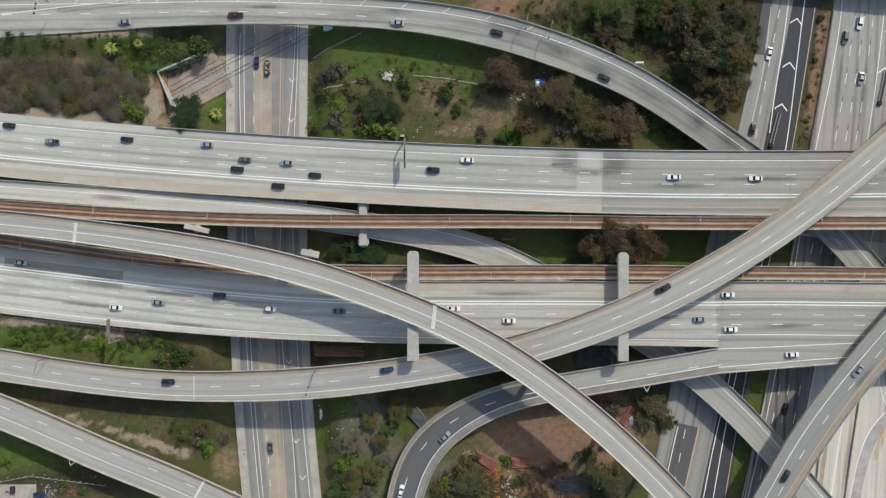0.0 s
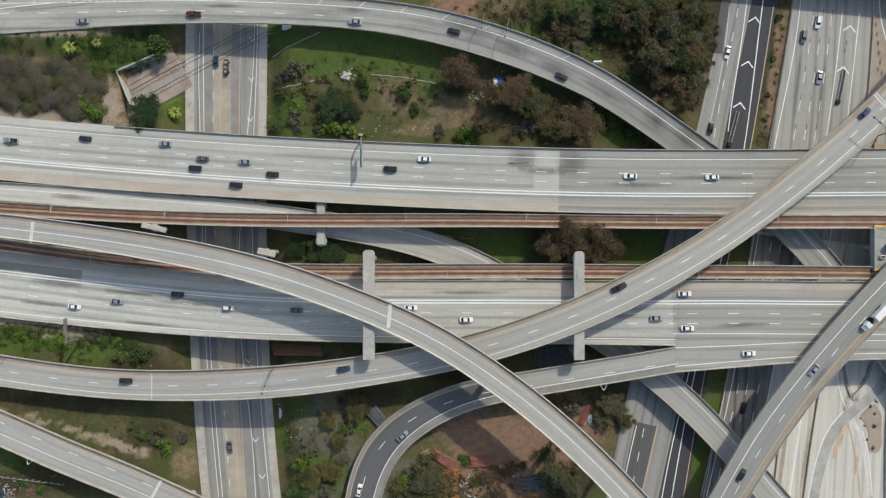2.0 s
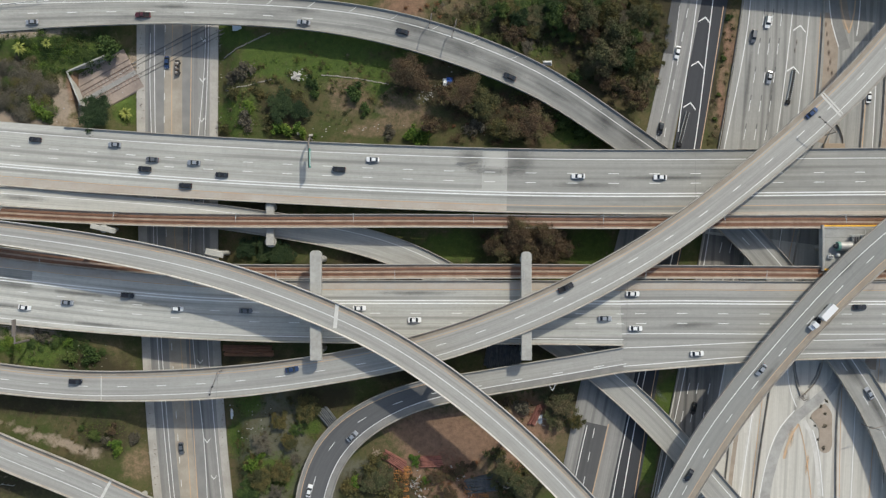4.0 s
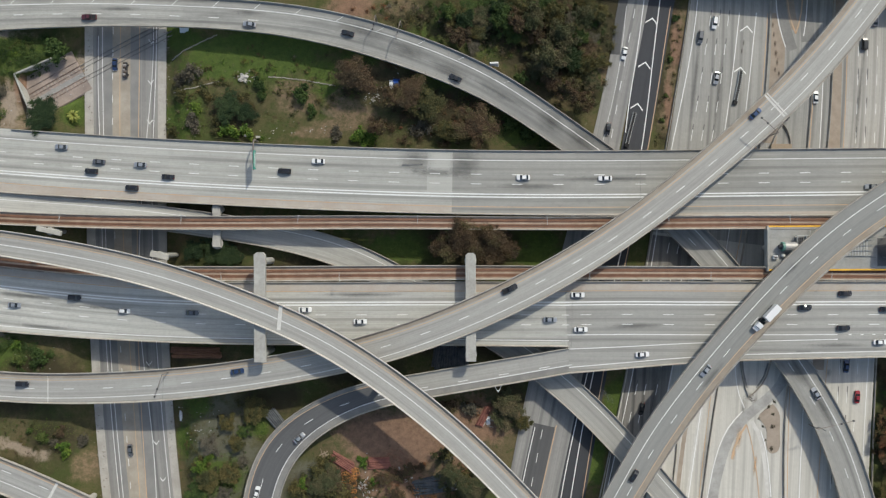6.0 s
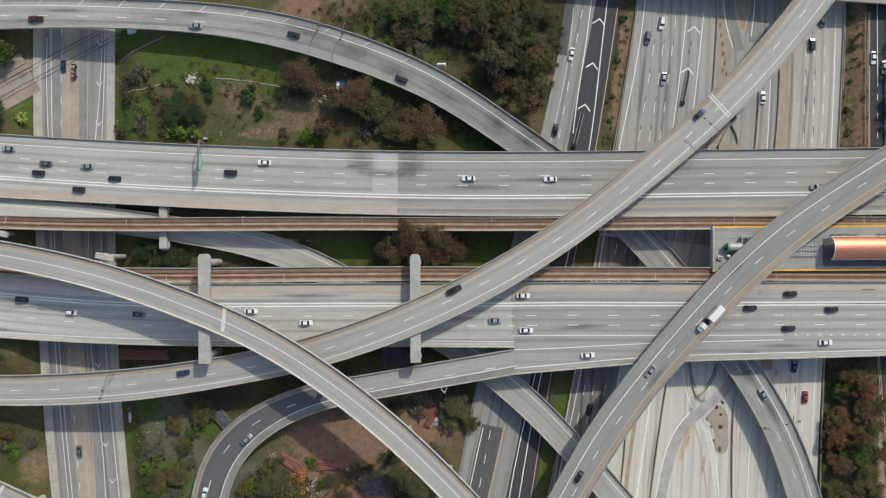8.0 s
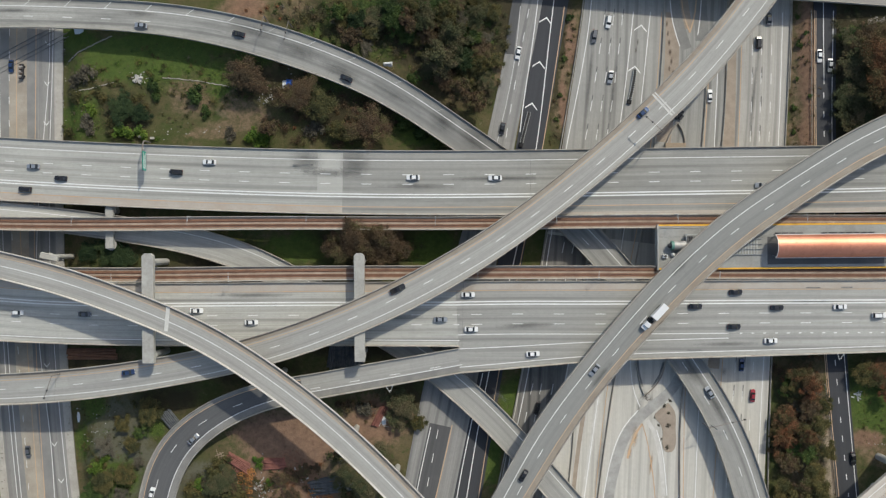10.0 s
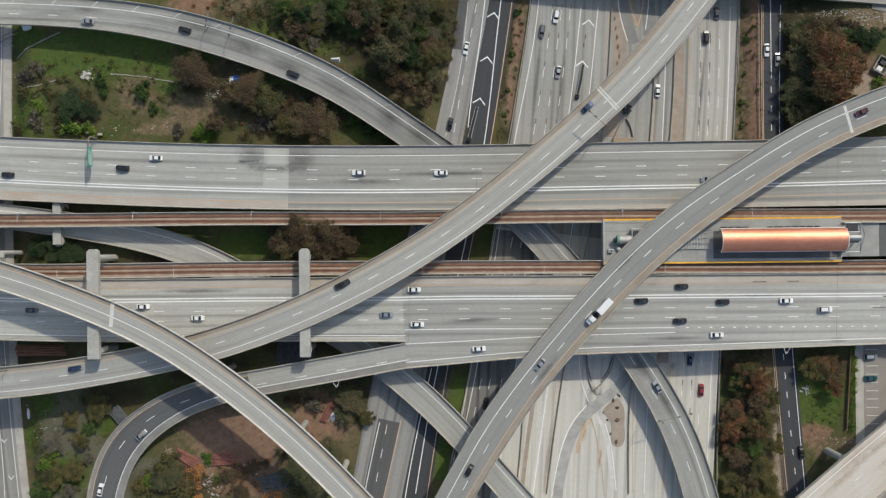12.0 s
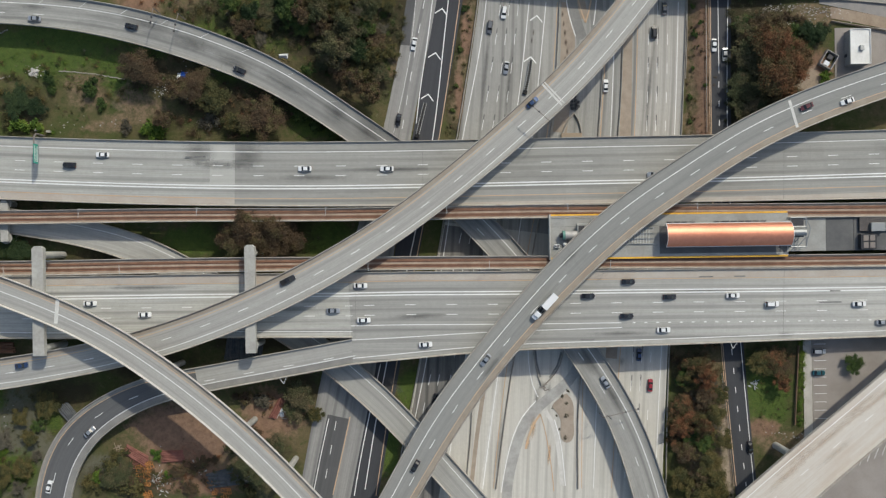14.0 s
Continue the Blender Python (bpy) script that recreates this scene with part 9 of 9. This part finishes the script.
# back yard in the south-west corner: slab, car, fence
sheet_area("yard_slab", "pale concrete slab in a back yard", -166.0, -151.6, -98.0, -87.8, M_BARRIER, "pavement", 0.12, 6)
park(None, [(-150.2, -91.6, "sedan", "blue")], False, "parked cars", "parked in a back yard", 0.05)
bin_y = tagged(new("waste_bin"), "dark plastic bin standing on a yard slab", "waste bin")
z = ground_height(-160.2, -89.6)
bm = bmesh.new()
box(bm, -161.0, -159.4, -91.0, -88.4, z + 0.1, z + 1.4, 0.08)
part("bin_body", bm, M_DARK, bin_y)
yard_fence = tagged(new("yard_fence"), "low pale picket fence round a back yard", "fence")
for (ax, ay), (bx, by) in (((-165.0, -86.6), (-153.4, -84.4)), ((-153.4, -84.4), (-126.0, -87.9))):
    n = int(math.hypot(bx - ax, by - ay) / 2.2)
    for k in range(n + 1):
        x, y = ax + (bx - ax) * k / n, ay + (by - ay) * k / n
        z = ground_height(x, y)
        bm = bmesh.new()
        box(bm, x - 0.06, x + 0.06, y - 0.06, y + 0.06, z - 0.3, z + 1.5)
        part("post", bm, M_RAILING, yard_fence)
    bm = bmesh.new()
    tube(bm, (ax, ay, ground_height(ax, ay) + 1.4), (bx, by, ground_height(bx, by) + 1.4), 0.07, 0.07, 6)
    part("rail", bm, M_RAILING, yard_fence)
plank_heap(-146.4, -92.0, 16, M_POLE, "heap of grey scrap in a back yard", 2.6)
plank_heap(-138.2, -90.4, 14, M_RUST, "heap of rusty scrap in a back yard", 2.6, 0.7)
plank_heap(-147.1, -90.7, 9, M_LITTER, "heap of pale broken boards", 3.6, 0.8)

# pier caps showing beside the single-lane flyover, and a column of the pale flyover
for x, y, z, w, d in ((-46.9, -1.6, 14.6, 6.4, 2.2), (-56.8, -11.2, 12.6, 4.0, 2.4), (-18.7, -22.8, 15.0, 3.4, 2.2), (-88.7, 7.3, 8.6, 9.0, 1.8)):
    cap = tagged(new("pier_cap"), "pale concrete pier cap under the flyover", "bridge bent", kind="structure")
    bm = bmesh.new()
    box(bm, -w / 2, w / 2, -d / 2, d / 2, -1.6, 0, 0.2, Matrix.Translation((x, y, z)) @ Matrix.Rotation(-0.22, 4, "Z"))
    part("cap_beam", bm, M_WALL, cap)
    column(cap, x, y, ground_height(x, y), z - 1.6, 0.9)
column(flyh_ob, 250.6, -77.2, 4.0, 17.1, 1.3)
